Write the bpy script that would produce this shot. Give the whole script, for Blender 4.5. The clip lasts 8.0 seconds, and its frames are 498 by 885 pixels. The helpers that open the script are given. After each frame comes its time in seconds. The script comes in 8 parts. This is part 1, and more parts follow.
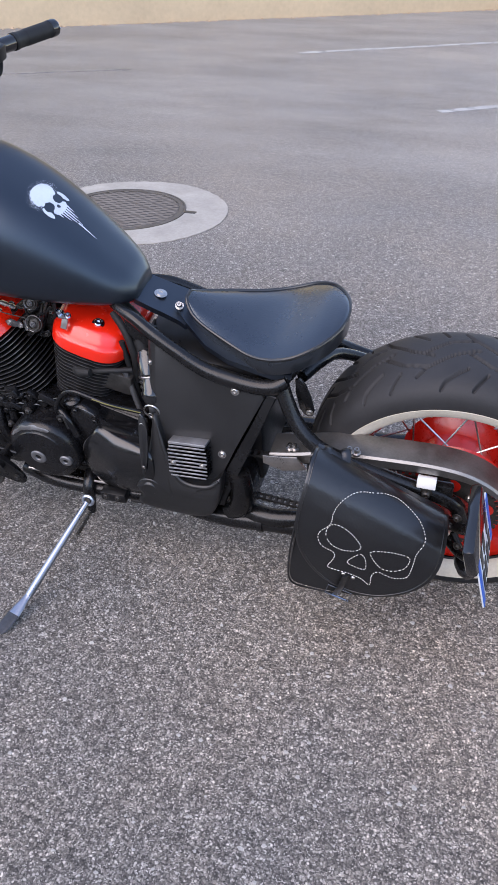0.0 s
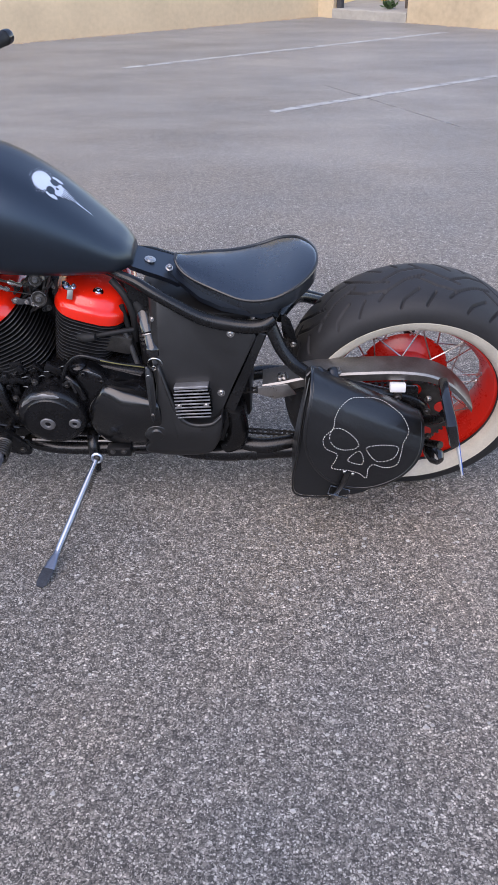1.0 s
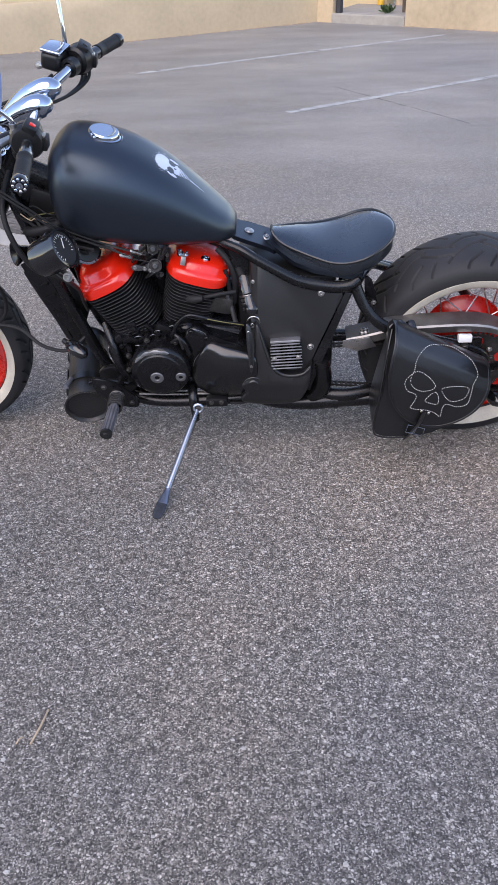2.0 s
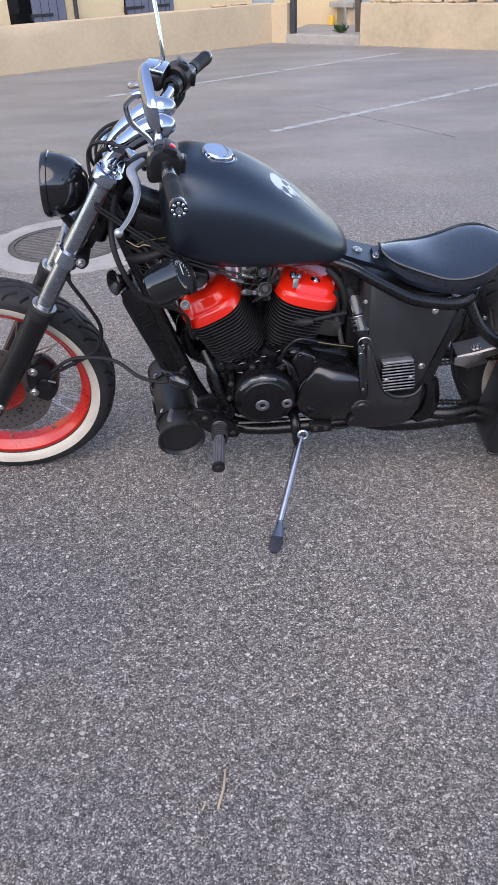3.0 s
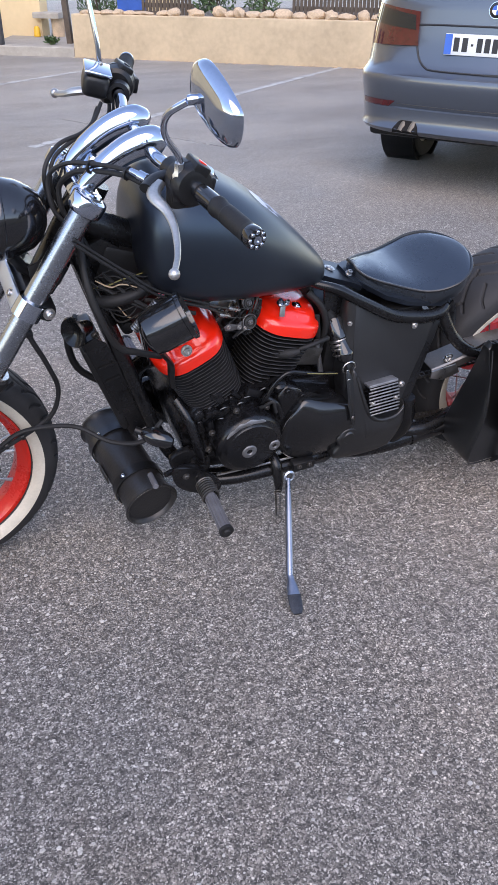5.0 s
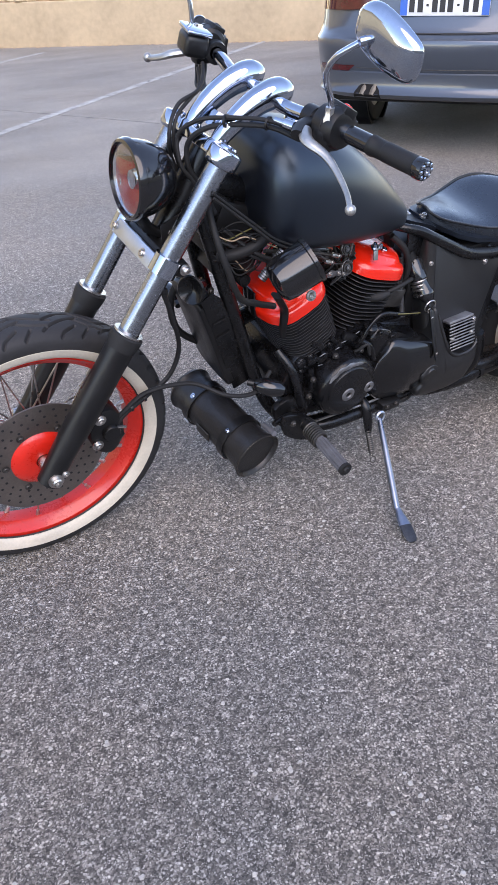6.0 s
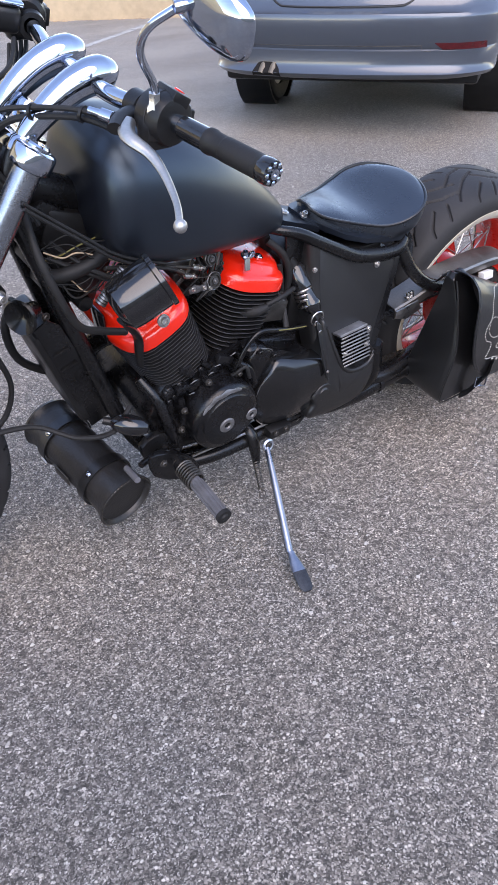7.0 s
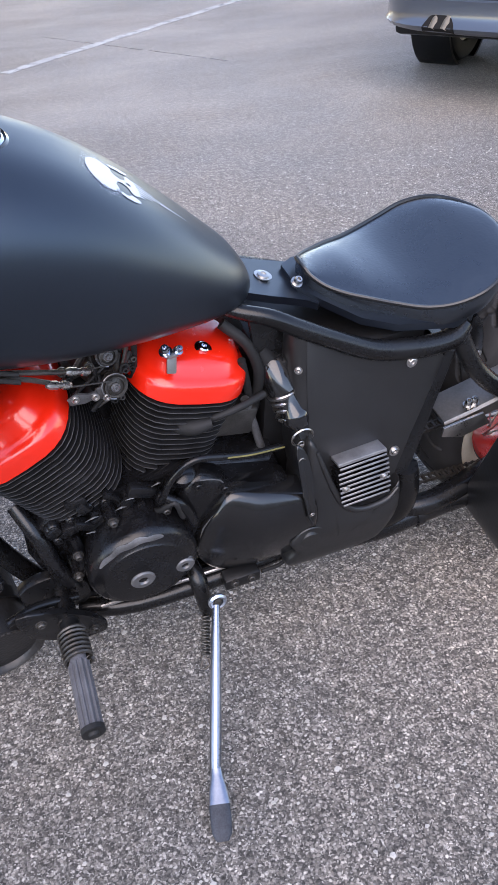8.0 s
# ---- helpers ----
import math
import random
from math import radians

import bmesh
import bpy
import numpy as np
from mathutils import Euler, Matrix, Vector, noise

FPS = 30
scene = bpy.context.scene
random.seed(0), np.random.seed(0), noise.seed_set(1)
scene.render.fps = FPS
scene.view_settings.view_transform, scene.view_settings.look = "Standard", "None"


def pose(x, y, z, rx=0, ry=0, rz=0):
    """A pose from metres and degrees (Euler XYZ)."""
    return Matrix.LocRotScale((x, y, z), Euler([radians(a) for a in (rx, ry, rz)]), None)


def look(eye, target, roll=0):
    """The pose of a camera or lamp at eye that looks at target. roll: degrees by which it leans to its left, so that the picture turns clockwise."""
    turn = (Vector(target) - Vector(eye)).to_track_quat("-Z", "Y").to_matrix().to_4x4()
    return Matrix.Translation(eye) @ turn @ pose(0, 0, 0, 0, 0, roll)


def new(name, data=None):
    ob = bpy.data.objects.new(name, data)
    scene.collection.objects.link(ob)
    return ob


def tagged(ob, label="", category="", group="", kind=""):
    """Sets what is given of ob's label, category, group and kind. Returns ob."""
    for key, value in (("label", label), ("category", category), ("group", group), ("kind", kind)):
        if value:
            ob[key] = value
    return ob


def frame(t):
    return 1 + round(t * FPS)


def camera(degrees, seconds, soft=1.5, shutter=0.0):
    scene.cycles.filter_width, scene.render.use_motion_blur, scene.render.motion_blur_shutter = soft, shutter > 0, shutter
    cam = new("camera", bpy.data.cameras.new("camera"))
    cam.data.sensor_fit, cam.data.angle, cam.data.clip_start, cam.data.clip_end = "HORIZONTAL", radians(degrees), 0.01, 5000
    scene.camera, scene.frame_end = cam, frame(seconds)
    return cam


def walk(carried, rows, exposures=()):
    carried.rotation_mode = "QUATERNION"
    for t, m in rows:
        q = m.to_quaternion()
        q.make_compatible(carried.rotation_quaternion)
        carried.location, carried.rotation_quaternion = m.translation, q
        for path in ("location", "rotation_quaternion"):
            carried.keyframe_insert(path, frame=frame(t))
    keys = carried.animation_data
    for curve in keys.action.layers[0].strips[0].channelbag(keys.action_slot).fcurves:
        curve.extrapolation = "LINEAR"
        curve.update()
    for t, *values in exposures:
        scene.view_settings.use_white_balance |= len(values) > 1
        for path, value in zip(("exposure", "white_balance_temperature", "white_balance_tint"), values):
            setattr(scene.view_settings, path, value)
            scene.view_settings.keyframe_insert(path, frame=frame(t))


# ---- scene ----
cam = camera(35.2, 8.0, soft=1.0)
PATH = [
    (0, (-0.0388, -1.4787, 1.3022), (-0.4084, -0.2178, 0.3892), 0.40),
    (0.2, (-0.0303, -1.5513, 1.3032), (-0.3624, -0.2781, 0.3928), -0.58),
    (0.5, (-0.0674, -1.6821, 1.3208), (-0.3452, -0.3951, 0.4117), -1.19),
    (0.8, (-0.1953, -1.7830, 1.3258), (-0.3558, -0.4701, 0.4256), -0.80),
    (1, (-0.3072, -1.8399, 1.2964), (-0.3786, -0.5116, 0.4073), -0.92),
    (1.2, (-0.3838, -1.8959, 1.2890), (-0.3859, -0.5619, 0.4056), 0.42),
    (1.5, (-0.4542, -1.9806, 1.3034), (-0.4296, -0.6494, 0.4161), 1.09),
    (1.8, (-0.5190, -2.1003, 1.3165), (-0.5155, -0.7761, 0.4184), 0.09),
    (2, (-0.5459, -2.1587, 1.3223), (-0.6043, -0.8242, 0.4416), -1.71),
    (2.2, (-0.6128, -2.1794, 1.3337), (-0.6897, -0.8386, 0.4640), -2.21),
    (3.3, (-1.0595, -1.9784, 1.2802), (-0.9709, -0.6256, 0.4304), -2.50),
    (3.5, (-1.0825, -1.9115, 1.2555), (-0.9844, -0.5587, 0.4068), -2.74),
    (3.7, (-1.1087, -1.8294, 1.2460), (-1.0057, -0.4800, 0.3923), -3.09),
    (3.8, (-1.1289, -1.7804, 1.2607), (-1.0231, -0.4395, 0.3943), -3.09),
    (4, (-1.1625, -1.7371, 1.2636), (-1.0221, -0.3962, 0.4019), -2.29),
    (4.2, (-1.2118, -1.6977, 1.2693), (-0.9704, -0.3722, 0.4063), -0.68),
    (5.3, (-1.6366, -1.6739, 1.2654), (-1.0315, -0.4525, 0.4276), -0.15),
    (5.5, (-1.7197, -1.7010, 1.2616), (-1.1028, -0.4873, 0.4211), -0.32),
    (5.8, (-1.8419, -1.6525, 1.2601), (-1.2124, -0.4578, 0.4020), -1.70),
    (6, (-1.9143, -1.5855, 1.2377), (-1.2474, -0.4196, 0.3683), -2.64),
    (6.2, (-1.9480, -1.5337, 1.2319), (-1.2213, -0.4164, 0.3467), -2.78),
    (6.5, (-1.9140, -1.4979, 1.2217), (-1.1111, -0.4440, 0.3246), -1.05),
    (6.7, (-1.8362, -1.4800, 1.2074), (-1.0075, -0.4520, 0.3037), -0.97),
    (7, (-1.6404, -1.4216, 1.1912), (-0.8773, -0.3451, 0.2863), -2.39),
    (7.2, (-1.4967, -1.3654, 1.2086), (-0.8012, -0.2410, 0.3074), -3.19),
    (7.3, (-1.4300, -1.3347, 1.2171), (-0.7506, -0.2004, 0.3161), -3.46),
    (7.5, (-1.3085, -1.2758, 1.2150), (-0.6618, -0.1175, 0.3206), -3.19),
    (7.8, (-1.1146, -1.1451, 1.1600), (-0.5558, 0.0315, 0.2308), -1.59),
    (8, (-0.9853, -1.0710, 1.1260), (-0.5582, 0.1311, 0.1604), -3.83),
]
walk(cam, [(t, look(eye, target, roll)) for t, eye, target, roll in PATH],
     [(0.0, 1.5), (1.0, 1.36), (2.0, 1.31), (4.0, 1.36), (5.5, 1.46), (6.5, 1.5), (7.0, 1.63), (8.0, 1.71)])

# ---- light ----
world = bpy.data.worlds.new("sky")
scene.world = world
world.use_nodes = True
wn = world.node_tree.nodes
sky = wn.new("ShaderNodeTexSky")
sky.sky_type, sky.sun_disc = "NISHITA", False
sky.sun_elevation, sky.sun_rotation = radians(45), radians(203)
sky.air_density, sky.dust_density, sky.ozone_density = 1.0, 0.08, 1.2
world.node_tree.links.new(sky.outputs["Color"], wn["Background"].inputs["Color"])
wn["Background"].inputs["Strength"].default_value = 0.19
sun = new("sun", bpy.data.lights.new("sun", "SUN"))
sun.data.energy, sun.data.angle, sun.data.color = 0.95, radians(60), (1.0, 0.92, 0.82)
sun.matrix_world = look((-3, -7, 7.6), (0, 0, 0))
scene.view_settings.use_white_balance = True
scene.view_settings.white_balance_temperature, scene.view_settings.white_balance_tint = 7650, 21


# ---- materials ----
def material(name, color, rough=0.5, metal=0.0, var=0.15, scale=8.0, bump=0.0, bump_scale=60.0, coat=0.0, spec=0.5, rough_var=0.1):
    """A surface with two scales of variation in colour and roughness, and fine relief."""
    m = bpy.data.materials.new(name)
    m.use_nodes = True
    nt = m.node_tree
    b = nt.nodes["Principled BSDF"]
    b.inputs["Metallic"].default_value = metal
    b.inputs["Coat Weight"].default_value = coat
    b.inputs["Coat Roughness"].default_value = 0.08
    b.inputs["Specular IOR Level"].default_value = spec
    tc = nt.nodes.new("ShaderNodeTexCoord")
    n1 = nt.nodes.new("ShaderNodeTexNoise")
    n1.inputs["Scale"].default_value, n1.inputs["Detail"].default_value, n1.inputs["Roughness"].default_value = scale, 6, 0.6
    n2 = nt.nodes.new("ShaderNodeTexNoise")
    n2.inputs["Scale"].default_value, n2.inputs["Detail"].default_value = scale * 14, 3
    for n in (n1, n2):
        nt.links.new(tc.outputs["Object"], n.inputs["Vector"])
    add = nt.nodes.new("ShaderNodeMath")
    add.operation = "MULTIPLY_ADD"
    nt.links.new(n2.outputs["Fac"], add.inputs[0])
    add.inputs[1].default_value = 0.45
    nt.links.new(n1.outputs["Fac"], add.inputs[2])
    ramp = nt.nodes.new("ShaderNodeValToRGB")
    lo, hi = [max(0.0, c * (1 - var)) for c in color], [min(1.0, c * (1 + var)) for c in color]
    ramp.color_ramp.elements[0].position, ramp.color_ramp.elements[0].color = 0.45, (*lo, 1)
    ramp.color_ramp.elements[1].position, ramp.color_ramp.elements[1].color = 0.95, (*hi, 1)
    nt.links.new(add.outputs[0], ramp.inputs["Fac"])
    nt.links.new(ramp.outputs["Color"], b.inputs["Base Color"])
    mr = nt.nodes.new("ShaderNodeMapRange")
    mr.inputs["From Min"].default_value, mr.inputs["From Max"].default_value = 0.45, 0.95
    mr.inputs["To Min"].default_value, mr.inputs["To Max"].default_value = max(0.02, rough - rough_var), min(1.0, rough + rough_var)
    nt.links.new(add.outputs[0], mr.inputs["Value"])
    nt.links.new(mr.outputs["Result"], b.inputs["Roughness"])
    if bump:
        n3 = nt.nodes.new("ShaderNodeTexNoise")
        n3.inputs["Scale"].default_value, n3.inputs["Detail"].default_value = bump_scale, 5
        nt.links.new(tc.outputs["Object"], n3.inputs["Vector"])
        bp = nt.nodes.new("ShaderNodeBump")
        bp.inputs["Strength"].default_value, bp.inputs["Distance"].default_value = bump, 0.002
        nt.links.new(n3.outputs["Fac"], bp.inputs["Height"])
        nt.links.new(bp.outputs["Normal"], b.inputs["Normal"])
    return m


def leather(name, color, rough, grain=160.0, strength=0.35):
    """Grained leather: small cells with soft creases."""
    m = material(name, color, rough, 0.0, 0.25, 6.0, 0.0)
    nt = m.node_tree
    b = nt.nodes["Principled BSDF"]
    tc = nt.nodes.new("ShaderNodeTexCoord")
    v = nt.nodes.new("ShaderNodeTexVoronoi")
    v.inputs["Scale"].default_value = grain
    n = nt.nodes.new("ShaderNodeTexNoise")
    n.inputs["Scale"].default_value, n.inputs["Detail"].default_value = 14, 4
    add = nt.nodes.new("ShaderNodeMath")
    add.operation = "MULTIPLY_ADD"
    add.inputs[1].default_value = 2.5
    bp = nt.nodes.new("ShaderNodeBump")
    bp.inputs["Strength"].default_value, bp.inputs["Distance"].default_value = strength, 0.0012
    nt.links.new(tc.outputs["Object"], v.inputs["Vector"])
    nt.links.new(tc.outputs["Object"], n.inputs["Vector"])
    nt.links.new(n.outputs["Fac"], add.inputs[0])
    nt.links.new(v.outputs["Distance"], add.inputs[2])
    nt.links.new(add.outputs[0], bp.inputs["Height"])
    nt.links.new(bp.outputs["Normal"], b.inputs["Normal"])
    return m


def asphalt_material():
    """Worn chip asphalt: pale and dark chippings in a grey binder, with brown stains and a paler, smoother far field
    painted for grazing sheen.
    """
    m = bpy.data.materials.new("asphalt")
    m.use_nodes = True
    nt = m.node_tree
    b = nt.nodes["Principled BSDF"]
    N, link = nt.nodes.new, nt.links.new
    tc = N("ShaderNodeTexCoord")

    def noise_at(scale, detail=4, rough=0.55):
        n = N("ShaderNodeTexNoise")
        n.inputs["Scale"].default_value, n.inputs["Detail"].default_value, n.inputs["Roughness"].default_value = scale, detail, rough
        link(tc.outputs["Object"], n.inputs["Vector"])
        return n

    def cells(scale, jitter=1.0):
        v = N("ShaderNodeTexVoronoi")
        v.inputs["Scale"].default_value, v.inputs["Randomness"].default_value = scale, jitter
        link(warp.outputs[0], v.inputs["Vector"])
        return v

    wn_ = noise_at(60, 3)
    warp = N("ShaderNodeMixRGB")
    warp.blend_type, warp.inputs[0].default_value = "ADD", 0.008
    link(tc.outputs["Object"], warp.inputs[1])
    link(wn_.outputs["Color"], warp.inputs[2])
    big, small = cells(185), cells(400)
    # chip colours from each cell's own random value
    def chip_ramp(v, stops):
        r = N("ShaderNodeValToRGB")
        e = r.color_ramp.elements
        e[0].position, e[0].color = stops[0][0], (*stops[0][1], 1)
        e[1].position, e[1].color = stops[-1][0], (*stops[-1][1], 1)
        for p, c in stops[1:-1]:
            x = e.new(p)
            x.color = (*c, 1)
        sep = N("ShaderNodeSeparateColor")
        link(v.outputs["Color"], sep.inputs[0])
        link(sep.outputs[0], r.inputs["Fac"])
        return r

    cb = chip_ramp(big, [(0.0, (0.03, 0.028, 0.027)), (0.3, (0.1, 0.092, 0.086)), (0.62, (0.215, 0.2, 0.187)), (0.86, (0.34, 0.32, 0.3)), (1.0, (0.66, 0.64, 0.61))])
    cs = chip_ramp(small, [(0.0, (0.014, 0.0135, 0.014)), (0.4, (0.075, 0.07, 0.067)), (0.75, (0.21, 0.2, 0.19)), (1.0, (0.58, 0.56, 0.54))])
    # the larger chips stand in the finer ones
    pick = N("ShaderNodeMapRange")
    pick.inputs["From Min"].default_value, pick.inputs["From Max"].default_value = 0.3, 0.62
    pick.inputs["To Min"].default_value, pick.inputs["To Max"].default_value = 1.0, 0.0
    link(big.outputs["Distance"], pick.inputs["Value"])
    mix = N("ShaderNodeMixRGB")
    link(pick.outputs["Result"], mix.inputs[0])
    link(cs.outputs["Color"], mix.inputs[1])
    link(cb.outputs["Color"], mix.inputs[2])
    soft = N("ShaderNodeMixRGB")
    soft.inputs[0].default_value, soft.inputs[2].default_value = 0.12, (0.155, 0.146, 0.139, 1)
    link(mix.outputs[0], soft.inputs[1])
    # broad stains: brown rust tones, grey dust
    stain = noise_at(0.9, 5, 0.6)
    sr = N("ShaderNodeValToRGB")
    sr.color_ramp.elements[0].position, sr.color_ramp.elements[0].color = 0.38, (0.95, 0.95, 0.95, 1)
    sr.color_ramp.elements[1].position, sr.color_ramp.elements[1].color = 0.66, (1.13, 1.03, 0.92, 1)
    link(stain.outputs["Fac"], sr.inputs["Fac"])
    m1 = N("ShaderNodeMixRGB")
    m1.blend_type, m1.inputs[0].default_value = "MULTIPLY", 1.0
    link(soft.outputs[0], m1.inputs[1])
    link(sr.outputs["Color"], m1.inputs[2])
    # clumps of chippings a few centimetres across
    clump = noise_at(42, 3, 0.7)
    cr_ = N("ShaderNodeValToRGB")
    cr_.color_ramp.elements[0].position, cr_.color_ramp.elements[0].color = 0.33, (0.66, 0.66, 0.66, 1)
    cr_.color_ramp.elements[1].position, cr_.color_ramp.elements[1].color = 0.68, (1.38, 1.38, 1.38, 1)
    link(clump.outputs["Fac"], cr_.inputs["Fac"])
    m0 = N("ShaderNodeMixRGB")
    m0.blend_type, m0.inputs[0].default_value = "MULTIPLY", 1.0
    link(m1.outputs[0], m0.inputs[1])
    link(cr_.outputs["Color"], m0.inputs[2])
    patch = noise_at(0.5, 6, 0.65)
    pr = N("ShaderNodeValToRGB")
    pr.color_ramp.elements[0].position, pr.color_ramp.elements[0].color = 0.36, (0.86, 0.86, 0.85, 1)
    pr.color_ramp.elements[1].position, pr.color_ramp.elements[1].color = 0.68, (1.14, 1.13, 1.11, 1)
    link(patch.outputs["Fac"], pr.inputs["Fac"])
    m2 = N("ShaderNodeMixRGB")
    m2.blend_type, m2.inputs[0].default_value = "MULTIPLY", 1.0
    link(m0.outputs[0], m2.inputs[1])
    link(pr.outputs["Color"], m2.inputs[2])
    # far ground painted paler and flatter for grazing sheen; pale streaks drift through it
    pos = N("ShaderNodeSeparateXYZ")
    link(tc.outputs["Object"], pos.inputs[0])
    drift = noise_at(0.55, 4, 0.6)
    far_sheen = N("ShaderNodeMath")
    far_sheen.operation = "MULTIPLY_ADD"
    far_sheen.inputs[1].default_value = 3.0
    link(drift.outputs["Fac"], far_sheen.inputs[0])
    link(pos.outputs[1], far_sheen.inputs[2])
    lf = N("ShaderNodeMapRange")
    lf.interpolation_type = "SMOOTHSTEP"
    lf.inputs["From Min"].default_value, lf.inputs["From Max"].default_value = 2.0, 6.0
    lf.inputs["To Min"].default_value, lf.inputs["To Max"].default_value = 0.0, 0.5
    link(far_sheen.outputs[0], lf.inputs["Value"])
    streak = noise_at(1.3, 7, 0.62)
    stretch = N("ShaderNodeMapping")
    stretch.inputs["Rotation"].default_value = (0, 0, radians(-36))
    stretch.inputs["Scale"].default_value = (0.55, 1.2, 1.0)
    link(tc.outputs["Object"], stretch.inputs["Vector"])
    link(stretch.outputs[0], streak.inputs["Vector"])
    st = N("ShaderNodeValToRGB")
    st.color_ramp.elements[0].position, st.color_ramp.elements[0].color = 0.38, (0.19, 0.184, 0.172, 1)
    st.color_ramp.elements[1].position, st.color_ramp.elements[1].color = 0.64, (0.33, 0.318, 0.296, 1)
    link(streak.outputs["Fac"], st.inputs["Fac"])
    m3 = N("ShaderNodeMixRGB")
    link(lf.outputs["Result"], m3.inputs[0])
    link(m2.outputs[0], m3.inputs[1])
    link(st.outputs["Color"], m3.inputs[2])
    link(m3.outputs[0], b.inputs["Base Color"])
    b.inputs["Roughness"].default_value = 0.62
    b.inputs["Diffuse Roughness"].default_value = 0.9
    b.inputs["Specular IOR Level"].default_value = 0.5
    h = N("ShaderNodeMath")
    h.operation = "MULTIPLY_ADD"
    link(pick.outputs["Result"], h.inputs[0])
    h.inputs[1].default_value = 0.8
    link(small.outputs["Distance"], h.inputs[2])
    bp = N("ShaderNodeBump")
    bp.inputs["Strength"].default_value, bp.inputs["Distance"].default_value = 0.6, 0.003
    link(h.outputs[0], bp.inputs["Height"])
    link(bp.outputs["Normal"], b.inputs["Normal"])
    return m


def paint_with_flakes(name, color):
    m = material(name, color, 0.3, 0.45, 0.02, 3.0, 0.0, coat=1.0, rough_var=0.01)
    return m


def glass_material(name, color=(1, 1, 1), rough=0.02, trans=1.0):
    m = material(name, color, rough, 0.0, 0.02, 5.0, rough_var=0.01)
    m.node_tree.nodes["Principled BSDF"].inputs["Transmission Weight"].default_value = trans
    return m


SATIN = material("satin_black_paint", (0.006, 0.007, 0.0105), 0.36, 0.0, 0.2, 5.0, 0.03, 300, spec=0.85, coat=0.12, rough_var=0.03)
SATIN.node_tree.nodes["Principled BSDF"].inputs["Coat Roughness"].default_value = 0.36
# the sky's blue sheen is put into the specular tint
SATIN.node_tree.nodes["Principled BSDF"].inputs["Specular Tint"].default_value = (0.62, 0.82, 1.0, 1)
GLOSS = material("gloss_black_paint", (0.008, 0.008, 0.009), 0.13, 0.0, 0.2, 6.0, coat=0.6, rough_var=0.05)
COVER = material("satin_black_engine_cover", (0.0065, 0.0065, 0.007), 0.2, 0.0, 0.15, 9.0, 0.02, 200, spec=0.55, coat=0.3)
ENGINE = material("black_engine_paint", (0.006, 0.006, 0.0068), 0.25, 0.0, 0.5, 18.0, 0.1, 140, spec=0.42)
PANEL = material("black_sheet_paint", (0.01, 0.01, 0.0105), 0.39, 0.0, 0.3, 9.0, 0.06, 200, spec=0.65)
FINS = material("black_fin_paint", (0.011, 0.011, 0.012), 0.34, 0.0, 0.5, 25.0, 0.1, 200, spec=0.5)
FRAME = material("black_frame_paint", (0.006, 0.006, 0.0065), 0.25, 0.0, 0.4, 12.0, 0.05, 90, spec=0.42)
PLASTIC = material("black_plastic", (0.008, 0.008, 0.0085), 0.36, 0.0, 0.3, 15.0, 0.1, 400, spec=0.4)
RUBBER = material("black_rubber", (0.013, 0.013, 0.0135), 0.6, 0.0, 0.35, 16.0, 0.12, 240, spec=0.35)
TYRE = material("tyre_rubber", (0.024, 0.0235, 0.0245), 0.62, 0.0, 0.3, 10.0, 0.15, 300, spec=0.35)
WHITEWALL = material("whitewall_rubber", (0.62, 0.56, 0.46), 0.6, 0.0, 0.14, 14.0, 0.05, 120)
CHROME = material("chrome", (0.47, 0.52, 0.6), 0.08, 1.0, 0.06, 9.0, rough_var=0.04)
FORK = material("worn_fork_chrome", (0.34, 0.37, 0.41), 0.25, 1.0, 0.12, 25.0, 0.02, 300, rough_var=0.06)
STRAP = material("satin_polished_steel", (0.55, 0.61, 0.7), 0.36, 1.0, 0.1, 20.0, 0.02, 300)
STEEL = material("brushed_steel", (0.52, 0.5, 0.48), 0.3, 1.0, 0.2, 20.0, 0.05, 300)
DISC_STEEL = material("dull_brown_disc_steel", (0.23, 0.2, 0.18), 0.42, 0.85, 0.25, 14.0, 0.08, 200)
STAND_STEEL = material("bright_bare_steel", (0.27, 0.3, 0.36), 0.33, 1.0, 0.2, 14.0, 0.06, 250)
DARK_STEEL = material("dark_oily_steel", (0.09, 0.085, 0.08), 0.45, 0.8, 0.5, 35.0, 0.2, 200)
ALLOY = material("cast_alloy", (0.42, 0.42, 0.41), 0.38, 0.9, 0.2, 20.0, 0.08, 200)
RED = material("red_paint", (0.84, 0.02, 0.006), 0.22, 0.0, 0.06, 6.0, 0.02, 60, coat=0.7, rough_var=0.06)
RED_RIM = material("red_rim_paint", (0.66, 0.02, 0.01), 0.3, 0.0, 0.12, 12.0, 0.02, 90, coat=0.4)
LEATHER_DULL = leather("dull_black_leather", (0.018, 0.0175, 0.018), 0.38, 170.0, 0.3)
LEATHER = leather("black_leather", (0.006, 0.006, 0.0065), 0.36, 190.0, 0.12)
SEAT_VINYL = leather("black_seat_leather", (0.008, 0.0085, 0.0105), 0.28, 220.0, 0.1)
# sky sheen put into the seat's blue specular tint; the bag stays near neutral
for m_, sp_, ct_ in ((SEAT_VINYL, 1.0, 0.45), (LEATHER, 0.6, 0.35)):
    b_ = m_.node_tree.nodes["Principled BSDF"]
    b_.inputs["Specular Tint"].default_value = (0.66, 0.84, 1.0, 1) if m_ is SEAT_VINYL else (0.96, 0.98, 1.0, 1)
    b_.inputs["Specular IOR Level"].default_value, b_.inputs["Coat Weight"].default_value, b_.inputs["Coat Roughness"].default_value = sp_, ct_, 0.2
THREAD = material("white_thread", (0.62, 0.6, 0.56), 0.8, 0.0, 0.15, 60.0)
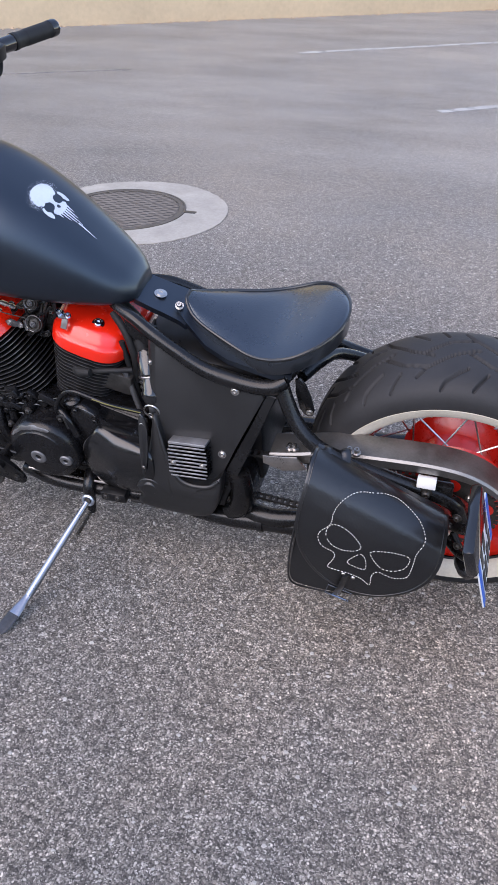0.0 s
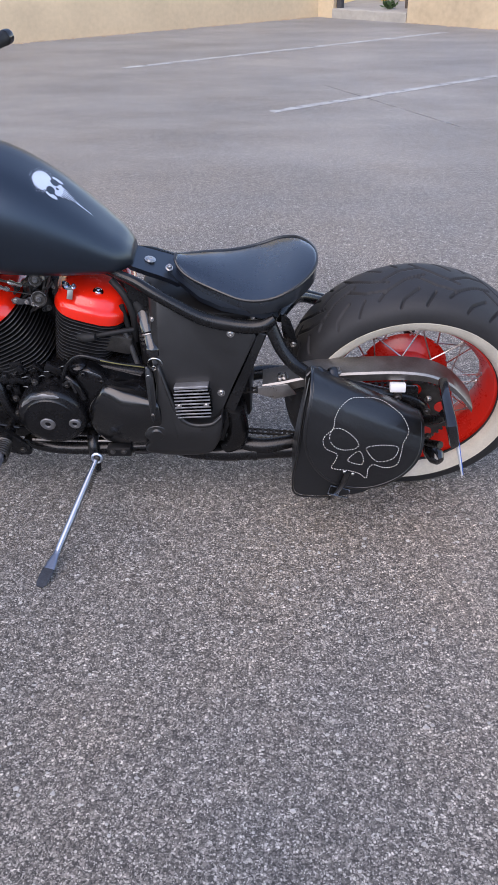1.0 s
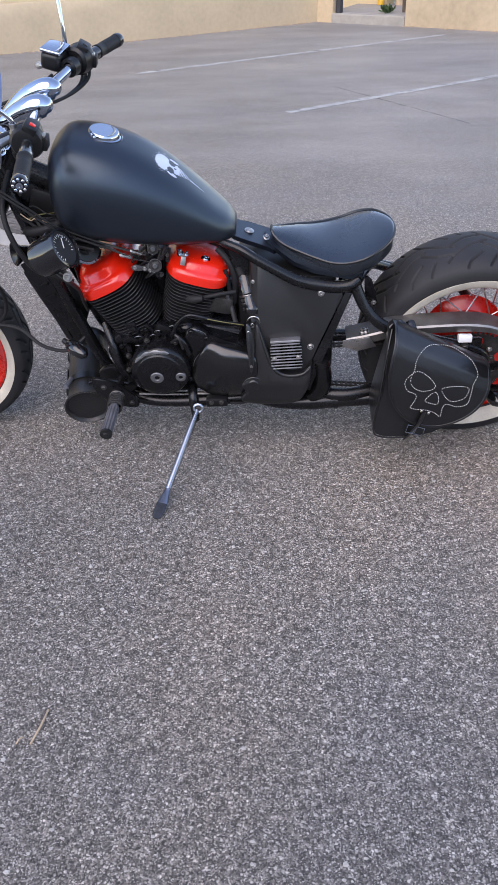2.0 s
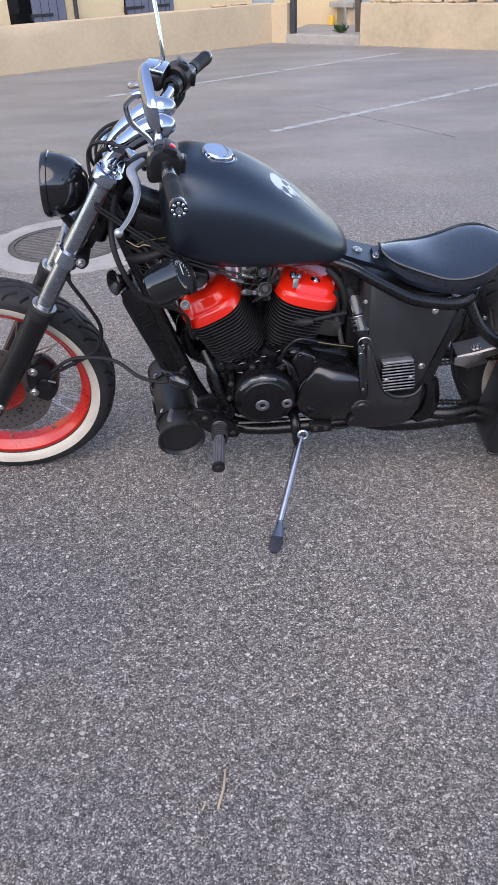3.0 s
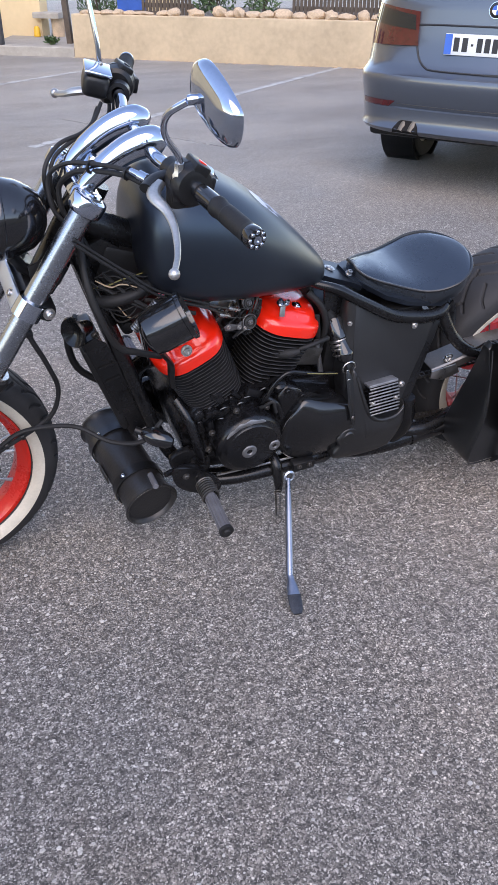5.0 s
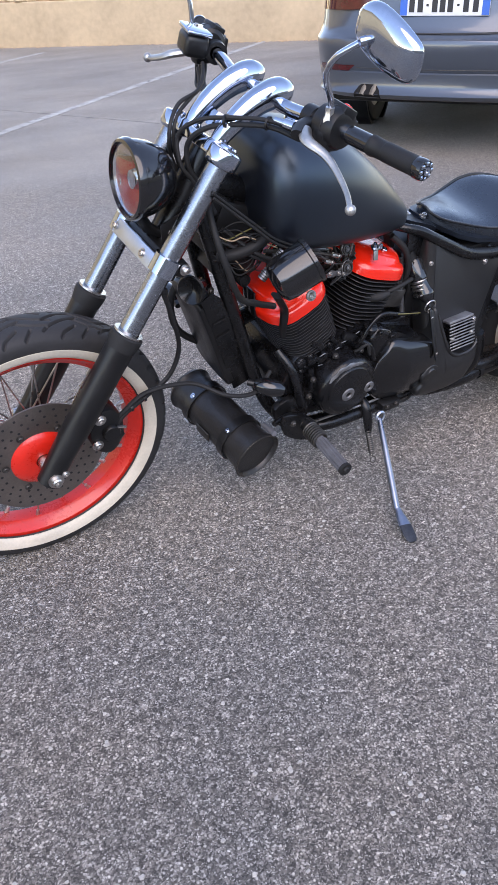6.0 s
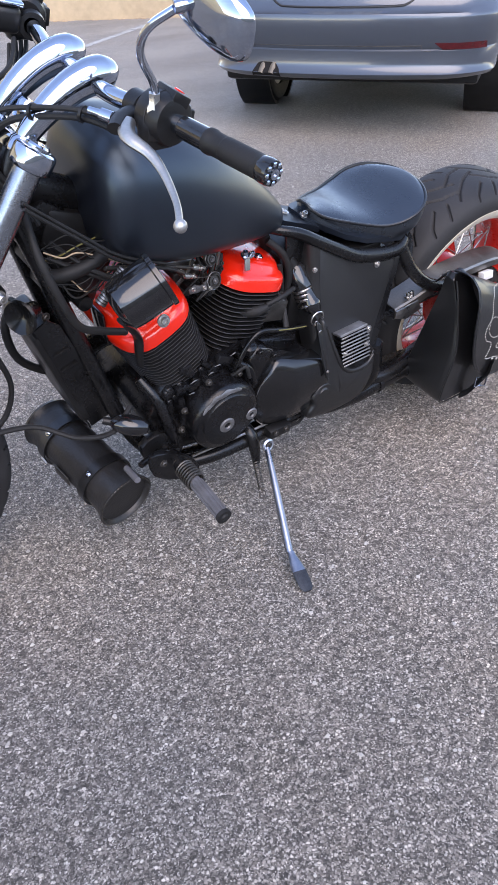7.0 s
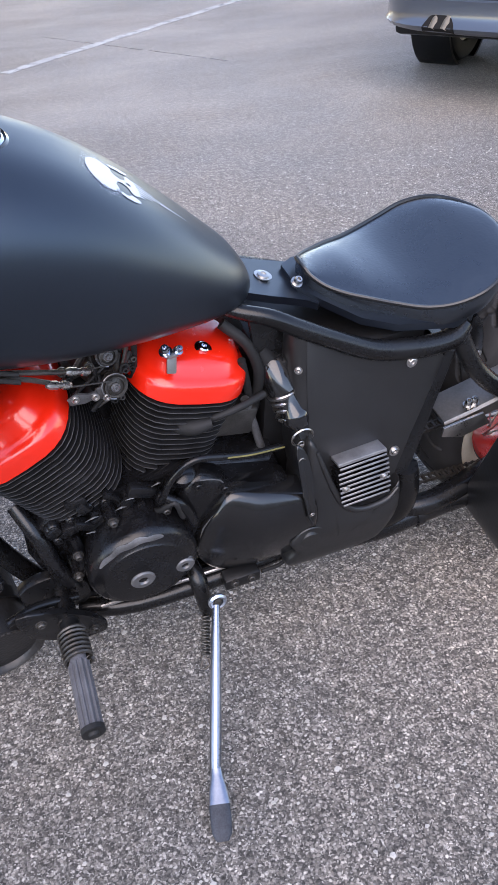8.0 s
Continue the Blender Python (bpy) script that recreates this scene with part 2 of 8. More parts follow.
DECAL = material("pale_decal_film", (0.5, 0.56, 0.67), 0.35, 0.0, 0.1, 20.0)
HEAD_LENS = glass_material("clear_domed_lens", (0.97, 0.97, 0.97), 0.02, 1.0)
SMOKED_RED = material("smoked_red_lens", (0.07, 0.004, 0.006), 0.1, 0.0, 0.3, 30.0, rough_var=0.02, coat=0.5)
RED_LENS = glass_material("red_lens", (0.5, 0.01, 0.015), 0.06, 0.25)
WHITE_PLASTIC = material("white_plastic", (0.78, 0.78, 0.76), 0.4, 0.0, 0.05, 20.0)
BLUE_PLASTIC = material("blue_plate_band", (0.02, 0.12, 0.5), 0.4, 0.0, 0.1, 20.0)
PLATE_WHITE = material("plate_white", (0.72, 0.74, 0.76), 0.35, 0.0, 0.06, 20.0)
INK = material("black_ink", (0.02, 0.02, 0.022), 0.5, 0.0, 0.1, 20.0)
RENDER_L = material("beige_render", (0.56, 0.43, 0.28), 0.9, 0.0, 0.13, 1.3, 0.5, 70)
RENDER_R = material("beige_render_stained", (0.5, 0.39, 0.26), 0.9, 0.0, 0.2, 1.0, 0.5, 70)
FACADE = material("cream_render", (0.7, 0.54, 0.33), 0.9, 0.0, 0.08, 0.8, 0.4, 60)
CONCRETE = material("pale_concrete", (0.35, 0.325, 0.285), 0.88, 0.0, 0.2, 6.0, 0.5, 90)
CAST_IRON = material("cast_iron", (0.12, 0.11, 0.1), 0.55, 0.5, 0.4, 20.0, 0.25, 120)
LINE_PAINT = material("worn_white_line_paint", (0.47, 0.47, 0.45), 0.85, 0.0, 0.3, 7.0, 0.4, 120)
CRACK = material("bitumen_seam", (0.265, 0.255, 0.24), 0.8, 0.0, 0.3, 20.0, 0.3, 100)
SHUTTER = material("blue_grey_shutter_paint", (0.13, 0.14, 0.19), 0.6, 0.0, 0.15, 5.0, 0.1, 40)
DARK_METAL = material("dark_painted_metal", (0.05, 0.05, 0.055), 0.55, 0.2, 0.3, 9.0, 0.1, 80)
ROCK = material("limestone", (0.5, 0.37, 0.25), 0.9, 0.0, 0.3, 5.0, 0.7, 30)
LEAF = material("leaf_green", (0.05, 0.09, 0.03), 0.6, 0.0, 0.5, 20.0)
BARK = material("bark", (0.09, 0.07, 0.055), 0.9, 0.0, 0.35, 12.0, 0.7, 50)
BLUE_BIN = material("blue_bin_plastic", (0.02, 0.1, 0.42), 0.5, 0.0, 0.15, 8.0)
YELLOW = material("yellow_plastic", (0.75, 0.42, 0.03), 0.5, 0.0, 0.1, 12.0)
PAVING = material("grey_paving", (0.3, 0.28, 0.25), 0.9, 0.0, 0.2, 3.0, 0.4, 60)
CAR_PAINT = paint_with_flakes("silver_blue_car_paint", (0.08, 0.095, 0.12))
PIPE_DARK = material("shaded_recess_black", (0.012, 0.011, 0.011), 0.8, 0.0, 0.3, 20.0, spec=0.2)
PIPE_PALE = material("sooty_pale_steel", (0.16, 0.14, 0.115), 0.55, 0.4, 0.3, 30.0)
CAR_GLASS = material("dark_car_glass", (0.012, 0.014, 0.016), 0.05, 0.0, 0.1, 4.0, rough_var=0.02)
GREY_RUBBER = material("grey_worn_rubber", (0.095, 0.095, 0.105), 0.6, 0.0, 0.3, 30.0, 0.2, 200)
WORN_FIN = material("worn_fin_edge", (0.2, 0.2, 0.205), 0.35, 0.75, 0.4, 40.0)
FOOT_STEEL = material("scraped_dark_steel", (0.05, 0.055, 0.065), 0.5, 0.7, 0.5, 30.0, 0.2, 150)
WIRE_YELLOW = material("dull_yellow_wire", (0.17, 0.15, 0.05), 0.6, 0.0, 0.2, 40.0)
GUARD_STEEL = material("dull_brushed_guard_steel", (0.27, 0.255, 0.24), 0.42, 0.95, 0.25, 18.0, 0.06, 250)
REGULATOR_ALLOY = material("pale_regulator_alloy", (0.36, 0.36, 0.37), 0.42, 0.8, 0.25, 40.0, 0.1, 250)
DULL_ALLOY = material("dull_grey_alloy", (0.2, 0.2, 0.205), 0.48, 0.75, 0.25, 30.0, 0.1, 200)
FIN_EDGE = material("lit_fin_edge", (0.12, 0.12, 0.125), 0.34, 0.6, 0.4, 40.0)
CHIP = material("pale_chipping", (0.42, 0.4, 0.37), 0.8, 0.0, 0.4, 40.0, 0.2, 300)
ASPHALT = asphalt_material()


# ---- mesh helpers ----
def part(name, bm, mat, parent=None, label="", sharp=38):
    """Links a bmesh as one mesh object, under a thing or a part if given."""
    bmesh.ops.recalc_face_normals(bm, faces=bm.faces)
    me = bpy.data.meshes.new(name)
    bm.to_mesh(me)
    bm.free()
    me.polygons.foreach_set("use_smooth", [True] * len(me.polygons))
    me.set_sharp_from_angle(angle=radians(sharp))
    me.materials.append(mat)
    ob = new(name, me)
    if parent is not None:
        ob.parent = parent
    if label:
        ob["label"] = label
    return ob


def share(name, me, m, parent):
    """One more object on a mesh that exists."""
    ob = new(name, me)
    ob.parent, ob.matrix_basis = parent, m
    return ob


def empty(name, m=None, parent=None):
    ob = new(name)
    ob.empty_display_size = 0.05
    if parent is not None:
        ob.parent = parent
    if m is not None:
        ob.matrix_basis = m
    return ob


def bez(pts, n=6):
    """A smooth line through the points (Catmull-Rom)."""
    p = [Vector(q) for q in pts]
    p = [2 * p[0] - p[1], *p, 2 * p[-1] - p[-2]]
    out = []
    for i in range(1, len(p) - 2):
        for k in range(n):
            t = k / n
            a, b, c, d = p[i - 1], p[i], p[i + 1], p[i + 2]
            out.append(0.5 * (2 * b + (c - a) * t + (2 * a - 5 * b + 4 * c - d) * t * t + (3 * b - a - 3 * c + d) * t**3))
    return out + [p[-2]]


def rings(bm, loops, caps=True, closed=False):
    """Skins rows of points, each a closed loop."""
    vs = [[bm.verts.new(p) for p in lp] for lp in loops]
    k = len(vs[0])
    pairs = list(zip(vs, vs[1:])) + ([(vs[-1], vs[0])] if closed else [])
    for a, b in pairs:
        for i in range(k):
            bm.faces.new((a[i], a[(i + 1) % k], b[(i + 1) % k], b[i]))
    if caps and not closed:
        bm.faces.new(vs[0][::-1])
        bm.faces.new(vs[-1])
    return vs


def tube(pts, r, n=10, smooth=0, bm=None, flat=1.0, caps=True):
    """A round bar along the points; r may be a number or one per point; flat squeezes it across."""
    bm = bm or bmesh.new()
    pts = bez(pts, smooth) if smooth else [Vector(p) for p in pts]
    rr = r if isinstance(r, (list, tuple)) else [r]
    rad = [rr[0] if len(rr) == 1 else float(np.interp(i / (len(pts) - 1) * (len(rr) - 1), range(len(rr)), rr)) for i in range(len(pts))]
    d = (pts[1] - pts[0]).normalized()
    u = d.orthogonal().normalized()
    if abs(d.z) < 0.9:
        u = d.cross(Vector((0, 0, 1))).normalized()
    loops = []
    for i, p in enumerate(pts):
        e = (pts[min(i + 1, len(pts) - 1)] - pts[max(i - 1, 0)]).normalized()
        u = (u - u.dot(e) * e).normalized()
        v = e.cross(u)
        loops.append([p + rad[i] * (math.cos(a) * u + flat * math.sin(a) * v) for a in (2 * math.pi * k / n for k in range(n))])
    rings(bm, loops, caps)
    return bm


def lathe(profile, m=None, n=32, bm=None, closed=False):
    """Turns (radius, height) pairs round z, then lays the form by m."""
    bm = bm or bmesh.new()
    m = m or Matrix()
    loops = [[m @ Vector((max(r, 1e-4) * math.cos(a), max(r, 1e-4) * math.sin(a), h)) for a in (2 * math.pi * k / n for k in range(n))] for r, h in profile]
    rings(bm, loops, not closed, closed)
    return bm


def toward(p, d):
    """A pose at p whose z points along d."""
    return Matrix.Translation(p) @ Vector(d).to_track_quat("Z", "Y").to_matrix().to_4x4()


def upright(p, d):
    """A pose at p with z along d and y across the machine."""
    z = Vector(d).normalized()
    y = Vector((0, 1, 0))
    x = y.cross(z).normalized()
    return Matrix.Translation(p) @ Matrix((x, y, z)).transposed().to_4x4()


def block(size, m=None, bevel=0.0, bm=None, seg=2):
    """A box of that size with rounded edges, about the pose m."""
    b2 = bmesh.new()
    bmesh.ops.create_cube(b2, size=1.0)
    bmesh.ops.scale(b2, vec=size, verts=b2.verts)
    if bevel:
        bmesh.ops.bevel(b2, geom=b2.edges[:], offset=bevel, segments=seg, affect="EDGES", profile=0.5)
    bmesh.ops.transform(b2, matrix=m or Matrix(), verts=b2.verts)
    if bm is None:
        return b2
    join(bm, b2)
    return bm


def join(bm, other):
    me = bpy.data.meshes.new("joined")
    other.to_mesh(me)
    other.free()
    bm.from_mesh(me)
    bpy.data.meshes.remove(me)
    return bm


def slab(outline, y0, y1, bevel=0.0, bm=None, m=None, seg=2):
    """An outline of (x, z) pairs made thick from y0 to y1, with rounded rims."""
    b2 = bmesh.new()
    lo = [b2.verts.new((x, y0, z)) for x, z in outline]
    hi = [b2.verts.new((x, y1, z)) for x, z in outline]
    f0, f1 = b2.faces.new(lo[::-1]), b2.faces.new(hi)
    k = len(lo)
    for i in range(k):
        b2.faces.new((lo[i], lo[(i + 1) % k], hi[(i + 1) % k], hi[i]))
    if bevel:
        rim = list({e for f in (f0, f1) for e in f.edges})
        bmesh.ops.bevel(b2, geom=rim, offset=bevel, segments=seg, affect="EDGES", profile=0.5)
    if m is not None:
        bmesh.ops.transform(b2, matrix=m, verts=b2.verts)
    if bm is None:
        return b2
    join(bm, b2)
    return bm


def round_outline(pts, n=4):
    """A closed smooth outline through 2D points."""
    p = [Vector((x, z, 0)) for x, z in pts]
    k, out = len(p), []
    for i in range(k):
        a, b, c, d = p[i - 1], p[i], p[(i + 1) % k], p[(i + 2) % k]
        for j in range(n):
            t = j / n
            q = 0.5 * (2 * b + (c - a) * t + (2 * a - 5 * b + 4 * c - d) * t * t + (3 * b - a - 3 * c + d) * t**3)
            out.append((q.x, q.y))
    return out


def shell(outline, centre, steps, face):
    """A domed cover seen from the stand's side: (scale, lift) steps shrink the outline to its centre; face(x, z) gives its y."""
    cx, cz = centre
    bm = bmesh.new()
    loops = []
    for k, lift in steps:
        lp = []
        for x, z in outline:
            px, pz = cx + (x - cx) * k, cz + (z - cz) * k
            lp.append(Vector((px, face(px, pz) - lift, pz)))
        loops.append(lp)
    rings(bm, loops)
    return bm


def bolt(p, d, r=0.008, h=0.006, bm=None):
    """A round-headed bolt with a washer at p, pointing along d."""
    return lathe([(r * 1.45, 0), (r * 1.45, h * 0.3), (r, h * 0.3), (r, h * 0.8), (r * 0.8, h), (r * 0.45, h), (r * 0.4, h * 0.55), (0, h * 0.55)], toward(p, d), 14, bm)


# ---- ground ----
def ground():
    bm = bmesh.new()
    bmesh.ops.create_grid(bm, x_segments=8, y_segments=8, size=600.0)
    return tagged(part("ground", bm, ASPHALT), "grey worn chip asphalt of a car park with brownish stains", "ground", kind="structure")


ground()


# ---- the motorcycle ----
LEAN_DEG = 11.5
BIKE_POSE = pose(0, 0, 0, LEAN_DEG, 0, 0)
bike = tagged(empty("motorcycle", BIKE_POSE), "matte black bobber motorcycle with red engine covers, on its stand", "motorcycle")


def tyre_profile(R, rim, hw, n=10):
    """Half sections (y, r) of a tyre from one rim edge over the crown to the other."""
    h = R - rim
    half = [(0.74, 0.0), (0.9, 0.14), (0.99, 0.36), (1.0, 0.5), (0.95, 0.68), (0.84, 0.82), (0.64, 0.925), (0.34, 0.985), (0.0, 1.0)]
    pts = [(-hw * a, rim + h * b) for a, b in half] + [(hw * a, rim + h * b) for a, b in half[-2::-1]]
    return [(p.x, p.y) for p in bez([(y, r, 0) for y, r in pts], n)]


def groove_depth(s, w, hw, pitch):
    """Depth of the tread cut at s along the tyre and w across it."""
    best = 1.0
    for side in (-1, 1):
        t = (s / pitch + (0.5 if side > 0 else 0.0)) % 1.0 * pitch
        v = w * side / hw
        for line in (((-0.05, -0.1), (0.22, 0.08), (0.5, 0.4), (0.62, 0.62)), ((0.5, 0.4), (0.8, 0.3), (1.05, 0.02)), ((0.05, 0.42), (0.28, 0.72), (0.33, 0.86)), ((0.82, 0.5), (0.95, 0.84))):
            for (a0, b0), (a1, b1) in zip(line, line[1:]):
                for shift in (-1, 0, 1):
                    ax, ay = (a0 + shift) * pitch, b0 * hw
                    dx, dy = (a1 - a0) * pitch, (b1 - b0) * hw
                    px, py = t - ax, v * hw - ay
                    k = min(1.0, max(0.0, (px * dx + py * dy) / (dx * dx + dy * dy)))
                    best = min(best, math.hypot(px - k * dx, py - k * dy))
    return 0.007 * max(0.0, min(1.0, (0.0034 - best) / 0.0016))


def tyre(R, rim, hw, count, seg, parent):
    prof = tyre_profile(R, rim, hw)
    pitch_n = count
    per = seg // pitch_n
    pitch = 2 * math.pi * R / pitch_n
    cut = [[groove_depth(k / per * pitch, y, hw, pitch) if r > rim + 0.66 * (R - rim) else 0.0 for y, r in prof] for k in range(per)]
    verts, faces, m = [], [], len(prof)
    for i in range(per * pitch_n):
        a = 2 * math.pi * i / (per * pitch_n)
        c, s = math.cos(a), math.sin(a)
        for j, (y, r) in enumerate(prof):
            q = r - cut[i % per][j]
            verts.append((q * c, y, q * s))
    total = per * pitch_n
    for i in range(total):
        a, b = i * m, (i + 1) % total * m
        faces += [(a + j, a + j + 1, b + j + 1, b + j) for j in range(m - 1)]
    me = bpy.data.meshes.new("tyre")
    me.from_pydata(verts, [], faces)
    me.polygons.foreach_set("use_smooth", [True] * len(me.polygons))
    me.materials.append(TYRE)
    ob = new("tyre", me)
    ob.parent = parent
    ob["label"] = "black road tyre with chevron tread grooves"
    return prof


def whitewall(prof, r0, r1, side, parent):
    """A pale band on the tyre's flank between two radii."""
    half = prof[: len(prof) // 2 + 1]
    rr, yy = [p[1] for p in half], [abs(p[0]) for p in half]
    ring = [r0 + (r1 - r0) * k / 8 for k in range(9)]
    outer = [(r, side * (float(np.interp(r, rr, yy)) + 0.0016)) for r in ring]
    inner = [(r, side * (float(np.interp(r, rr, yy)) - 0.003)) for r in ring[::-1]]
    lay = Matrix.Rotation(radians(-90), 4, "X")
    return part("whitewall", lathe(outer + inner, lay, 96, closed=True), WHITEWALL, parent, "cream whitewall band")


def spokes(parent, count, r_hub, y_hub, r_rim, y_rim, sweep, mat):
    """Crossed wire spokes between hub flange and rim."""
    kinds = []
    for side in (-1, 1):
        for turn in (-1, 1):
            a = Vector((r_hub, side * y_hub, 0))
            b = Vector((r_rim * math.cos(turn * sweep), side * y_rim, r_rim * math.sin(turn * sweep)))
            bm = tube([a, b], 0.0019, 6)
            d = (a - b).normalized()
            tube([b, b + d * 0.018], 0.0034, 6, bm=bm)
            bmesh.ops.recalc_face_normals(bm, faces=bm.faces)
            me = bpy.data.meshes.new("spoke")
            bm.to_mesh(me)
            bm.free()
            me.materials.append(mat)
            kinds.append(me)
    for k in range(count):
        share("spoke", kinds[k % 4], Matrix.Rotation(2 * math.pi * (k + 0.2 * (k % 2)) / count, 4, "Y"), parent)


def wheel(name, x, R, rim, white, hw, grooves, seg, rim_hw, label, hub_r, hub_y, count):
    w = empty(name, pose(x, 0, R, 0, 0, 0), bike)
    w["label"] = label
    prof = tyre(R, rim, hw, grooves, seg, w)
    for side in (-1, 1):
        whitewall(prof, rim + 0.003, white, side, w)
    lay = Matrix.Rotation(radians(-90), 4, "X")
    rim_prof = [(rim + 0.006, -rim_hw), (rim + 0.007, -rim_hw + 0.006), (rim - 0.004, -rim_hw + 0.009), (rim - 0.012, -rim_hw * 0.62), (rim - 0.02, -rim_hw * 0.42), (rim - 0.022, 0),
                (rim - 0.02, rim_hw * 0.42), (rim - 0.012, rim_hw * 0.62), (rim - 0.004, rim_hw - 0.009), (rim + 0.007, rim_hw - 0.006), (rim + 0.006, rim_hw), (rim - 0.006, rim_hw),
                (rim - 0.016, rim_hw * 0.66), (rim - 0.027, rim_hw * 0.45), (rim - 0.029, 0), (rim - 0.027, -rim_hw * 0.45), (rim - 0.016, -rim_hw * 0.66), (rim - 0.006, -rim_hw)]
    part("rim", lathe(rim_prof, lay, 96, closed=True), RED_RIM, w, "red painted spoke rim")
    part("hub", lathe([(0.016, -hub_y - 0.02), (0.024, -hub_y - 0.02), (0.03, -hub_y), (hub_r, -hub_y), (hub_r + 0.004, -hub_y + 0.006), (hub_r - 0.004, -hub_y + 0.014), (hub_r * 0.72, -hub_y * 0.4),
                       (hub_r * 0.72, hub_y * 0.4), (hub_r - 0.004, hub_y - 0.014), (hub_r + 0.004, hub_y - 0.006), (hub_r, hub_y), (0.03, hub_y), (0.024, hub_y + 0.02), (0.016, hub_y + 0.02)], lay, 48),
         RED_RIM, w, "red painted hub")
    spokes(w, count, hub_r - 0.003, hub_y - 0.006, rim - 0.027, rim_hw * 0.3, 0.42, STEEL)
    part("axle", lathe([(0.011, -hub_y - 0.085), (0.011, hub_y + 0.085)], lay, 16), STEEL, w)
    return w


REAR_R, FRONT_R, FRONT_X = 0.311, 0.314, -1.595
wheel("rear_wheel", 0.0, REAR_R, 0.217, 0.255, 0.1, 12, 1680, 0.066, "wide rear wheel with whitewall tyre and red spoked rim", 0.108, 0.055, 40)
front_wheel = wheel("front_wheel", FRONT_X, FRONT_R, 0.247, 0.275, 0.056, 16, 1280, 0.038, "slim front wheel with whitewall tyre and red spoked rim", 0.052, 0.032, 40)


def brake_disc():
    lay = Matrix.Rotation(radians(-90), 4, "X")
    y = -0.056
    d = part("brake_disc", lathe([(0.068, y), (0.143, y), (0.143, y + 0.004), (0.068, y + 0.004)], lay, 64, closed=True), DISC_STEEL, front_wheel, "drilled steel brake disc")
    bm = bmesh.new()
    for k in range(84):
        a, r = 2 * math.pi * k / 84, (0.095, 0.112, 0.129)[k % 3]
        lathe([(0.0032, -0.0004), (0.0032, 0.0)], Matrix.Translation((r * math.cos(a), y, r * math.sin(a))) @ lay, 8, bm)
    part("disc_drilling", bm, INK, d)
    part("disc_carrier", lathe([(0.018, y - 0.012), (0.034, y - 0.014), (0.045, y - 0.012), (0.06, y - 0.009), (0.066, y - 0.003), (0.07, y), (0.07, y + 0.006), (0.05, y + 0.014), (0.018, y + 0.014)], lay, 48, closed=True), RED_RIM, d, "red painted disc carrier")
    for k in range(6):
        a = 2 * math.pi * k / 6
        part("carrier_bolt", bolt((0.082 * math.cos(a), y - 0.001, 0.082 * math.sin(a)), (0, -1, 0), 0.006, 0.005), DARK_STEEL, d)
    part("hub_nut", lathe([(0.0, -0.026), (0.012, -0.026), (0.015, -0.022), (0.016, 0.0)], Matrix.Translation((0, y - 0.012, 0)) @ lay, 20), STEEL, d)


brake_disc()

# --- front end: fork, clamps, headlight, bars ---
FY = -0.02  # the fork stands slightly to the stand's side


def fork_x(z):
    return -1.197 - 0.623 * (0.95 - z)


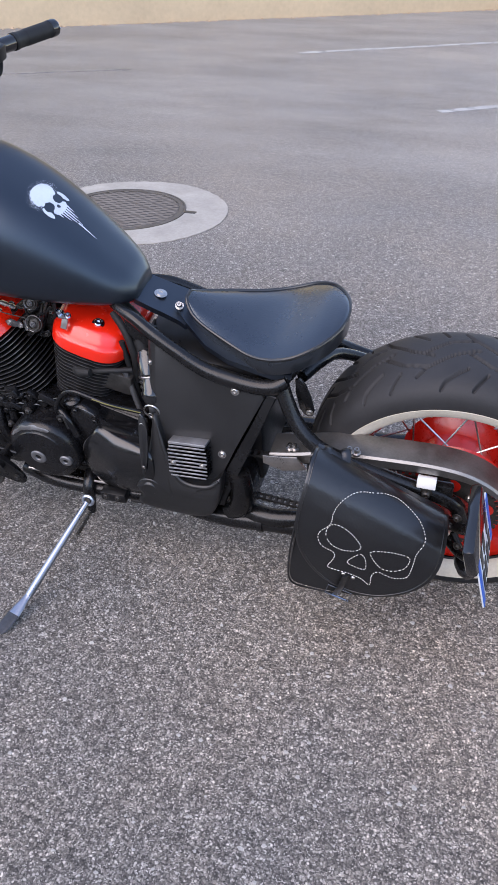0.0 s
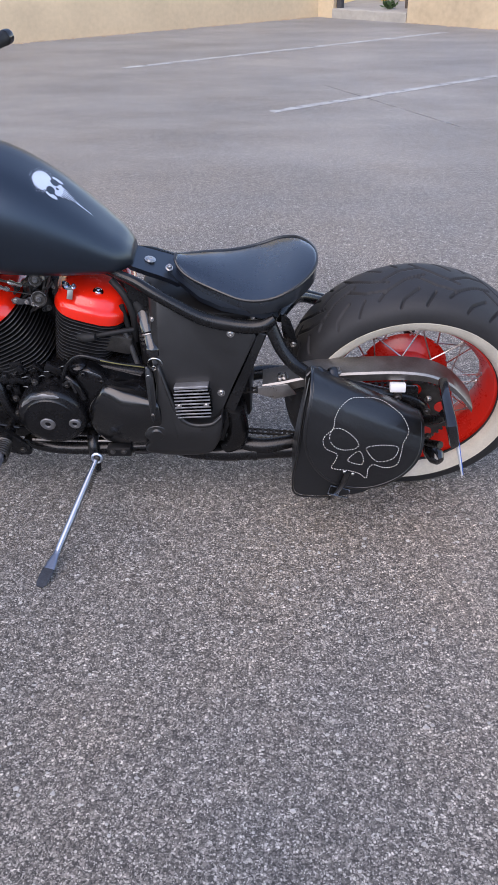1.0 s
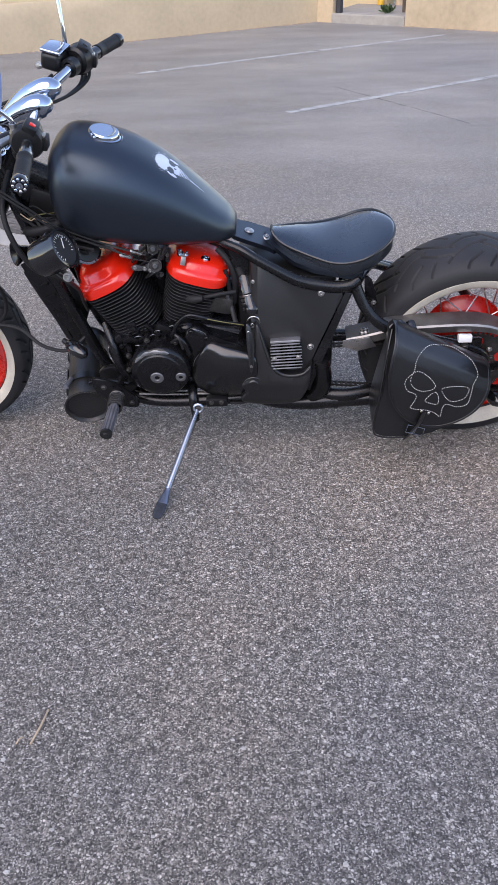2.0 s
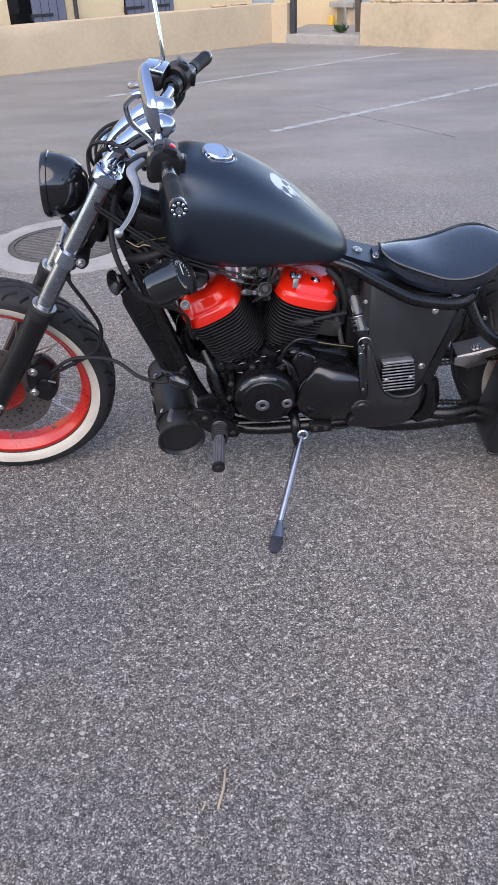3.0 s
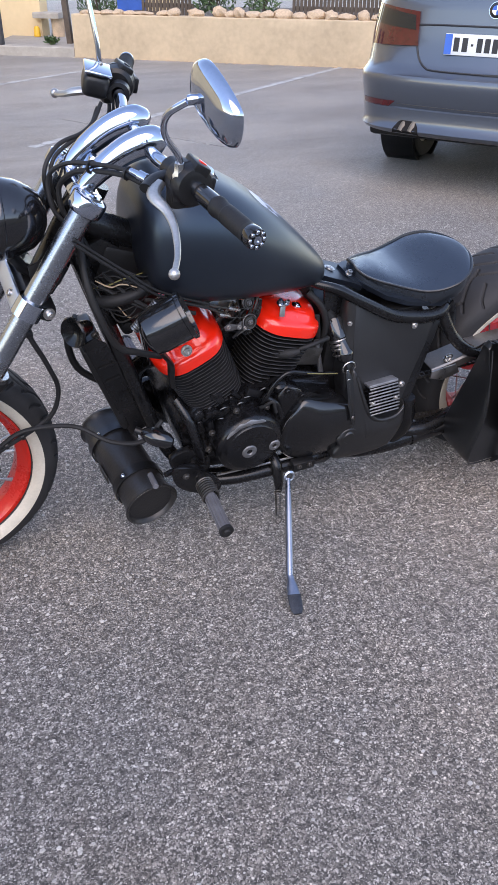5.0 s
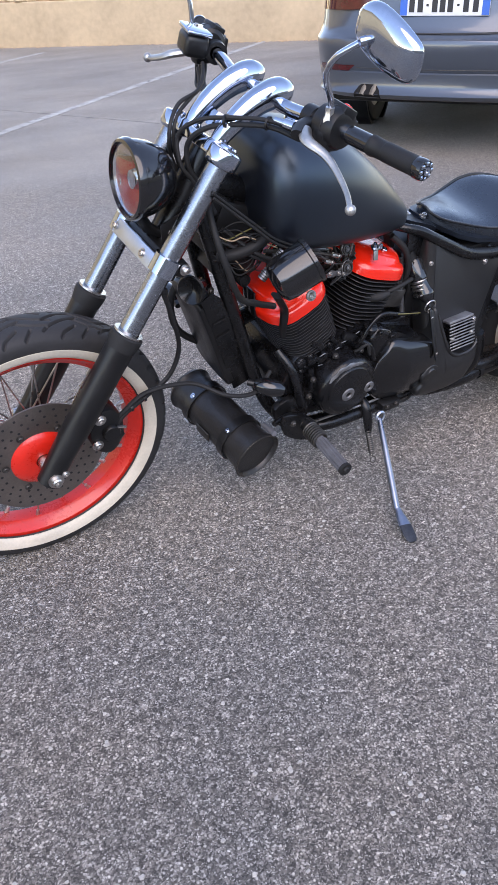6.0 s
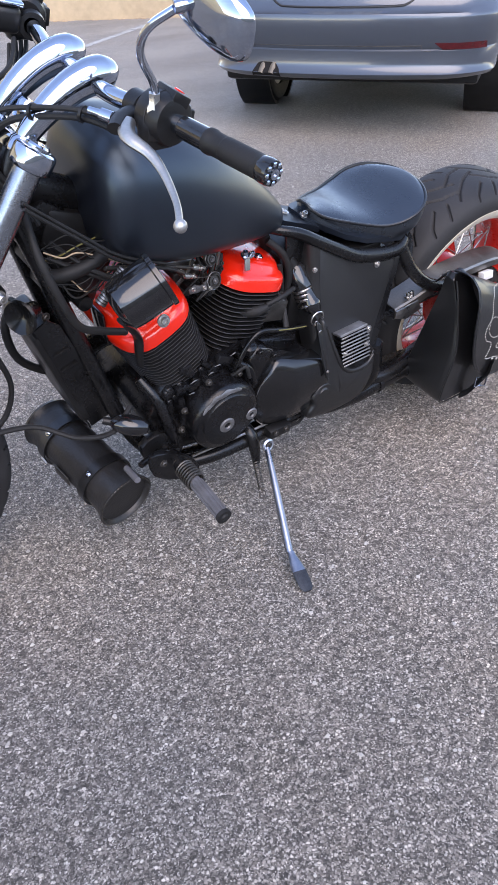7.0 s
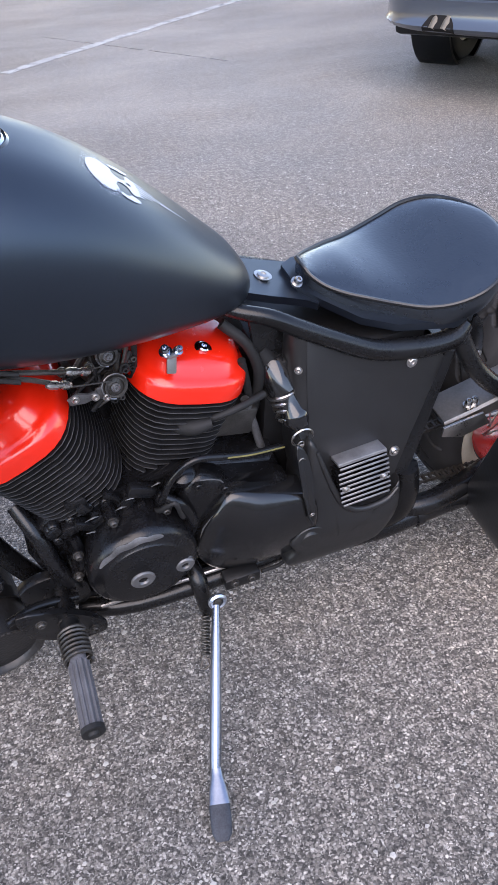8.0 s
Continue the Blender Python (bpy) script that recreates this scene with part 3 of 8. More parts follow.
def fork():
    for side in (-1, 1):
        y = FY + side * 0.09
        top, mid, low = (fork_x(0.955), y, 0.955), (fork_x(0.6), y, 0.6), (fork_x(0.295), y + side * 0.004, 0.295)
        leg = part("fork_leg", tube([top, mid], 0.0215, 20), FORK, bike, "chrome fork tube")
        bm = tube([(fork_x(0.61), y, 0.61), (fork_x(0.55), y, 0.55), (fork_x(0.42), y, 0.42), (fork_x(0.36), y, 0.36), low], [0.031, 0.03, 0.03, 0.028, 0.026], 18)
        part("fork_slider", bm, PLASTIC, leg, "black fork lower leg")
        d = (Vector(top) - Vector(mid)).normalized()
        part("dust_seal", lathe([(0.022, 0.004), (0.029, 0.004), (0.034, 0), (0.034, -0.012), (0.031, -0.03), (0.022, -0.03)], toward((fork_x(0.615), y, 0.615), d), 20, closed=True), RUBBER, leg)
        part("seal_ring", lathe([(0.022, 0.004), (0.0305, 0.004), (0.0305, 0.008), (0.022, 0.008)], toward((fork_x(0.615), y, 0.615), d), 20, closed=True), STEEL, leg)
        part("axle_nut", bolt((FRONT_X, y + side * 0.026, FRONT_R), (0, side, 0), 0.012, 0.014), STEEL, leg)
        part("drain_screw", bolt((fork_x(0.33) + 0.01, y + side * 0.028, 0.325), (0, side, 0), 0.006, 0.005), STEEL, leg)
        part("fork_cap", lathe([(0.0, 0.002), (0.007, 0.002), (0.008, 0.006), (0.016, 0.006), (0.0185, 0.003), (0.0185, -0.01)], toward(top, d), 20), CHROME, leg)
        part("cap_hex", lathe([(0.007, 0.0025), (0.007, 0.004), (0.0, 0.004)], toward(top, d), 6), DARK_STEEL, leg)
    d = Vector((0.623, 0, 1)).normalized()
    # upper clamp, cast and chromed
    side_axis = Vector((0, 1, 0))
    fwd = side_axis.cross(d)
    mid = Vector((fork_x(0.945) + 0.004, FY, 0.945))
    b2 = bmesh.new()
    for side in (-1, 1):
        lathe([(0.0, -0.022), (0.027, -0.022), (0.0305, -0.019), (0.032, -0.012), (0.032, 0.004), (0.0305, 0.0085), (0.027, 0.0105), (0.021, 0.011), (0.0195, 0.009), (0.0, 0.009)], toward((fork_x(0.945), FY + side * 0.09, 0.945), d), 28, b2)
    # the bridge narrows between the tubes and carries the risers
    outline = round_outline([(-0.022, -0.075), (0.024, -0.075), (0.03, -0.045), (0.034, 0.0), (0.03, 0.045), (0.024, 0.075), (-0.022, 0.075), (-0.026, 0.04), (-0.027, 0.0), (-0.026, -0.04)], 3)
    rings(b2, [[mid + fwd * (a * k) + side_axis * b + d * h for a, b in outline] for h, k in ((-0.017, 0.84), (-0.015, 0.95), (-0.009, 1.0), (0.002, 1.0), (0.006, 0.95), (0.0075, 0.84))])
    part("upper_clamp", b2, CHROME, bike, "chrome upper fork clamp")
    bm = lathe([(0.0, 0.03), (0.016, 0.03), (0.019, 0.024), (0.019, 0), (0.0, 0)], toward((-1.172, FY, 0.957), d), 6)
    part("steering_nut", bm, CHROME, bike)
    # lower clamp with the chrome strap in front
    part("lower_clamp", block((0.06, 0.22, 0.035), upright((fork_x(0.745) + 0.022, FY, 0.745), d), 0.014), PLASTIC, bike)
    strap = part("fork_strap", block((0.007, 0.17, 0.034), upright((fork_x(0.757) - 0.026, FY, 0.757), d), 0.003), STRAP, bike, "polished strap across the fork")
    for y in (-0.062, 0.062):
        part("strap_bolt", bolt((fork_x(0.757) - 0.029, y + FY + 0.02, 0.757), fwd if fwd.x < 0 else -fwd, 0.007, 0.006), STEEL, strap)
    for side in (-1, 1):
        p = (fork_x(0.75), FY + side * 0.09, 0.75)
        part("clamp_ring", lathe([(0.022, -0.018), (0.028, -0.018), (0.028, 0.018), (0.022, 0.018)], toward(p, d), 20, closed=True), CHROME, strap)
        part("pinch_bolt", bolt((p[0] + 0.03, p[1] + side * 0.022, 0.745), (0.3, side, 0), 0.008, 0.012), STEEL, strap)
    part("steering_head", tube([(-1.165, -0.005, 0.935), (-1.27, -0.005, 0.75)], 0.034, 18), FRAME, bike)


fork()


def headlight():
    c = Vector((-1.343, FY, 0.887))
    d = Vector((-1.0, 0, 0.06)).normalized()
    m = toward(c, d) @ Matrix.Diagonal((0.84, 0.84, 0.86, 1))
    prof = [(0.0, -0.098), (0.025, -0.095), (0.05, -0.083), (0.068, -0.063), (0.08, -0.036), (0.0855, -0.01), (0.086, 0.0), (0.089, 0.002), (0.09, 0.01), (0.086, 0.018), (0.08, 0.02), (0.079, 0.006), (0.074, -0.03), (0.058, -0.068), (0.0, -0.1)]
    h = part("headlight", lathe(prof, m, 40), GLOSS, bike, "gloss black round headlight")
    part("reflector", lathe([(0.0, -0.05), (0.02, -0.046), (0.05, -0.026), (0.077, 0.004), (0.079, 0.006), (0.078, 0.004), (0.05, -0.03), (0.0, -0.056)], m, 36), CHROME, h)
    part("lens", lathe([(0.081, 0.012), (0.06, 0.02), (0.03, 0.026), (0.0, 0.028), (0.0, 0.024), (0.03, 0.022), (0.06, 0.016), (0.081, 0.009)], m, 36, closed=True), HEAD_LENS, h, "clear domed lens")
    red = lathe([(0.012, -0.024), (0.05, -0.012), (0.073, 0.0045), (0.075, 0.002), (0.05, -0.018), (0.012, -0.03)], m, 40, closed=True)
    bmesh.ops.delete(red, geom=[f for f in red.faces if f.calc_center_median().z > c.z + 0.012], context="FACES")
    part("red_lower_reflector", red, RED_LENS, h, "red lower half inside the lamp")
    part("bulb_cap", lathe([(0.0, 0.004), (0.02, 0.002), (0.024, -0.012), (0.024, -0.04), (0, -0.04)], m, 24), CHROME, h)
    part("headlight_bracket", tube([(-1.33, FY, 0.81), (-1.315, FY, 0.785), (-1.29, FY, 0.765)], 0.012, 10), PLASTIC, h)
    part("bracket_plate", slab([(-1.31, 0.81), (-1.255, 0.83), (-1.235, 0.795), (-1.27, 0.745), (-1.305, 0.76)], FY - 0.05, FY - 0.045, 0.001), PLASTIC, h, "black drilled lamp bracket")
    for x, z in ((-1.288, 0.792), (-1.262, 0.803), (-1.283, 0.768)):
        part("bracket_bolt", bolt((x, FY - 0.051, z), (0, -1, 0), 0.005, 0.004), STEEL, h)


headlight()

BY = -0.03  # middle of the bars


def handlebar():
    left = [(-1.08, BY, 1.018), (-1.082, BY - 0.09, 1.018), (-1.072, BY - 0.16, 1.022), (-1.06, BY - 0.26, 1.027), (-1.038, BY - 0.415, 1.027)]
    right = [(-1.08, BY, 1.018), (-1.082, BY + 0.09, 1.018), (-1.068, BY + 0.16, 1.02), (-1.042, BY + 0.26, 1.02), (-0.972, BY + 0.44, 1.01)]
    part("handlebar", tube(right[:0:-1] + left, 0.0128, 16, 5), CHROME, bike, "chrome drag handlebar")
    for side in (-1, 1):
        y = BY + side * 0.05
        r = part("riser", tube([(-1.205, y, 0.945), (-1.192, y, 0.965), (-1.162, y, 0.992), (-1.125, y, 1.016), (-1.092, y, 1.028), (-1.072, y, 1.03), (-1.057, y, 1.027), (-1.049, y, 1.022)],
                               [0.015, 0.017, 0.021, 0.024, 0.0265, 0.0265, 0.021, 0.006], 20, 4), CHROME, bike, "curved polished riser")
        part("riser_base", lathe([(0.0, 0.012), (0.016, 0.012), (0.022, 0.004), (0.024, -0.012), (0, -0.012)], toward((-1.2, y, 0.95), (0.55, 0, 1)), 20), CHROME, r)
    for side in (-1, 1):
        def at(t, bar_line=left if side < 0 else right):
            q = bez(bar_line, 8)
            return q[int(t * (len(q) - 1))].copy()
        a, e = at(0.66), at(1.0)
        d = (e - a).normalized()
        g = part("grip", lathe([(0.0, 0.0), (0.0172, 0.0), (0.0172, 0.008), (0.0158, 0.01), (0.0158, 0.03)] + [(0.0158 + (0.0007 if k % 2 else 0), 0.032 + 0.0024 * k) for k in range(26)] + [(0.0162, 0.098), (0.0172, 0.1), (0.0172, 0.104), (0, 0.104)],
                               toward(e - d * 0.112, d), 24), RUBBER, bike, "black ribbed rubber grip")
        part("grip_end", lathe([(0.0162, -0.014), (0.0172, -0.012), (0.0175, 0.0), (0.0165, 0.005), (0.0, 0.005)], toward(e, d), 24), GLOSS, g, "black machined bar end")
        for k in range(8):
            an = 2 * math.pi * k / 8
            u = d.orthogonal().normalized()
            v = d.cross(u)
            part("end_pin", lathe([(0.0034, 0.0), (0.0034, 0.003), (0.002, 0.0042), (0, 0.0042)], toward(e + d * 0.0042 + 0.0122 * (math.cos(an) * u + math.sin(an) * v), d), 8), CHROME, g)
        part("end_screw", lathe([(0.007, 0), (0.007, 0.003), (0.003, 0.003), (0.003, 0.001), (0, 0.001)], toward(e + d * 0.006, d), 14), CHROME, g)
        part("grip_sleeve", lathe([(0.0155, -0.05), (0.0155, 0.0)], toward(e - d * 0.112, d), 20), GLOSS, g)
        # switch housing, lobed and clamped round the bar
        c = at(0.655 if side < 0 else 0.76) + Vector((0, side * 0.012, 0.002))
        m = toward(c, d)
        bm = lathe([(0.0, -0.03), (0.026, -0.03), (0.033, -0.024), (0.036, -0.004), (0.036, 0.012), (0.031, 0.022), (0.02, 0.026), (0, 0.026)], m, 24)
        block((0.05, 0.034, 0.046), Matrix.Translation(c + Vector((-0.012, 0, -0.016))), 0.01, bm)
        block((0.03, 0.046, 0.02), Matrix.Translation(c + Vector((0.012, 0.0, 0.026))) @ pose(0, 0, 0, 0, 30, 0), 0.004, bm)
        block((0.024, 0.03, 0.03), Matrix.Translation(c + Vector((0.03, 0.004, -0.006))) @ pose(0, 0, 0, 0, 10, 0), 0.004, bm)
        s = part("switch_housing", bm, PLASTIC, bike, "black plastic switch housing")
        part("switch_button", block((0.013, 0.011, 0.008), Matrix.Translation(c + Vector((0.018, -0.006, 0.032))) @ pose(0, 0, 0, 0, 35, 0), 0.002), RED if side < 0 else PLASTIC, s, "small red switch" if side < 0 else "")
        part("housing_seam", lathe([(0.0362, -0.001), (0.0368, -0.001), (0.0368, 0.0012), (0.0362, 0.0012)], m, 24, closed=True), INK, s)
        for dx, dz in ((0.02, -0.024), (-0.02, -0.03)):
            part("housing_screw", bolt(c + Vector((dx, 0.0, dz)), (0.6, 0, -0.5), 0.004, 0.004), STEEL, s)
        part("switch_slider", block((0.01, 0.016, 0.01), Matrix.Translation(c + Vector((0.034, 0.0, 0.008))), 0.002), ALLOY, s)
        part("clamp_ring", lathe([(0.014, -0.012), (0.022, -0.012), (0.022, 0.012), (0.014, 0.012)], toward(at(0.52 if side < 0 else 0.66), d), 18, closed=True), PLASTIC, s)
        # mirror boss
        part("mirror_boss", lathe([(0.0, 0.034), (0.008, 0.034), (0.0095, 0.03), (0.0095, 0.01), (0.013, 0.008), (0.013, -0.01), (0, -0.01)], toward((-1.088, -0.255, 1.015) if side < 0 else (-1.076, 0.25, 1.02), (0, 0, 1)), 12), PLASTIC, s)
    # clutch and brake levers
    lev = [(-1.112, -0.225, 1.02), (-1.132, -0.262, 1.018), (-1.122, -0.3, 1.008), (-1.122, -0.336, 0.995), (-1.135, -0.385, 0.982), (-1.152, -0.42, 0.974)]
    lv = part("clutch_lever", tube(lev, [0.0115, 0.0115, 0.0085, 0.0062, 0.005, 0.0048], 12, 5, flat=0.72), ALLOY, bike, "polished alloy clutch lever with ball end")
    part("lever_ball", lathe([(0.0, -0.009)] + [(0.009 * math.cos(a), 0.009 * math.sin(a)) for a in np.linspace(-1.3, 1.3, 9)] + [(0, 0.009)], toward((-1.154, -0.424, 0.973), (-0.3, -0.9, -0.2)), 16), ALLOY, lv)
    perch = tube([(-1.085, -0.2, 1.022), (-1.115, -0.215, 1.023), (-1.138, -0.238, 1.02)], [0.012, 0.0115, 0.011], 12, 3, flat=0.8)
    part("lever_perch", perch, PLASTIC, lv)
    part("cable_adjuster", lathe([(0.006, 0), (0.009, 0.002), (0.009, 0.02), (0.006, 0.022), (0.005, 0.04), (0, 0.04)], toward((-1.125, -0.213, 1.022), (-0.45, 0.85, 0.06)), 12), CHROME, lv)
    rl = [(-1.112, 0.21, 1.02), (-1.138, 0.225, 1.014), (-1.15, 0.24, 1.006), (-1.158, 0.262, 0.998), (-1.162, 0.28, 0.994)]
    rv = part("brake_lever", tube(rl, [0.011, 0.011, 0.009, 0.008, 0.0065], 12, 5, flat=0.72), ALLOY, bike, "polished alloy brake lever")
    part("lever_ball", lathe([(0.0, -0.0095)] + [(0.0095 * math.cos(a), 0.0095 * math.sin(a)) for a in np.linspace(-1.3, 1.3, 9)] + [(0, 0.0095)], toward((-1.163, 0.283, 0.993), (0.0, 0.9, -0.1)), 16), ALLOY, rv)
    mc = part("master_cylinder", block((0.052, 0.066, 0.044), Matrix.Translation((-1.098, 0.205, 1.036)) @ pose(0, 0, 0, 0, 12, -12), 0.012, seg=3), PLASTIC, rv, "brake fluid reservoir with bright lid")
    part("reservoir_lid", block((0.054, 0.07, 0.009), Matrix.Translation((-1.092, 0.205, 1.061)) @ pose(0, 0, 0, 0, 12, -12), 0.004, seg=3), CHROME, mc)
    for x, y in ((-1.105, 0.182), (-1.08, 0.226)):
        part("lid_screw", bolt((x, y, 1.064), (0.2, 0, 1), 0.0035, 0.003), STEEL, mc)
    for k in range(3):
        part("throttle_cable", tube([(-1.03 - 0.01 * k, 0.28, 0.995), (-1.035 - 0.01 * k, 0.265, 0.965 - 0.004 * k), (-1.06 - 0.008 * k, 0.225, 0.95 - 0.003 * k), (-1.09, 0.15, 0.955), (-1.13, 0.07, 0.965), (-1.19, 0.02, 0.95)], 0.0042, 8, 6), RUBBER, bike)


handlebar()


def mirrors():
    # on the stand's side: bent stem and chrome teardrop head
    base = (-1.088, -0.255, 1.045)
    stem = part("mirror_stem", tube([base, (-1.09, -0.258, 1.075), (-1.118, -0.275, 1.115), (-1.124, -0.283, 1.138), (-1.122, -0.302, 1.162), (-1.104, -0.325, 1.184)], 0.0052, 12, 5), CHROME, bike, "bent chrome mirror stem")
    part("stem_nut", lathe([(0.0, -0.004), (0.011, -0.004), (0.011, 0.012), (0.008, 0.016), (0.008, 0.03), (0, 0.03)], toward((-1.088, -0.255, 1.035), (0, 0, 1)), 6), STEEL, stem)

    def head(c, up, face, length, width):
        up = Vector(up).normalized()
        face = Vector(face)
        face = (face - face.dot(up) * up).normalized()
        side = up.cross(face)
        o = round_outline([(-0.5, 0.05), (-0.46, 0.34), (-0.25, 0.52), (0.1, 0.44), (0.42, 0.26), (0.5, 0.08), (0.5, -0.24), (0.4, -0.46), (0.1, -0.5), (-0.28, -0.38), (-0.46, -0.2)], 4)
        bm = bmesh.new()
        loops = []
        for h, k in ((0.0, 0.95), (0.003, 0.985), (0.0015, 1.0), (-0.003, 0.995), (-0.008, 0.96), (-0.0125, 0.88), (-0.016, 0.76), (-0.0185, 0.6), (-0.02, 0.4), (-0.0205, 0.15)):
            loops.append([Vector(c) + up * (a * length * k) + side * (b * width * k) + face * h for a, b in o])
        loops.insert(0, [Vector(c) + up * (a * length * 0.9) + side * (b * width * 0.9) + face * 0.0015 for a, b in o])
        rings(bm, loops)
        h = part("mirror_head", bm, CHROME, stem, "chrome teardrop mirror shell")
        return h

    head((-1.07, -0.352, 1.19), (0.14, -0.97, -0.14), (1.0, 0.14, 0.06), 0.134, 0.084)
    part("mirror_joint", lathe([(0.0, -0.007), (0.007, -0.005), (0.0078, 0.003), (0.0055, 0.011), (0, 0.012)], toward((-1.1, -0.328, 1.187), (0.8, -0.3, 0.2)), 14), CHROME, stem)
    stem = part("mirror_stem", tube([(-1.076, 0.25, 1.05), (-1.077, 0.262, 1.1), (-1.088, 0.3, 1.2), (-1.088, 0.318, 1.225), (-1.075, 0.34, 1.235)], 0.0052, 12, 5), CHROME, bike, "tall chrome mirror stem")
    head((-1.06, 0.375, 1.235), (-0.1, 0.85, -0.2), (0.8, -0.1, 0.2), 0.145, 0.082)


mirrors()


def cables():
    # clutch and throttle cables looping in front of the head, brake hoses down the fork
    runs = [
        ([(-1.116, -0.213, 1.01), (-1.146, -0.158, 1.017), (-1.19, -0.088, 1.003), (-1.225, -0.052, 0.99), (-1.249, -0.022, 0.956), (-1.249, -0.034, 0.905), (-1.228, -0.046, 0.872), (-1.19, -0.05, 0.81)], 0.0055),
        ([(-1.11, -0.212, 0.998), (-1.14, -0.156, 1.004), (-1.182, -0.09, 0.99), (-1.212, -0.055, 0.974), (-1.232, -0.028, 0.94), (-1.23, -0.03, 0.895), (-1.21, -0.04, 0.86), (-1.18, -0.05, 0.8)], 0.0068),
        ([(-1.1, 0.16, 1.012), (-1.13, 0.105, 1.0), (-1.162, 0.07, 0.993), (-1.21, 0.05, 0.984), (-1.243, 0.02, 0.962), (-1.25, 0.012, 0.93), (-1.24, 0.022, 0.895), (-1.215, 0.01, 0.83)], 0.0055),
        ([(-1.105, 0.17, 1.0), (-1.14, 0.1, 0.99), (-1.18, 0.062, 0.985), (-1.225, 0.03, 0.968), (-1.238, 0.018, 0.93), (-1.226, 0.02, 0.88), (-1.2, 0.01, 0.82)], 0.005),
    ]
    for pts, r in runs:
        part("control_cable", tube(pts, r * 0.74, 8, 6), RUBBER, bike)
    for p, a in (((-1.187, -0.089, 0.997), (-0.5, 0.8, -0.1)), ((-1.143, -0.157, 1.011), (-0.5, 0.8, 0.1))):
        part("cable_tie", lathe([(0.0075, -0.002), (0.0125, -0.002), (0.0125, 0.002), (0.0075, 0.002)], toward(p, a), 10, closed=True), PLASTIC, bike)
    h = part("brake_hose", tube([(-1.335, -0.115, 0.71), (-1.325, -0.12, 0.68), (-1.3, -0.105, 0.61), (-1.28, -0.09, 0.53), (-1.3, -0.085, 0.46), (-1.36, -0.09, 0.425), (-1.42, -0.1, 0.4), (-1.445, -0.1, 0.36), (-1.45, -0.095, 0.33)], 0.0052, 8, 6), RUBBER, bike, "black brake hose looping to the caliper")
    part("hose_clip", block((0.014, 0.02, 0.014), Matrix.Translation((-1.33, -0.118, 0.7)), 0.003), PLASTIC, h)
    part("speedometer_cable", tube([(-1.46, -0.09, 0.36), (-1.42, -0.1, 0.41), (-1.36, -0.1, 0.445), (-1.26, -0.11, 0.44), (-1.19, -0.15, 0.41), (-1.12, -0.16, 0.4), (-1.07, -0.14, 0.43)], 0.0052, 8, 6), RUBBER, bike, "black cable from the front hub to the frame")
    for p in ((-1.365, -0.092, 0.424), (-1.4, -0.1, 0.415)):
        part("cable_tie", lathe([(0.006, -0.003), (0.0085, -0.003), (0.0085, 0.003), (0.006, 0.003)], toward(p, (0.9, 0, 0.2)), 10, closed=True), PLASTIC, h)


cables()


def caliper():
    bm = slab(round_outline([(-1.49, 0.33), (-1.5, 0.38), (-1.48, 0.425), (-1.445, 0.43), (-1.42, 0.39), (-1.425, 0.335), (-1.455, 0.305)], 3), -0.105, -0.045, 0.01)
    c = part("brake_caliper", bm, PLASTIC, bike, "black two-piston brake caliper")
    for x, z in ((-1.475, 0.413), (-1.485, 0.345)):
        part("caliper_bolt", bolt((x, -0.106, z), (0, -1, 0), 0.009, 0.008), STEEL, c)
    part("piston_cover", lathe([(0.0, 0.01), (0.018, 0.01), (0.022, 0.004), (0.022, 0)], toward((-1.452, -0.105, 0.37), (0, -1, 0)), 20), PLASTIC, c)
    part("pad_pin", tube([(-1.44, -0.112, 0.385), (-1.42, -0.112, 0.378)], 0.003, 8), STEEL, c)


caliper()


# --- tank and seat ---
TANK = [  # x, top, bottom, half width
    (-1.098, 0.87, 0.79, 0.07), (-1.092, 0.9, 0.76, 0.1), (-1.075, 0.925, 0.73, 0.128), (-1.042, 0.943, 0.71, 0.145), (-0.99, 0.939, 0.695, 0.15), (-0.93, 0.923, 0.685, 0.147), (-0.865, 0.892, 0.678, 0.138),
    (-0.8, 0.847, 0.672, 0.122), (-0.74, 0.795, 0.668, 0.102), (-0.69, 0.747, 0.667, 0.08), (-0.665, 0.723, 0.668, 0.06), (-0.65, 0.703, 0.673, 0.038)]


TANK_FINE = [[p.x for p in bez([(row[i], 0, 0) for row in TANK], 4)] for i in range(4)]


def tank_ring(x, top, bot, hw, n=80):
    pts = []
    mid = bot + (top - bot) * 0.36
    for k in range(n):
        a = 2 * math.pi * k / n
        c, s = math.cos(a), math.sin(a)
        y = hw * math.copysign(abs(c) ** 0.7, c)
        z = mid + ((top - mid) * abs(s) ** 0.86 if s > 0 else -(mid - bot) * abs(s) ** 0.62)
        pts.append(Vector((x, y, z)))
    return pts


def tank_surface(x, y):
    """Top of the tank at x, y, and its outward normal there, roughly."""
    top, bot, hw = (float(np.interp(x, TANK_FINE[0], TANK_FINE[i])) for i in (1, 2, 3))
    mid = bot + (top - bot) * 0.36
    c = min(0.999, (abs(y) / hw) ** (1 / 0.7))
    s = math.sqrt(1 - c * c)
    return mid + (top - mid) * s**0.86


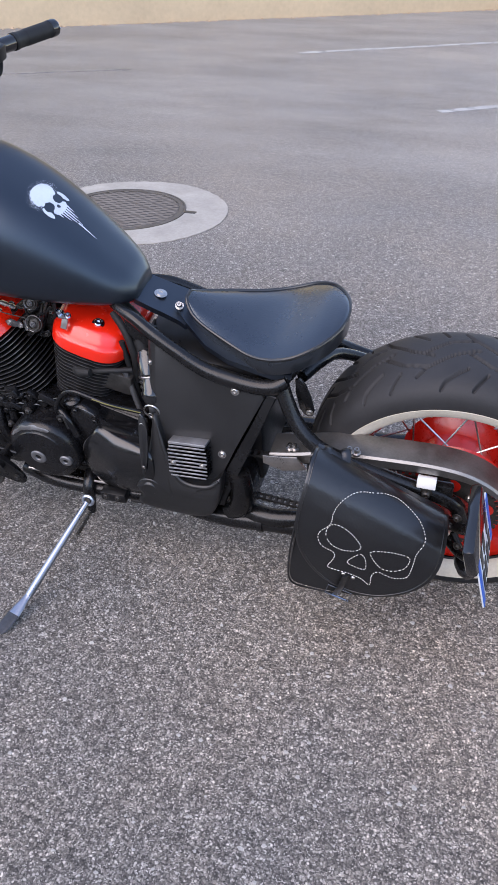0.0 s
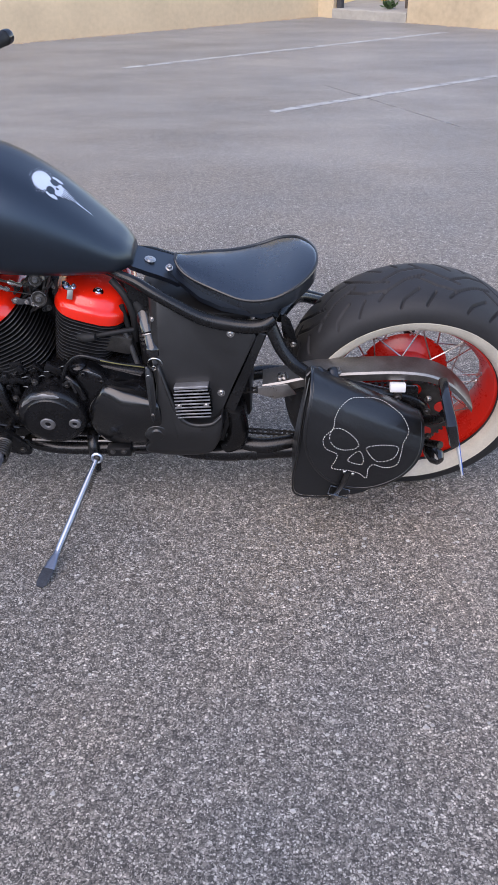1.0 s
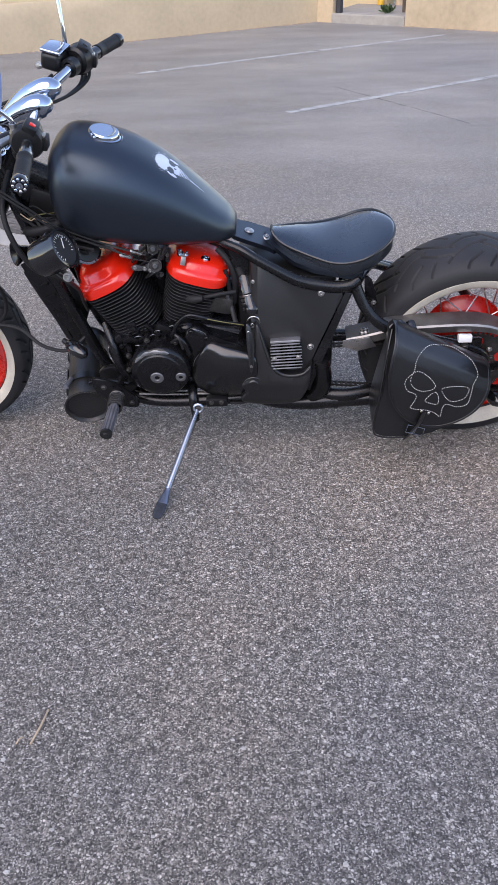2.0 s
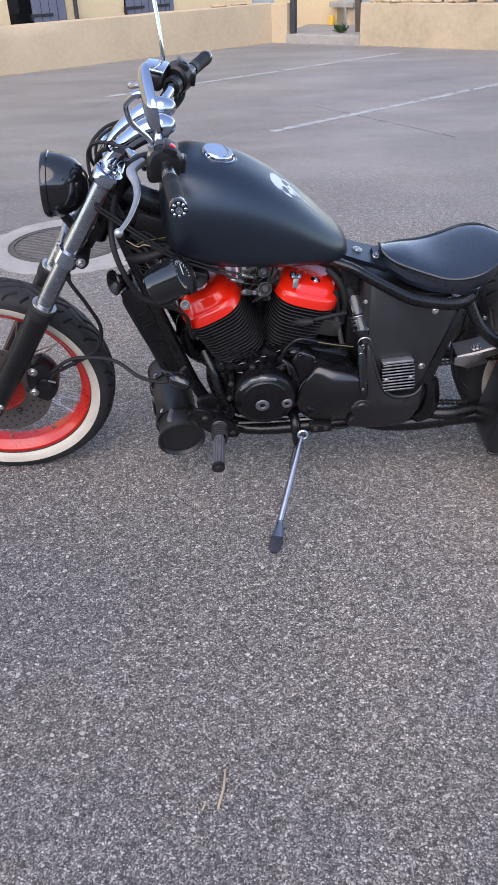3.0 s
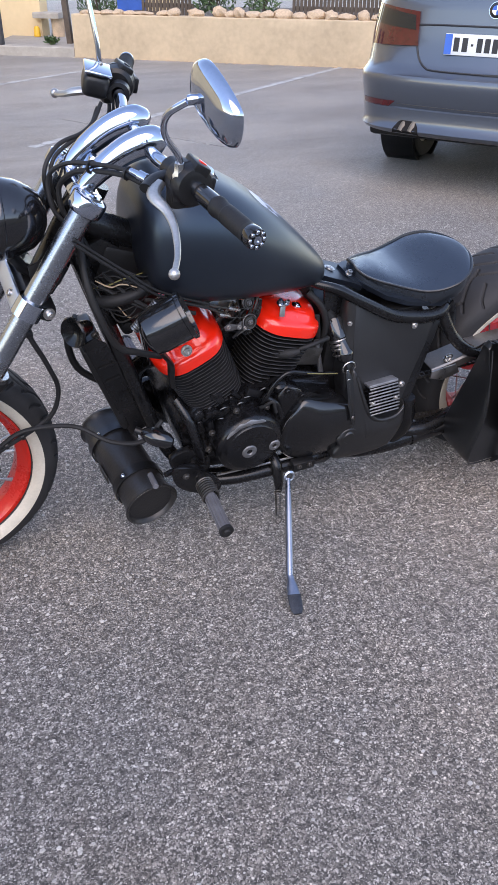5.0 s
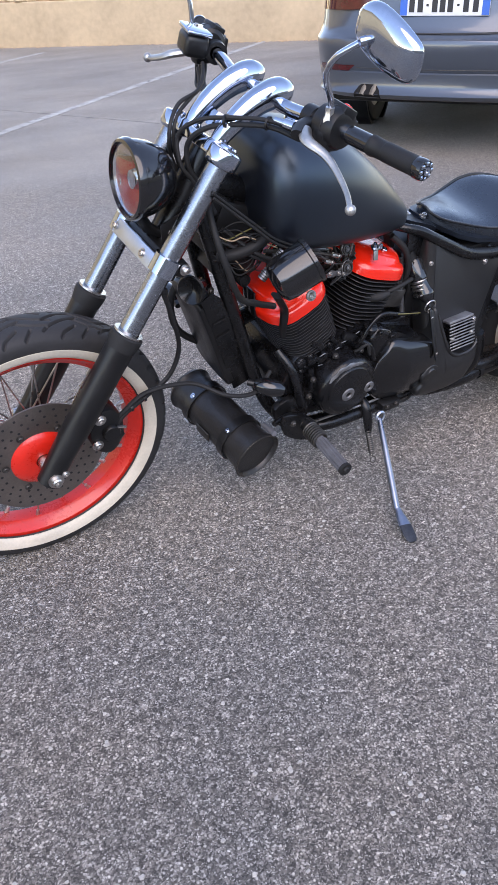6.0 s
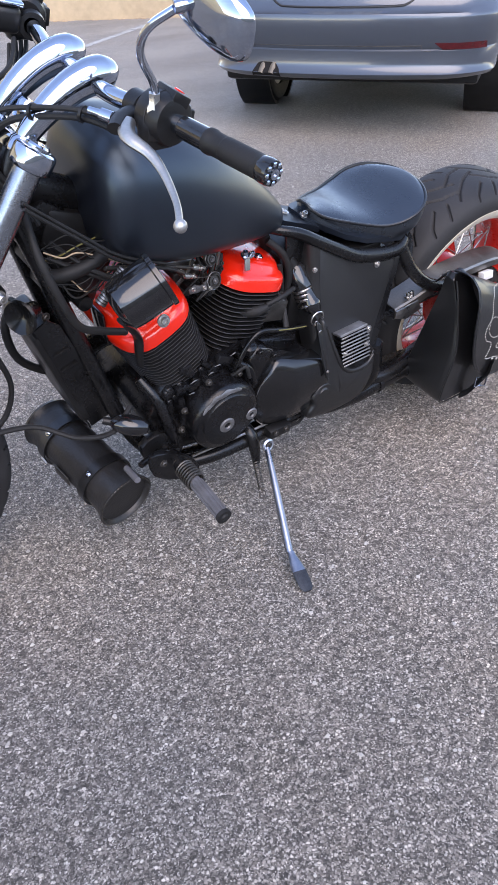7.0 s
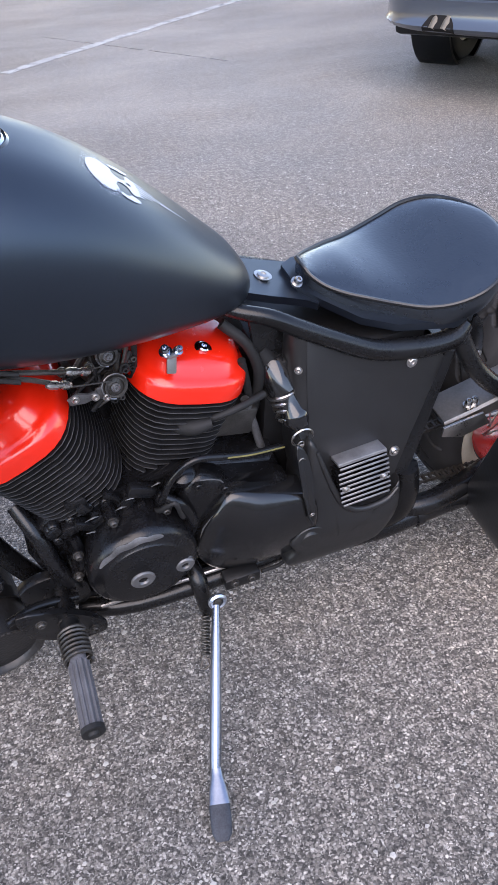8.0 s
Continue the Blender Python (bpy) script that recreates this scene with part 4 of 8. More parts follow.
def fuel_tank():
    bm = bmesh.new()
    rings(bm, [tank_ring(*row) for row in zip(*TANK_FINE)])
    t = part("fuel_tank", bm, SATIN, bike, "matte black teardrop fuel tank", 60)
    m = toward((-0.96, -0.002, 0.925), (0.24, 0.0, 1))
    cap = part("fuel_cap", lathe([(0.0, 0.016), (0.034, 0.016), (0.037, 0.013), (0.038, 0.006), (0.041, 0.004), (0.042, 0.0), (0.042, -0.008)], m, 36), CHROME, t, "round chrome fuel cap")
    part("cap_recess", lathe([(0.043, 0.005), (0.046, 0.003), (0.046, -0.012), (0.043, -0.012)], m, 36, closed=True), GLOSS, cap)
    part("cap_ridge", tube([m @ Vector((0.03 * math.cos(a), 0.018 * math.sin(a) - 0.006, 0.0165)) for a in np.linspace(3.4, 6.0, 14)], [0.0005, 0.0028, 0.0028, 0.0005], 8), ALLOY, cap)
    # pale splashed emblem, cut from film: a round blot with dark hollows, broken teeth and trailing streaks
    def film(u, v):
        wob = 0.16 * noise.noise(Vector((u * 420, v * 260, 3.0))) + 0.1 * noise.noise(Vector((u * 1100, v * 700, 8.0)))

        def oval(cu, cv, ru, rv):
            return ((u - cu) / ru) ** 2 + ((v - cv) / rv) ** 2 < 1 + wob
        for cu, cv, ru, rv in ((-0.0005, -0.0165, 0.0075, 0.0125), (0.0005, 0.0165, 0.0075, 0.0115), (0.0085, 0.001, 0.0028, 0.0042)):
            if oval(cu, cv, ru, rv):
                return False
        for cu, cv, ru, rv in ((-0.0195, 0.0, 0.017, 0.032), (0.0035, -0.03, 0.0105, 0.0055), (0.0035, 0.031, 0.0105, 0.005), (-0.002, 0.0, 0.012, 0.0075), (0.0115, 0.0, 0.0075, 0.021)):
            if oval(cu, cv, ru, rv):
                return True
        for cv, end in ((-0.016, 0.024), (-0.0095, 0.034), (-0.003, 0.046), (0.0035, 0.05), (0.01, 0.04), (0.0165, 0.03)):
            if 0.011 < u < end and abs(v - cv * (1 - 5 * (u - 0.011))) < 0.0024 * (1 - (u - 0.011) / (end - 0.011)) * (1 + 2 * wob) + 0.0003:
                return True
        if 0.044 < u < 0.075 and abs(v + 0.001 + 0.05 * (u - 0.044)) < 0.0019 * (1 - (u - 0.044) / 0.031) + 0.0002:
            return True
        # drops flung off the round side
        q = math.hypot((u + 0.0195) / 0.0165, v / 0.032)
        return u < -0.006 and 1.0 < q < 1.42 and noise.noise(Vector((u * 900, v * 520, 20.0))) > 0.22 + 0.75 * (q - 1.0)

    bm = bmesh.new()
    cell, grid = 0.0006, {}

    def node(i, j):
        if (i, j) not in grid:
            x, y = -0.803 + i * cell, -0.012 + j * cell * 1.3
            grid[i, j] = bm.verts.new((x, y, tank_surface(x, y) + 0.0009))
        return grid[i, j]
    for i in range(-75, 130):
        for j in range(-60, 60):
            if film((i + 0.5) * cell, (j + 0.5) * cell * 1.3):
                bm.faces.new((node(i, j), node(i + 1, j), node(i + 1, j + 1), node(i, j + 1)))
    part("tank_emblem", bm, DECAL, t, "pale blue-white splashed emblem")
    tongue = round_outline([(-0.668, -0.035), (-0.64, -0.045), (-0.6, -0.047), (-0.565, -0.05), (-0.545, -0.045), (-0.545, 0.045), (-0.565, 0.05), (-0.6, 0.047), (-0.64, 0.045), (-0.668, 0.035)], 2)
    bm = bmesh.new()

    def tz(x):
        return float(np.interp(x, [-0.67, -0.62, -0.58, -0.54], [0.688, 0.669, 0.656, 0.64]))
    rings(bm, [[Vector((x, y * 1.0, tz(x) - 0.3 * abs(y) ** 1.3 + h)) for x, y in tongue] for h in (-0.012, 0.0)])
    tp = part("tank_tongue", bm, SATIN, t, "black mounting tongue behind the tank")
    part("tongue_bolt", bolt((-0.617, -0.004, 0.668), (0.25, 0, 1), 0.009, 0.004), STEEL, tp)
    part("seat_bolt", bolt((-0.573, -0.02, 0.655), (0.2, -0.5, 1), 0.006, 0.012), STEEL, tp)


fuel_tank()

SEAT = [  # x, half width, rim height, crown
    (-0.559, 0.012, 0.672, 0.0), (-0.553, 0.024, 0.664, 0.003), (-0.538, 0.041, 0.655, 0.006), (-0.515, 0.057, 0.648, 0.008), (-0.484, 0.073, 0.642, 0.009), (-0.448, 0.089, 0.635, 0.008), (-0.407, 0.108, 0.631, 0.006),
    (-0.366, 0.12, 0.636, 0.005), (-0.325, 0.123, 0.649, 0.006), (-0.29, 0.108, 0.661, 0.007), (-0.265, 0.082, 0.667, 0.006), (-0.247, 0.048, 0.67, 0.004), (-0.24, 0.016, 0.671, 0.0)]


def seat():
    cols = [[p.x for p in bez([(r[i], 0, 0) for r in SEAT], 4)] for i in range(4)]
    bm = bmesh.new()
    loops = []
    for x, hw, z, dish in zip(*cols):
        lp = []
        for k in range(13):  # over the top
            v = -1 + 2 * k / 12
            lp.append(Vector((x, hw * v, z + dish * (1 - v * v) + 0.004 * (1 - v**6))))
        under = 0.034
        lp += [Vector((x, hw * 1.035, z - 0.012)), Vector((x, hw * 1.0, z - under)), Vector((x, hw * 0.5, z - under - 0.006)), Vector((x, -hw * 0.5, z - under - 0.006)), Vector((x, -hw * 1.0, z - under)), Vector((x, -hw * 1.035, z - 0.012))]
        loops.append(lp)
    rings(bm, loops)
    s = part("seat", bm, SEAT_VINYL, bike, "black leather solo saddle with piped edge", 50)
    rim = [(x, hw * 1.0, z + 0.001) for x, hw, z, _ in zip(*cols)]
    loop = rim + [(x, -y, z) for x, y, z in rim[::-1]]
    part("seat_piping", tube(loop + loop[:1], 0.0035, 8), LEATHER, s)
    # thin plate that the saddle sits on
    base = [(-0.575, 0.028), (-0.55, 0.052), (-0.5, 0.088), (-0.45, 0.106), (-0.36, 0.119), (-0.325, 0.111)]
    o = base + [(x, -y) for x, y in base[::-1]]
    bm = bmesh.new()

    def bz(x):
        return float(np.interp(x, [-0.58, -0.5, -0.42, -0.32], [0.645, 0.612, 0.592, 0.588]))
    rings(bm, [[Vector((x, y, bz(x) + h)) for x, y in o] for h in (0.0, 0.012)])
    part("seat_pan", bm, SATIN, s, "black pan under the saddle")
    for x, y in ((-0.37, -0.07), (-0.37, 0.07)):
        part("seat_spring", lathe([(0.022, 0), (0.022, 0.03)], Matrix.Translation((x, y, 0.59)), 14), RUBBER, s)


seat()


# --- frame ---
def frame_tubes():
    rail = [(-0.72, 0.04, 0.675), (-0.68, 0.072, 0.673), (-0.641, 0.088, 0.664), (-0.604, 0.1, 0.645), (-0.555, 0.11, 0.619), (-0.493, 0.118, 0.588), (-0.43, 0.12, 0.573), (-0.385, 0.12, 0.568), (-0.355, 0.117, 0.571), (-0.336, 0.106, 0.58)]
    for side in (-1, 1):
        part("seat_rail", tube([(x, side * y, z - (0.03 if side > 0 else 0.0)) for x, y, z in rail], [0.008, 0.011, 0.013, 0.0135, 0.0155, 0.0165, 0.0165, 0.0165], 16, 5), FRAME, bike, "black seat rail tube")
        part("rear_stay", tube([(-0.345, side * 0.108, 0.575), (-0.332, side * 0.12, 0.545), (-0.312, side * 0.135, 0.51), (-0.28, side * 0.15, 0.478), (-0.235, side * 0.158, 0.455), (-0.12, side * 0.16, 0.42), (0.0, side * 0.155, 0.38), (0.03, side * 0.15, 0.33)], 0.0155, 14, 5), FRAME, bike, "black rear stay tube")
        part("down_tube", tube([(-1.215, side * 0.028, 0.83), (-1.19, side * 0.05, 0.74), (-1.12, side * 0.07, 0.52), (-1.055, side * 0.085, 0.33), (-1.0, side * 0.1, 0.24), (-0.94, side * 0.115, 0.2), (-0.8, side * 0.12, 0.19), (-0.62, side * 0.115, 0.195)], 0.0165, 14, 5), FRAME, bike, "black cradle tube")
        part("swing_arm", tube([(x, side * y, z - (0.05 if side > 0 else 0.0)) for x, y, z in ((-0.5, 0.13, 0.236), (-0.38, 0.17, 0.24), (-0.3, 0.165, 0.245), (-0.2, 0.145, 0.252), (0.03, 0.142, 0.29))], 0.0205, 14, 4), FRAME, bike, "black swing arm tube")
    part("seat_cross_tube", tube([(-0.345, -0.11, 0.585), (-0.33, -0.06, 0.588), (-0.33, 0.06, 0.588), (-0.345, 0.11, 0.585)], 0.0165, 14, 4), FRAME, bike)
    part("rear_loop", tube([(-0.325, -0.02, 0.52), (-0.3, 0.04, 0.515), (-0.27, 0.1, 0.495), (-0.2, 0.14, 0.45), (-0.1, 0.15, 0.41)], 0.013, 12, 4), FRAME, bike)
    part("backbone", tube([(-1.2, 0, 0.86), (-1.05, 0, 0.79), (-0.85, 0, 0.71), (-0.66, 0, 0.68)], 0.03, 16, 4), FRAME, bike)
    part("head_gusset", slab([(-1.235, 0.8), (-1.16, 0.83), (-1.07, 0.77), (-1.1, 0.735), (-1.18, 0.715)], -0.035, 0.035, 0.008), FRAME, bike)
    g = part("stay_gusset", slab(round_outline([(-0.318, 0.585), (-0.298, 0.575), (-0.28, 0.51), (-0.292, 0.495), (-0.31, 0.515)], 2), -0.105, -0.099, 0.001), FRAME, bike, "worn black gusset plate")
    part("gusset_bolt", bolt((-0.289, -0.106, 0.508), (0, -1, 0), 0.005, 0.003), STEEL, g)
    part("front_cross_tube", tube([(-1.13, -0.1, 0.66), (-1.14, 0.1, 0.66)], 0.014, 12), FRAME, bike)
    part("frame_gusset", slab([(-0.672, 0.672), (-0.6, 0.645), (-0.6, 0.4), (-0.64, 0.4), (-0.652, 0.56)], -0.082, -0.076, 0.002), FRAME, bike)
    # sheet plate below the seat rail, its foot standing outwards
    def lean(z):
        return -0.129 + 0.27 * (z - 0.556)

    def sloped(bm):
        for v in bm.verts:
            v.co.y += lean(v.co.z)
        return bm

    o = [(-0.597, 0.643), (-0.575, 0.631), (-0.548, 0.619), (-0.52, 0.603), (-0.492, 0.587), (-0.457, 0.575), (-0.41, 0.567), (-0.379, 0.562), (-0.373, 0.546), (-0.401, 0.489), (-0.427, 0.433), (-0.456, 0.375), (-0.472, 0.3), (-0.578, 0.3), (-0.598, 0.45), (-0.598, 0.56)]
    p = part("side_panel", sloped(slab(o, 0.0, 0.014, 0.004)), PANEL, bike, "black sheet side panel below the seat")
    # its front edge is folded round towards the frame
    bm = bmesh.new()
    fold = [(0.004, 0.0005), (-0.006, 0.0015), (-0.0135, 0.006), (-0.0185, 0.015), (-0.021, 0.029), (-0.0215, 0.059), (-0.017, 0.059), (-0.0165, 0.029), (-0.014, 0.017), (-0.01, 0.01), (0.004, 0.005)]
    rings(bm, [[Vector((float(np.interp(z, [0.3, 0.45, 0.56, 0.643], [-0.578, -0.597, -0.597, -0.597])) + dx, lean(z) + dy, z)) for dx, dy in fold] for z in (0.3, 0.36, 0.45, 0.52, 0.58, 0.62, 0.638)])
    part("panel_fold", bm, PANEL, p)
    for x, z in ((-0.431, 0.556), (-0.456, 0.412)):
        part("panel_bolt", bolt((x, lean(z) - 0.001, z), (0, -1, 0.27), 0.0062, 0.005), STEEL, p)
    part("panel_screw", bolt((-0.608, lean(0.585) + 0.004, 0.585), (-0.5, -1, 0.3), 0.004, 0.004), STEEL, p)
    o = [(-0.372, 0.558), (-0.37, 0.54), (-0.397, 0.485), (-0.424, 0.425), (-0.452, 0.365), (-0.466, 0.28), (-0.452, 0.28), (-0.434, 0.34), (-0.405, 0.41), (-0.376, 0.485), (-0.348, 0.55)]
    part("panel_flange", sloped(slab(o, 0.006, 0.11, 0.004)), FRAME, bike)

    # lower cover: a pressed sheet that cradles the regulator and bows over the pivot
    def cover_face(x, z):
        return float(np.interp(z, [0.23, 0.26, 0.32, 0.39, 0.47], [-0.2, -0.21, -0.212, -0.19, -0.162]))

    o = round_outline([(-0.603, 0.476), (-0.594, 0.474), (-0.583, 0.44), (-0.569, 0.391), (-0.55, 0.36), (-0.52, 0.345), (-0.475, 0.349), (-0.452, 0.372), (-0.455, 0.325), (-0.468, 0.28), (-0.492, 0.246), (-0.54, 0.234), (-0.602, 0.237), (-0.642, 0.247), (-0.646, 0.268), (-0.634, 0.288), (-0.644, 0.312), (-0.632, 0.335), (-0.62, 0.37), (-0.61, 0.42)], 3)
    lc = part("lower_cover", shell(o, (-0.56, 0.29), ((1.0, -0.07), (1.0, -0.006), (0.985, 0.0), (0.95, 0.003), (0.85, 0.004), (0.7, 0.004), (0.5, 0.004), (0.3, 0.004), (0.1, 0.004)), cover_face), PANEL, bike, "black lower frame cover", 60)
    part("cover_lip", tube([(x, cover_face(x, z) - 0.003, z) for x, z in ((-0.592, 0.462), (-0.582, 0.43), (-0.566, 0.386), (-0.548, 0.356), (-0.52, 0.343), (-0.48, 0.346), (-0.458, 0.362))], [0.003, 0.005, 0.006, 0.006, 0.006, 0.004], 10, 5), PANEL, lc)
    part("pivot_cap", lathe([(0.0, 0.007), (0.015, 0.007), (0.019, 0.003), (0.019, -0.004)], toward((-0.612, -0.209, 0.313), (0, -1, 0)), 24), PANEL, lc)
    part("cap_groove", tube([(-0.612 + 0.026 * math.cos(t), -0.2105, 0.313 + 0.026 * math.sin(t)) for t in np.linspace(0.2, 2.9, 14)], 0.0022, 6), PANEL, lc)
    part("pivot_casting", slab(round_outline([(-0.47, 0.36), (-0.43, 0.36), (-0.405, 0.33), (-0.4, 0.26), (-0.41, 0.225), (-0.45, 0.205), (-0.5, 0.21), (-0.5, 0.25), (-0.47, 0.3)], 3), -0.16, -0.07, 0.014), FRAME, bike, "black cast pivot bracket")
    part("pivot_elbow", tube([(-0.425, -0.165, 0.36), (-0.42, -0.17, 0.31), (-0.425, -0.17, 0.265), (-0.45, -0.165, 0.235)], [0.022, 0.026, 0.027, 0.024], 16, 4), FRAME, bike)
    part("pivot_bolt", bolt((-0.46, -0.162, 0.262), (0, -1, 0), 0.009, 0.007), STEEL, bike)


frame_tubes()


def regulator():
    m = Matrix.Translation((-0.521, -0.178, 0.397)) @ pose(0, 0, 0, -17, -4, 0)
    r = part("voltage_regulator", block((0.086, 0.014, 0.074), m @ Matrix.Translation((0, 0.014, 0)), 0.003), PLASTIC, bike, "finned black voltage regulator")
    for k in range(9):
        z = -0.034 + k * 0.0085
        mm = m @ Matrix.Translation((0, -0.008, z))
        f = part("cooling_fin", block((0.084 if k % 8 else 0.078, 0.03, 0.002), mm, 0.0, seg=1), FRAME, r)
        # a strip paler than the black fin along its outer edge
        part("fin_edge", block((0.084 if k % 8 else 0.078, 0.0014, 0.0034), mm @ Matrix.Translation((0, -0.0154, 0)), 0.0004, seg=1), REGULATOR_ALLOY, f, "paler grey fin edge")
    part("fin_top", block((0.08, 0.03, 0.006), m @ Matrix.Translation((0, -0.008, 0.041)), 0.001), REGULATOR_ALLOY, r, "paler grey top face")
    for x in (-0.032, 0.032):
        part("regulator_screw", bolt(m @ Vector((x, -0.022, -0.004)), (0, -1, 0), 0.0045, 0.004), STEEL, r)


regulator()


# --- engine ---
def cylinder(name, base, d, k0, w0, w1, depth):
    """A finned cylinder: stacked fins along d, with a red domed cover on top."""
    base, d = Vector(base), Vector(d).normalized()
    f = Vector((0, 1, 0)).cross(d).normalized()
    if f.x > 0:
        f = -f
    core = bmesh.new()
    side = Vector((0, 1, 0))

    def loop(h, a, b, n=28, pw=0.55):
        out = []
        for i in range(n):
            t = 2 * math.pi * i / n
            c, s = math.cos(t), math.sin(t)
            out.append(base + d * h + f * (a * math.copysign(abs(c) ** pw, c)) + side * (b * math.copysign(abs(s) ** pw, s)))
        return out

    rings(core, [loop(-0.01, w0 * 0.72, depth * 0.72), loop(k0, w1 * 0.72, depth * 0.74)])
    body = part(name, core, ENGINE, bike, "black air-cooled cylinder with thin fins")
    count = 15
    for i in range(count):
        t = i / (count - 1)
        h = 0.006 + t * (k0 - 0.012)
        a, b = w0 + (w1 - w0) * t, depth * (0.92 + 0.08 * t)
        bm = bmesh.new()
        rings(bm, [loop(h - 0.0016, a - 0.002, b - 0.002), loop(h - 0.0008, a, b), loop(h + 0.0008, a, b), loop(h + 0.0016, a - 0.002, b - 0.002)])
        fin = part("cooling_fin", bm, FINS, body)
        # fin rims get a paler grey that paints in the light they catch
        fin.data.materials.append(FIN_EDGE)
        for face in fin.data.polygons:
            face.material_index = 1 if abs(face.normal.dot(d)) < 0.3 else 0
    return base, d, f, body


def head_cover(base, d, f, body, k0, w, depth, label, crown):
    """The red rocker cover: a soft box with a raised crown."""
    side = Vector((0, 1, 0))

    def loop(h, a, b, shift=0.0, n=36, pw=0.62):
        out = []
        for i in range(n):
            t = 2 * math.pi * i / n
            c, s = math.cos(t), math.sin(t)
            out.append(base + d * h + f * (shift + a * math.copysign(abs(c) ** pw, c)) + side * (b * math.copysign(abs(s) ** pw, s)))
        return out

    bm = bmesh.new()
    rings(bm, [loop(k0 - 0.004, w * 0.94, depth * 0.94), loop(k0, w, depth), loop(k0 + 0.016, w * 0.99, depth * 0.99), loop(k0 + 0.023, w * 0.97, depth * 0.97), loop(k0 + 0.027, w * 0.94, depth * 0.945),
               *[loop(k0 + h, w * a, depth * b) for h, a, b in crown]])
    return part("rocker_cover", bm, RED, body, label, 50)


def engine():
    lean_r, lean_f = Vector((0.3, 0, 1)), Vector((-0.5, 0, 1))
    b, d, f, body = cylinder("rear_cylinder", (-0.8, 0.0, 0.43), lean_r, 0.156, 0.07, 0.084, 0.126)
    cr = head_cover(b, d, f, body, 0.158, 0.09, 0.128, "red painted rear rocker cover", ((0.03, 0.9, 0.9), (0.033, 0.85, 0.845), (0.042, 0.81, 0.8), (0.047, 0.76, 0.74), (0.0505, 0.66, 0.62), (0.052, 0.4, 0.36), (0.0525, 0.12, 0.12)))
    up = d
    q = Vector((-0.731, -0.073, 0.626))
    part("cover_bolt", bolt(q, up + Vector((0, -0.25, 0)), 0.0085, 0.007), CHROME, cr)
    q = Vector((-0.784, -0.106, 0.648))
    bm = block((0.013, 0.004, 0.032), Matrix.Translation(q) @ pose(0, 0, 0, -25, 12, 0), 0.0015)
    block((0.02, 0.014, 0.004), Matrix.Translation(q + Vector((0.0, 0.0, 0.012))) @ pose(0, 0, 0, 0, 20, 25), 0.0015, bm)
    part("cover_clip", bm, ALLOY, cr, "bright metal cable clip")
    part("clip_nut", bolt(q + Vector((-0.006, 0.002, 0.014)), (-0.2, -0.3, 1), 0.006, 0.014), CHROME, cr)
    part("clip_screw", bolt(q + Vector((0.009, 0.002, 0.012)), (0.3, -0.4, 1), 0.0045, 0.01), CHROME, cr)
    b, d, f, body = cylinder("front_cylinder", (-0.923, 0.0, 0.434), lean_f, 0.15, 0.076, 0.082, 0.146)
    cf = head_cover(b, d, f, body, 0.152, 0.087, 0.149, "red painted front rocker cover", ((0.03, 0.88, 0.9), (0.034, 0.84, 0.845), (0.048, 0.79, 0.79), (0.056, 0.72, 0.7), (0.06, 0.55, 0.5), (0.061, 0.2, 0.2)))
    # gloss black patch laid over the cover's leading face
    insert = toward(b + d * 0.183 + f * 0.079 + Vector((0, -0.04, 0)), f + d * 0.35)
    part("black_face_patch", block((0.05, 0.07, 0.006), insert, 0.003), GLOSS, cf, "gloss black patch on the leading face")
    # block added to close the gap between the cylinders in black
    part("cylinder_gap_filler", block((0.06, 0.12, 0.2), Matrix.Translation((-0.868, 0.04, 0.51)), 0.02), ENGINE, bike)
    part("rear_engine_mount", block((0.08, 0.14, 0.13), Matrix.Translation((-0.672, 0.03, 0.44)), 0.015), ENGINE, bike)
    # crankcase
    o = [(-1.0, 0.42), (-0.96, 0.455), (-0.9, 0.46), (-0.86, 0.45), (-0.8, 0.47), (-0.74, 0.455), (-0.64, 0.44), (-0.62, 0.38), (-0.62, 0.27), (-0.7, 0.235), (-0.82, 0.225), (-0.94, 0.235), (-1.0, 0.28), (-1.02, 0.36)]
    case = part("crankcase", slab(o, -0.13, 0.14, 0.014), ENGINE, bike, "black cast crankcase")
    # round generator cover, with its raised rim and two bolts
    lay = toward((-0.868, -0.13, 0.343), (0, -1, 0))
    gprof = [(0.083, 0.0), (0.083, 0.05), (0.08, 0.06), (0.074, 0.0645), (0.067, 0.066), (0.063, 0.0705), (0.04, 0.073), (0.0, 0.0735)]
    gc = part("generator_cover", lathe(gprof, lay, 56), ENGINE, case, "round black generator cover")
    rnd = random.Random(12)
    bm = bmesh.new()
    gr, gh = [p[0] for p in gprof][::-1], [p[1] for p in gprof][::-1]

    def on_cover(r, a):
        return lay @ Vector((r * math.cos(a), r * math.sin(a), float(np.interp(r, gr, gh)) + 0.0006))
    rows = []
    for k in range(40):
        a = 1.15 + 1.45 * k / 39
        e = math.sin(math.pi * k / 39) ** 0.5
        r0, r1 = 0.0745 - (0.0055 + 0.002 * math.sin(k * 0.31) * math.sin(k * 0.17 + 1)) * e, 0.0765 + (0.002 + 0.0012 * math.sin(k * 0.6)) * e
        rows.append([bm.verts.new(on_cover(r0 + (r1 - r0) * j / 3, a)) for j in range(4)])
    for p, q in zip(rows, rows[1:]):
        for j in range(3):
            bm.faces.new((p[j], p[j + 1], q[j + 1], q[j]))
    part("worn_rim", bm, WORN_FIN, gc, "paint worn to bare metal along the rim")
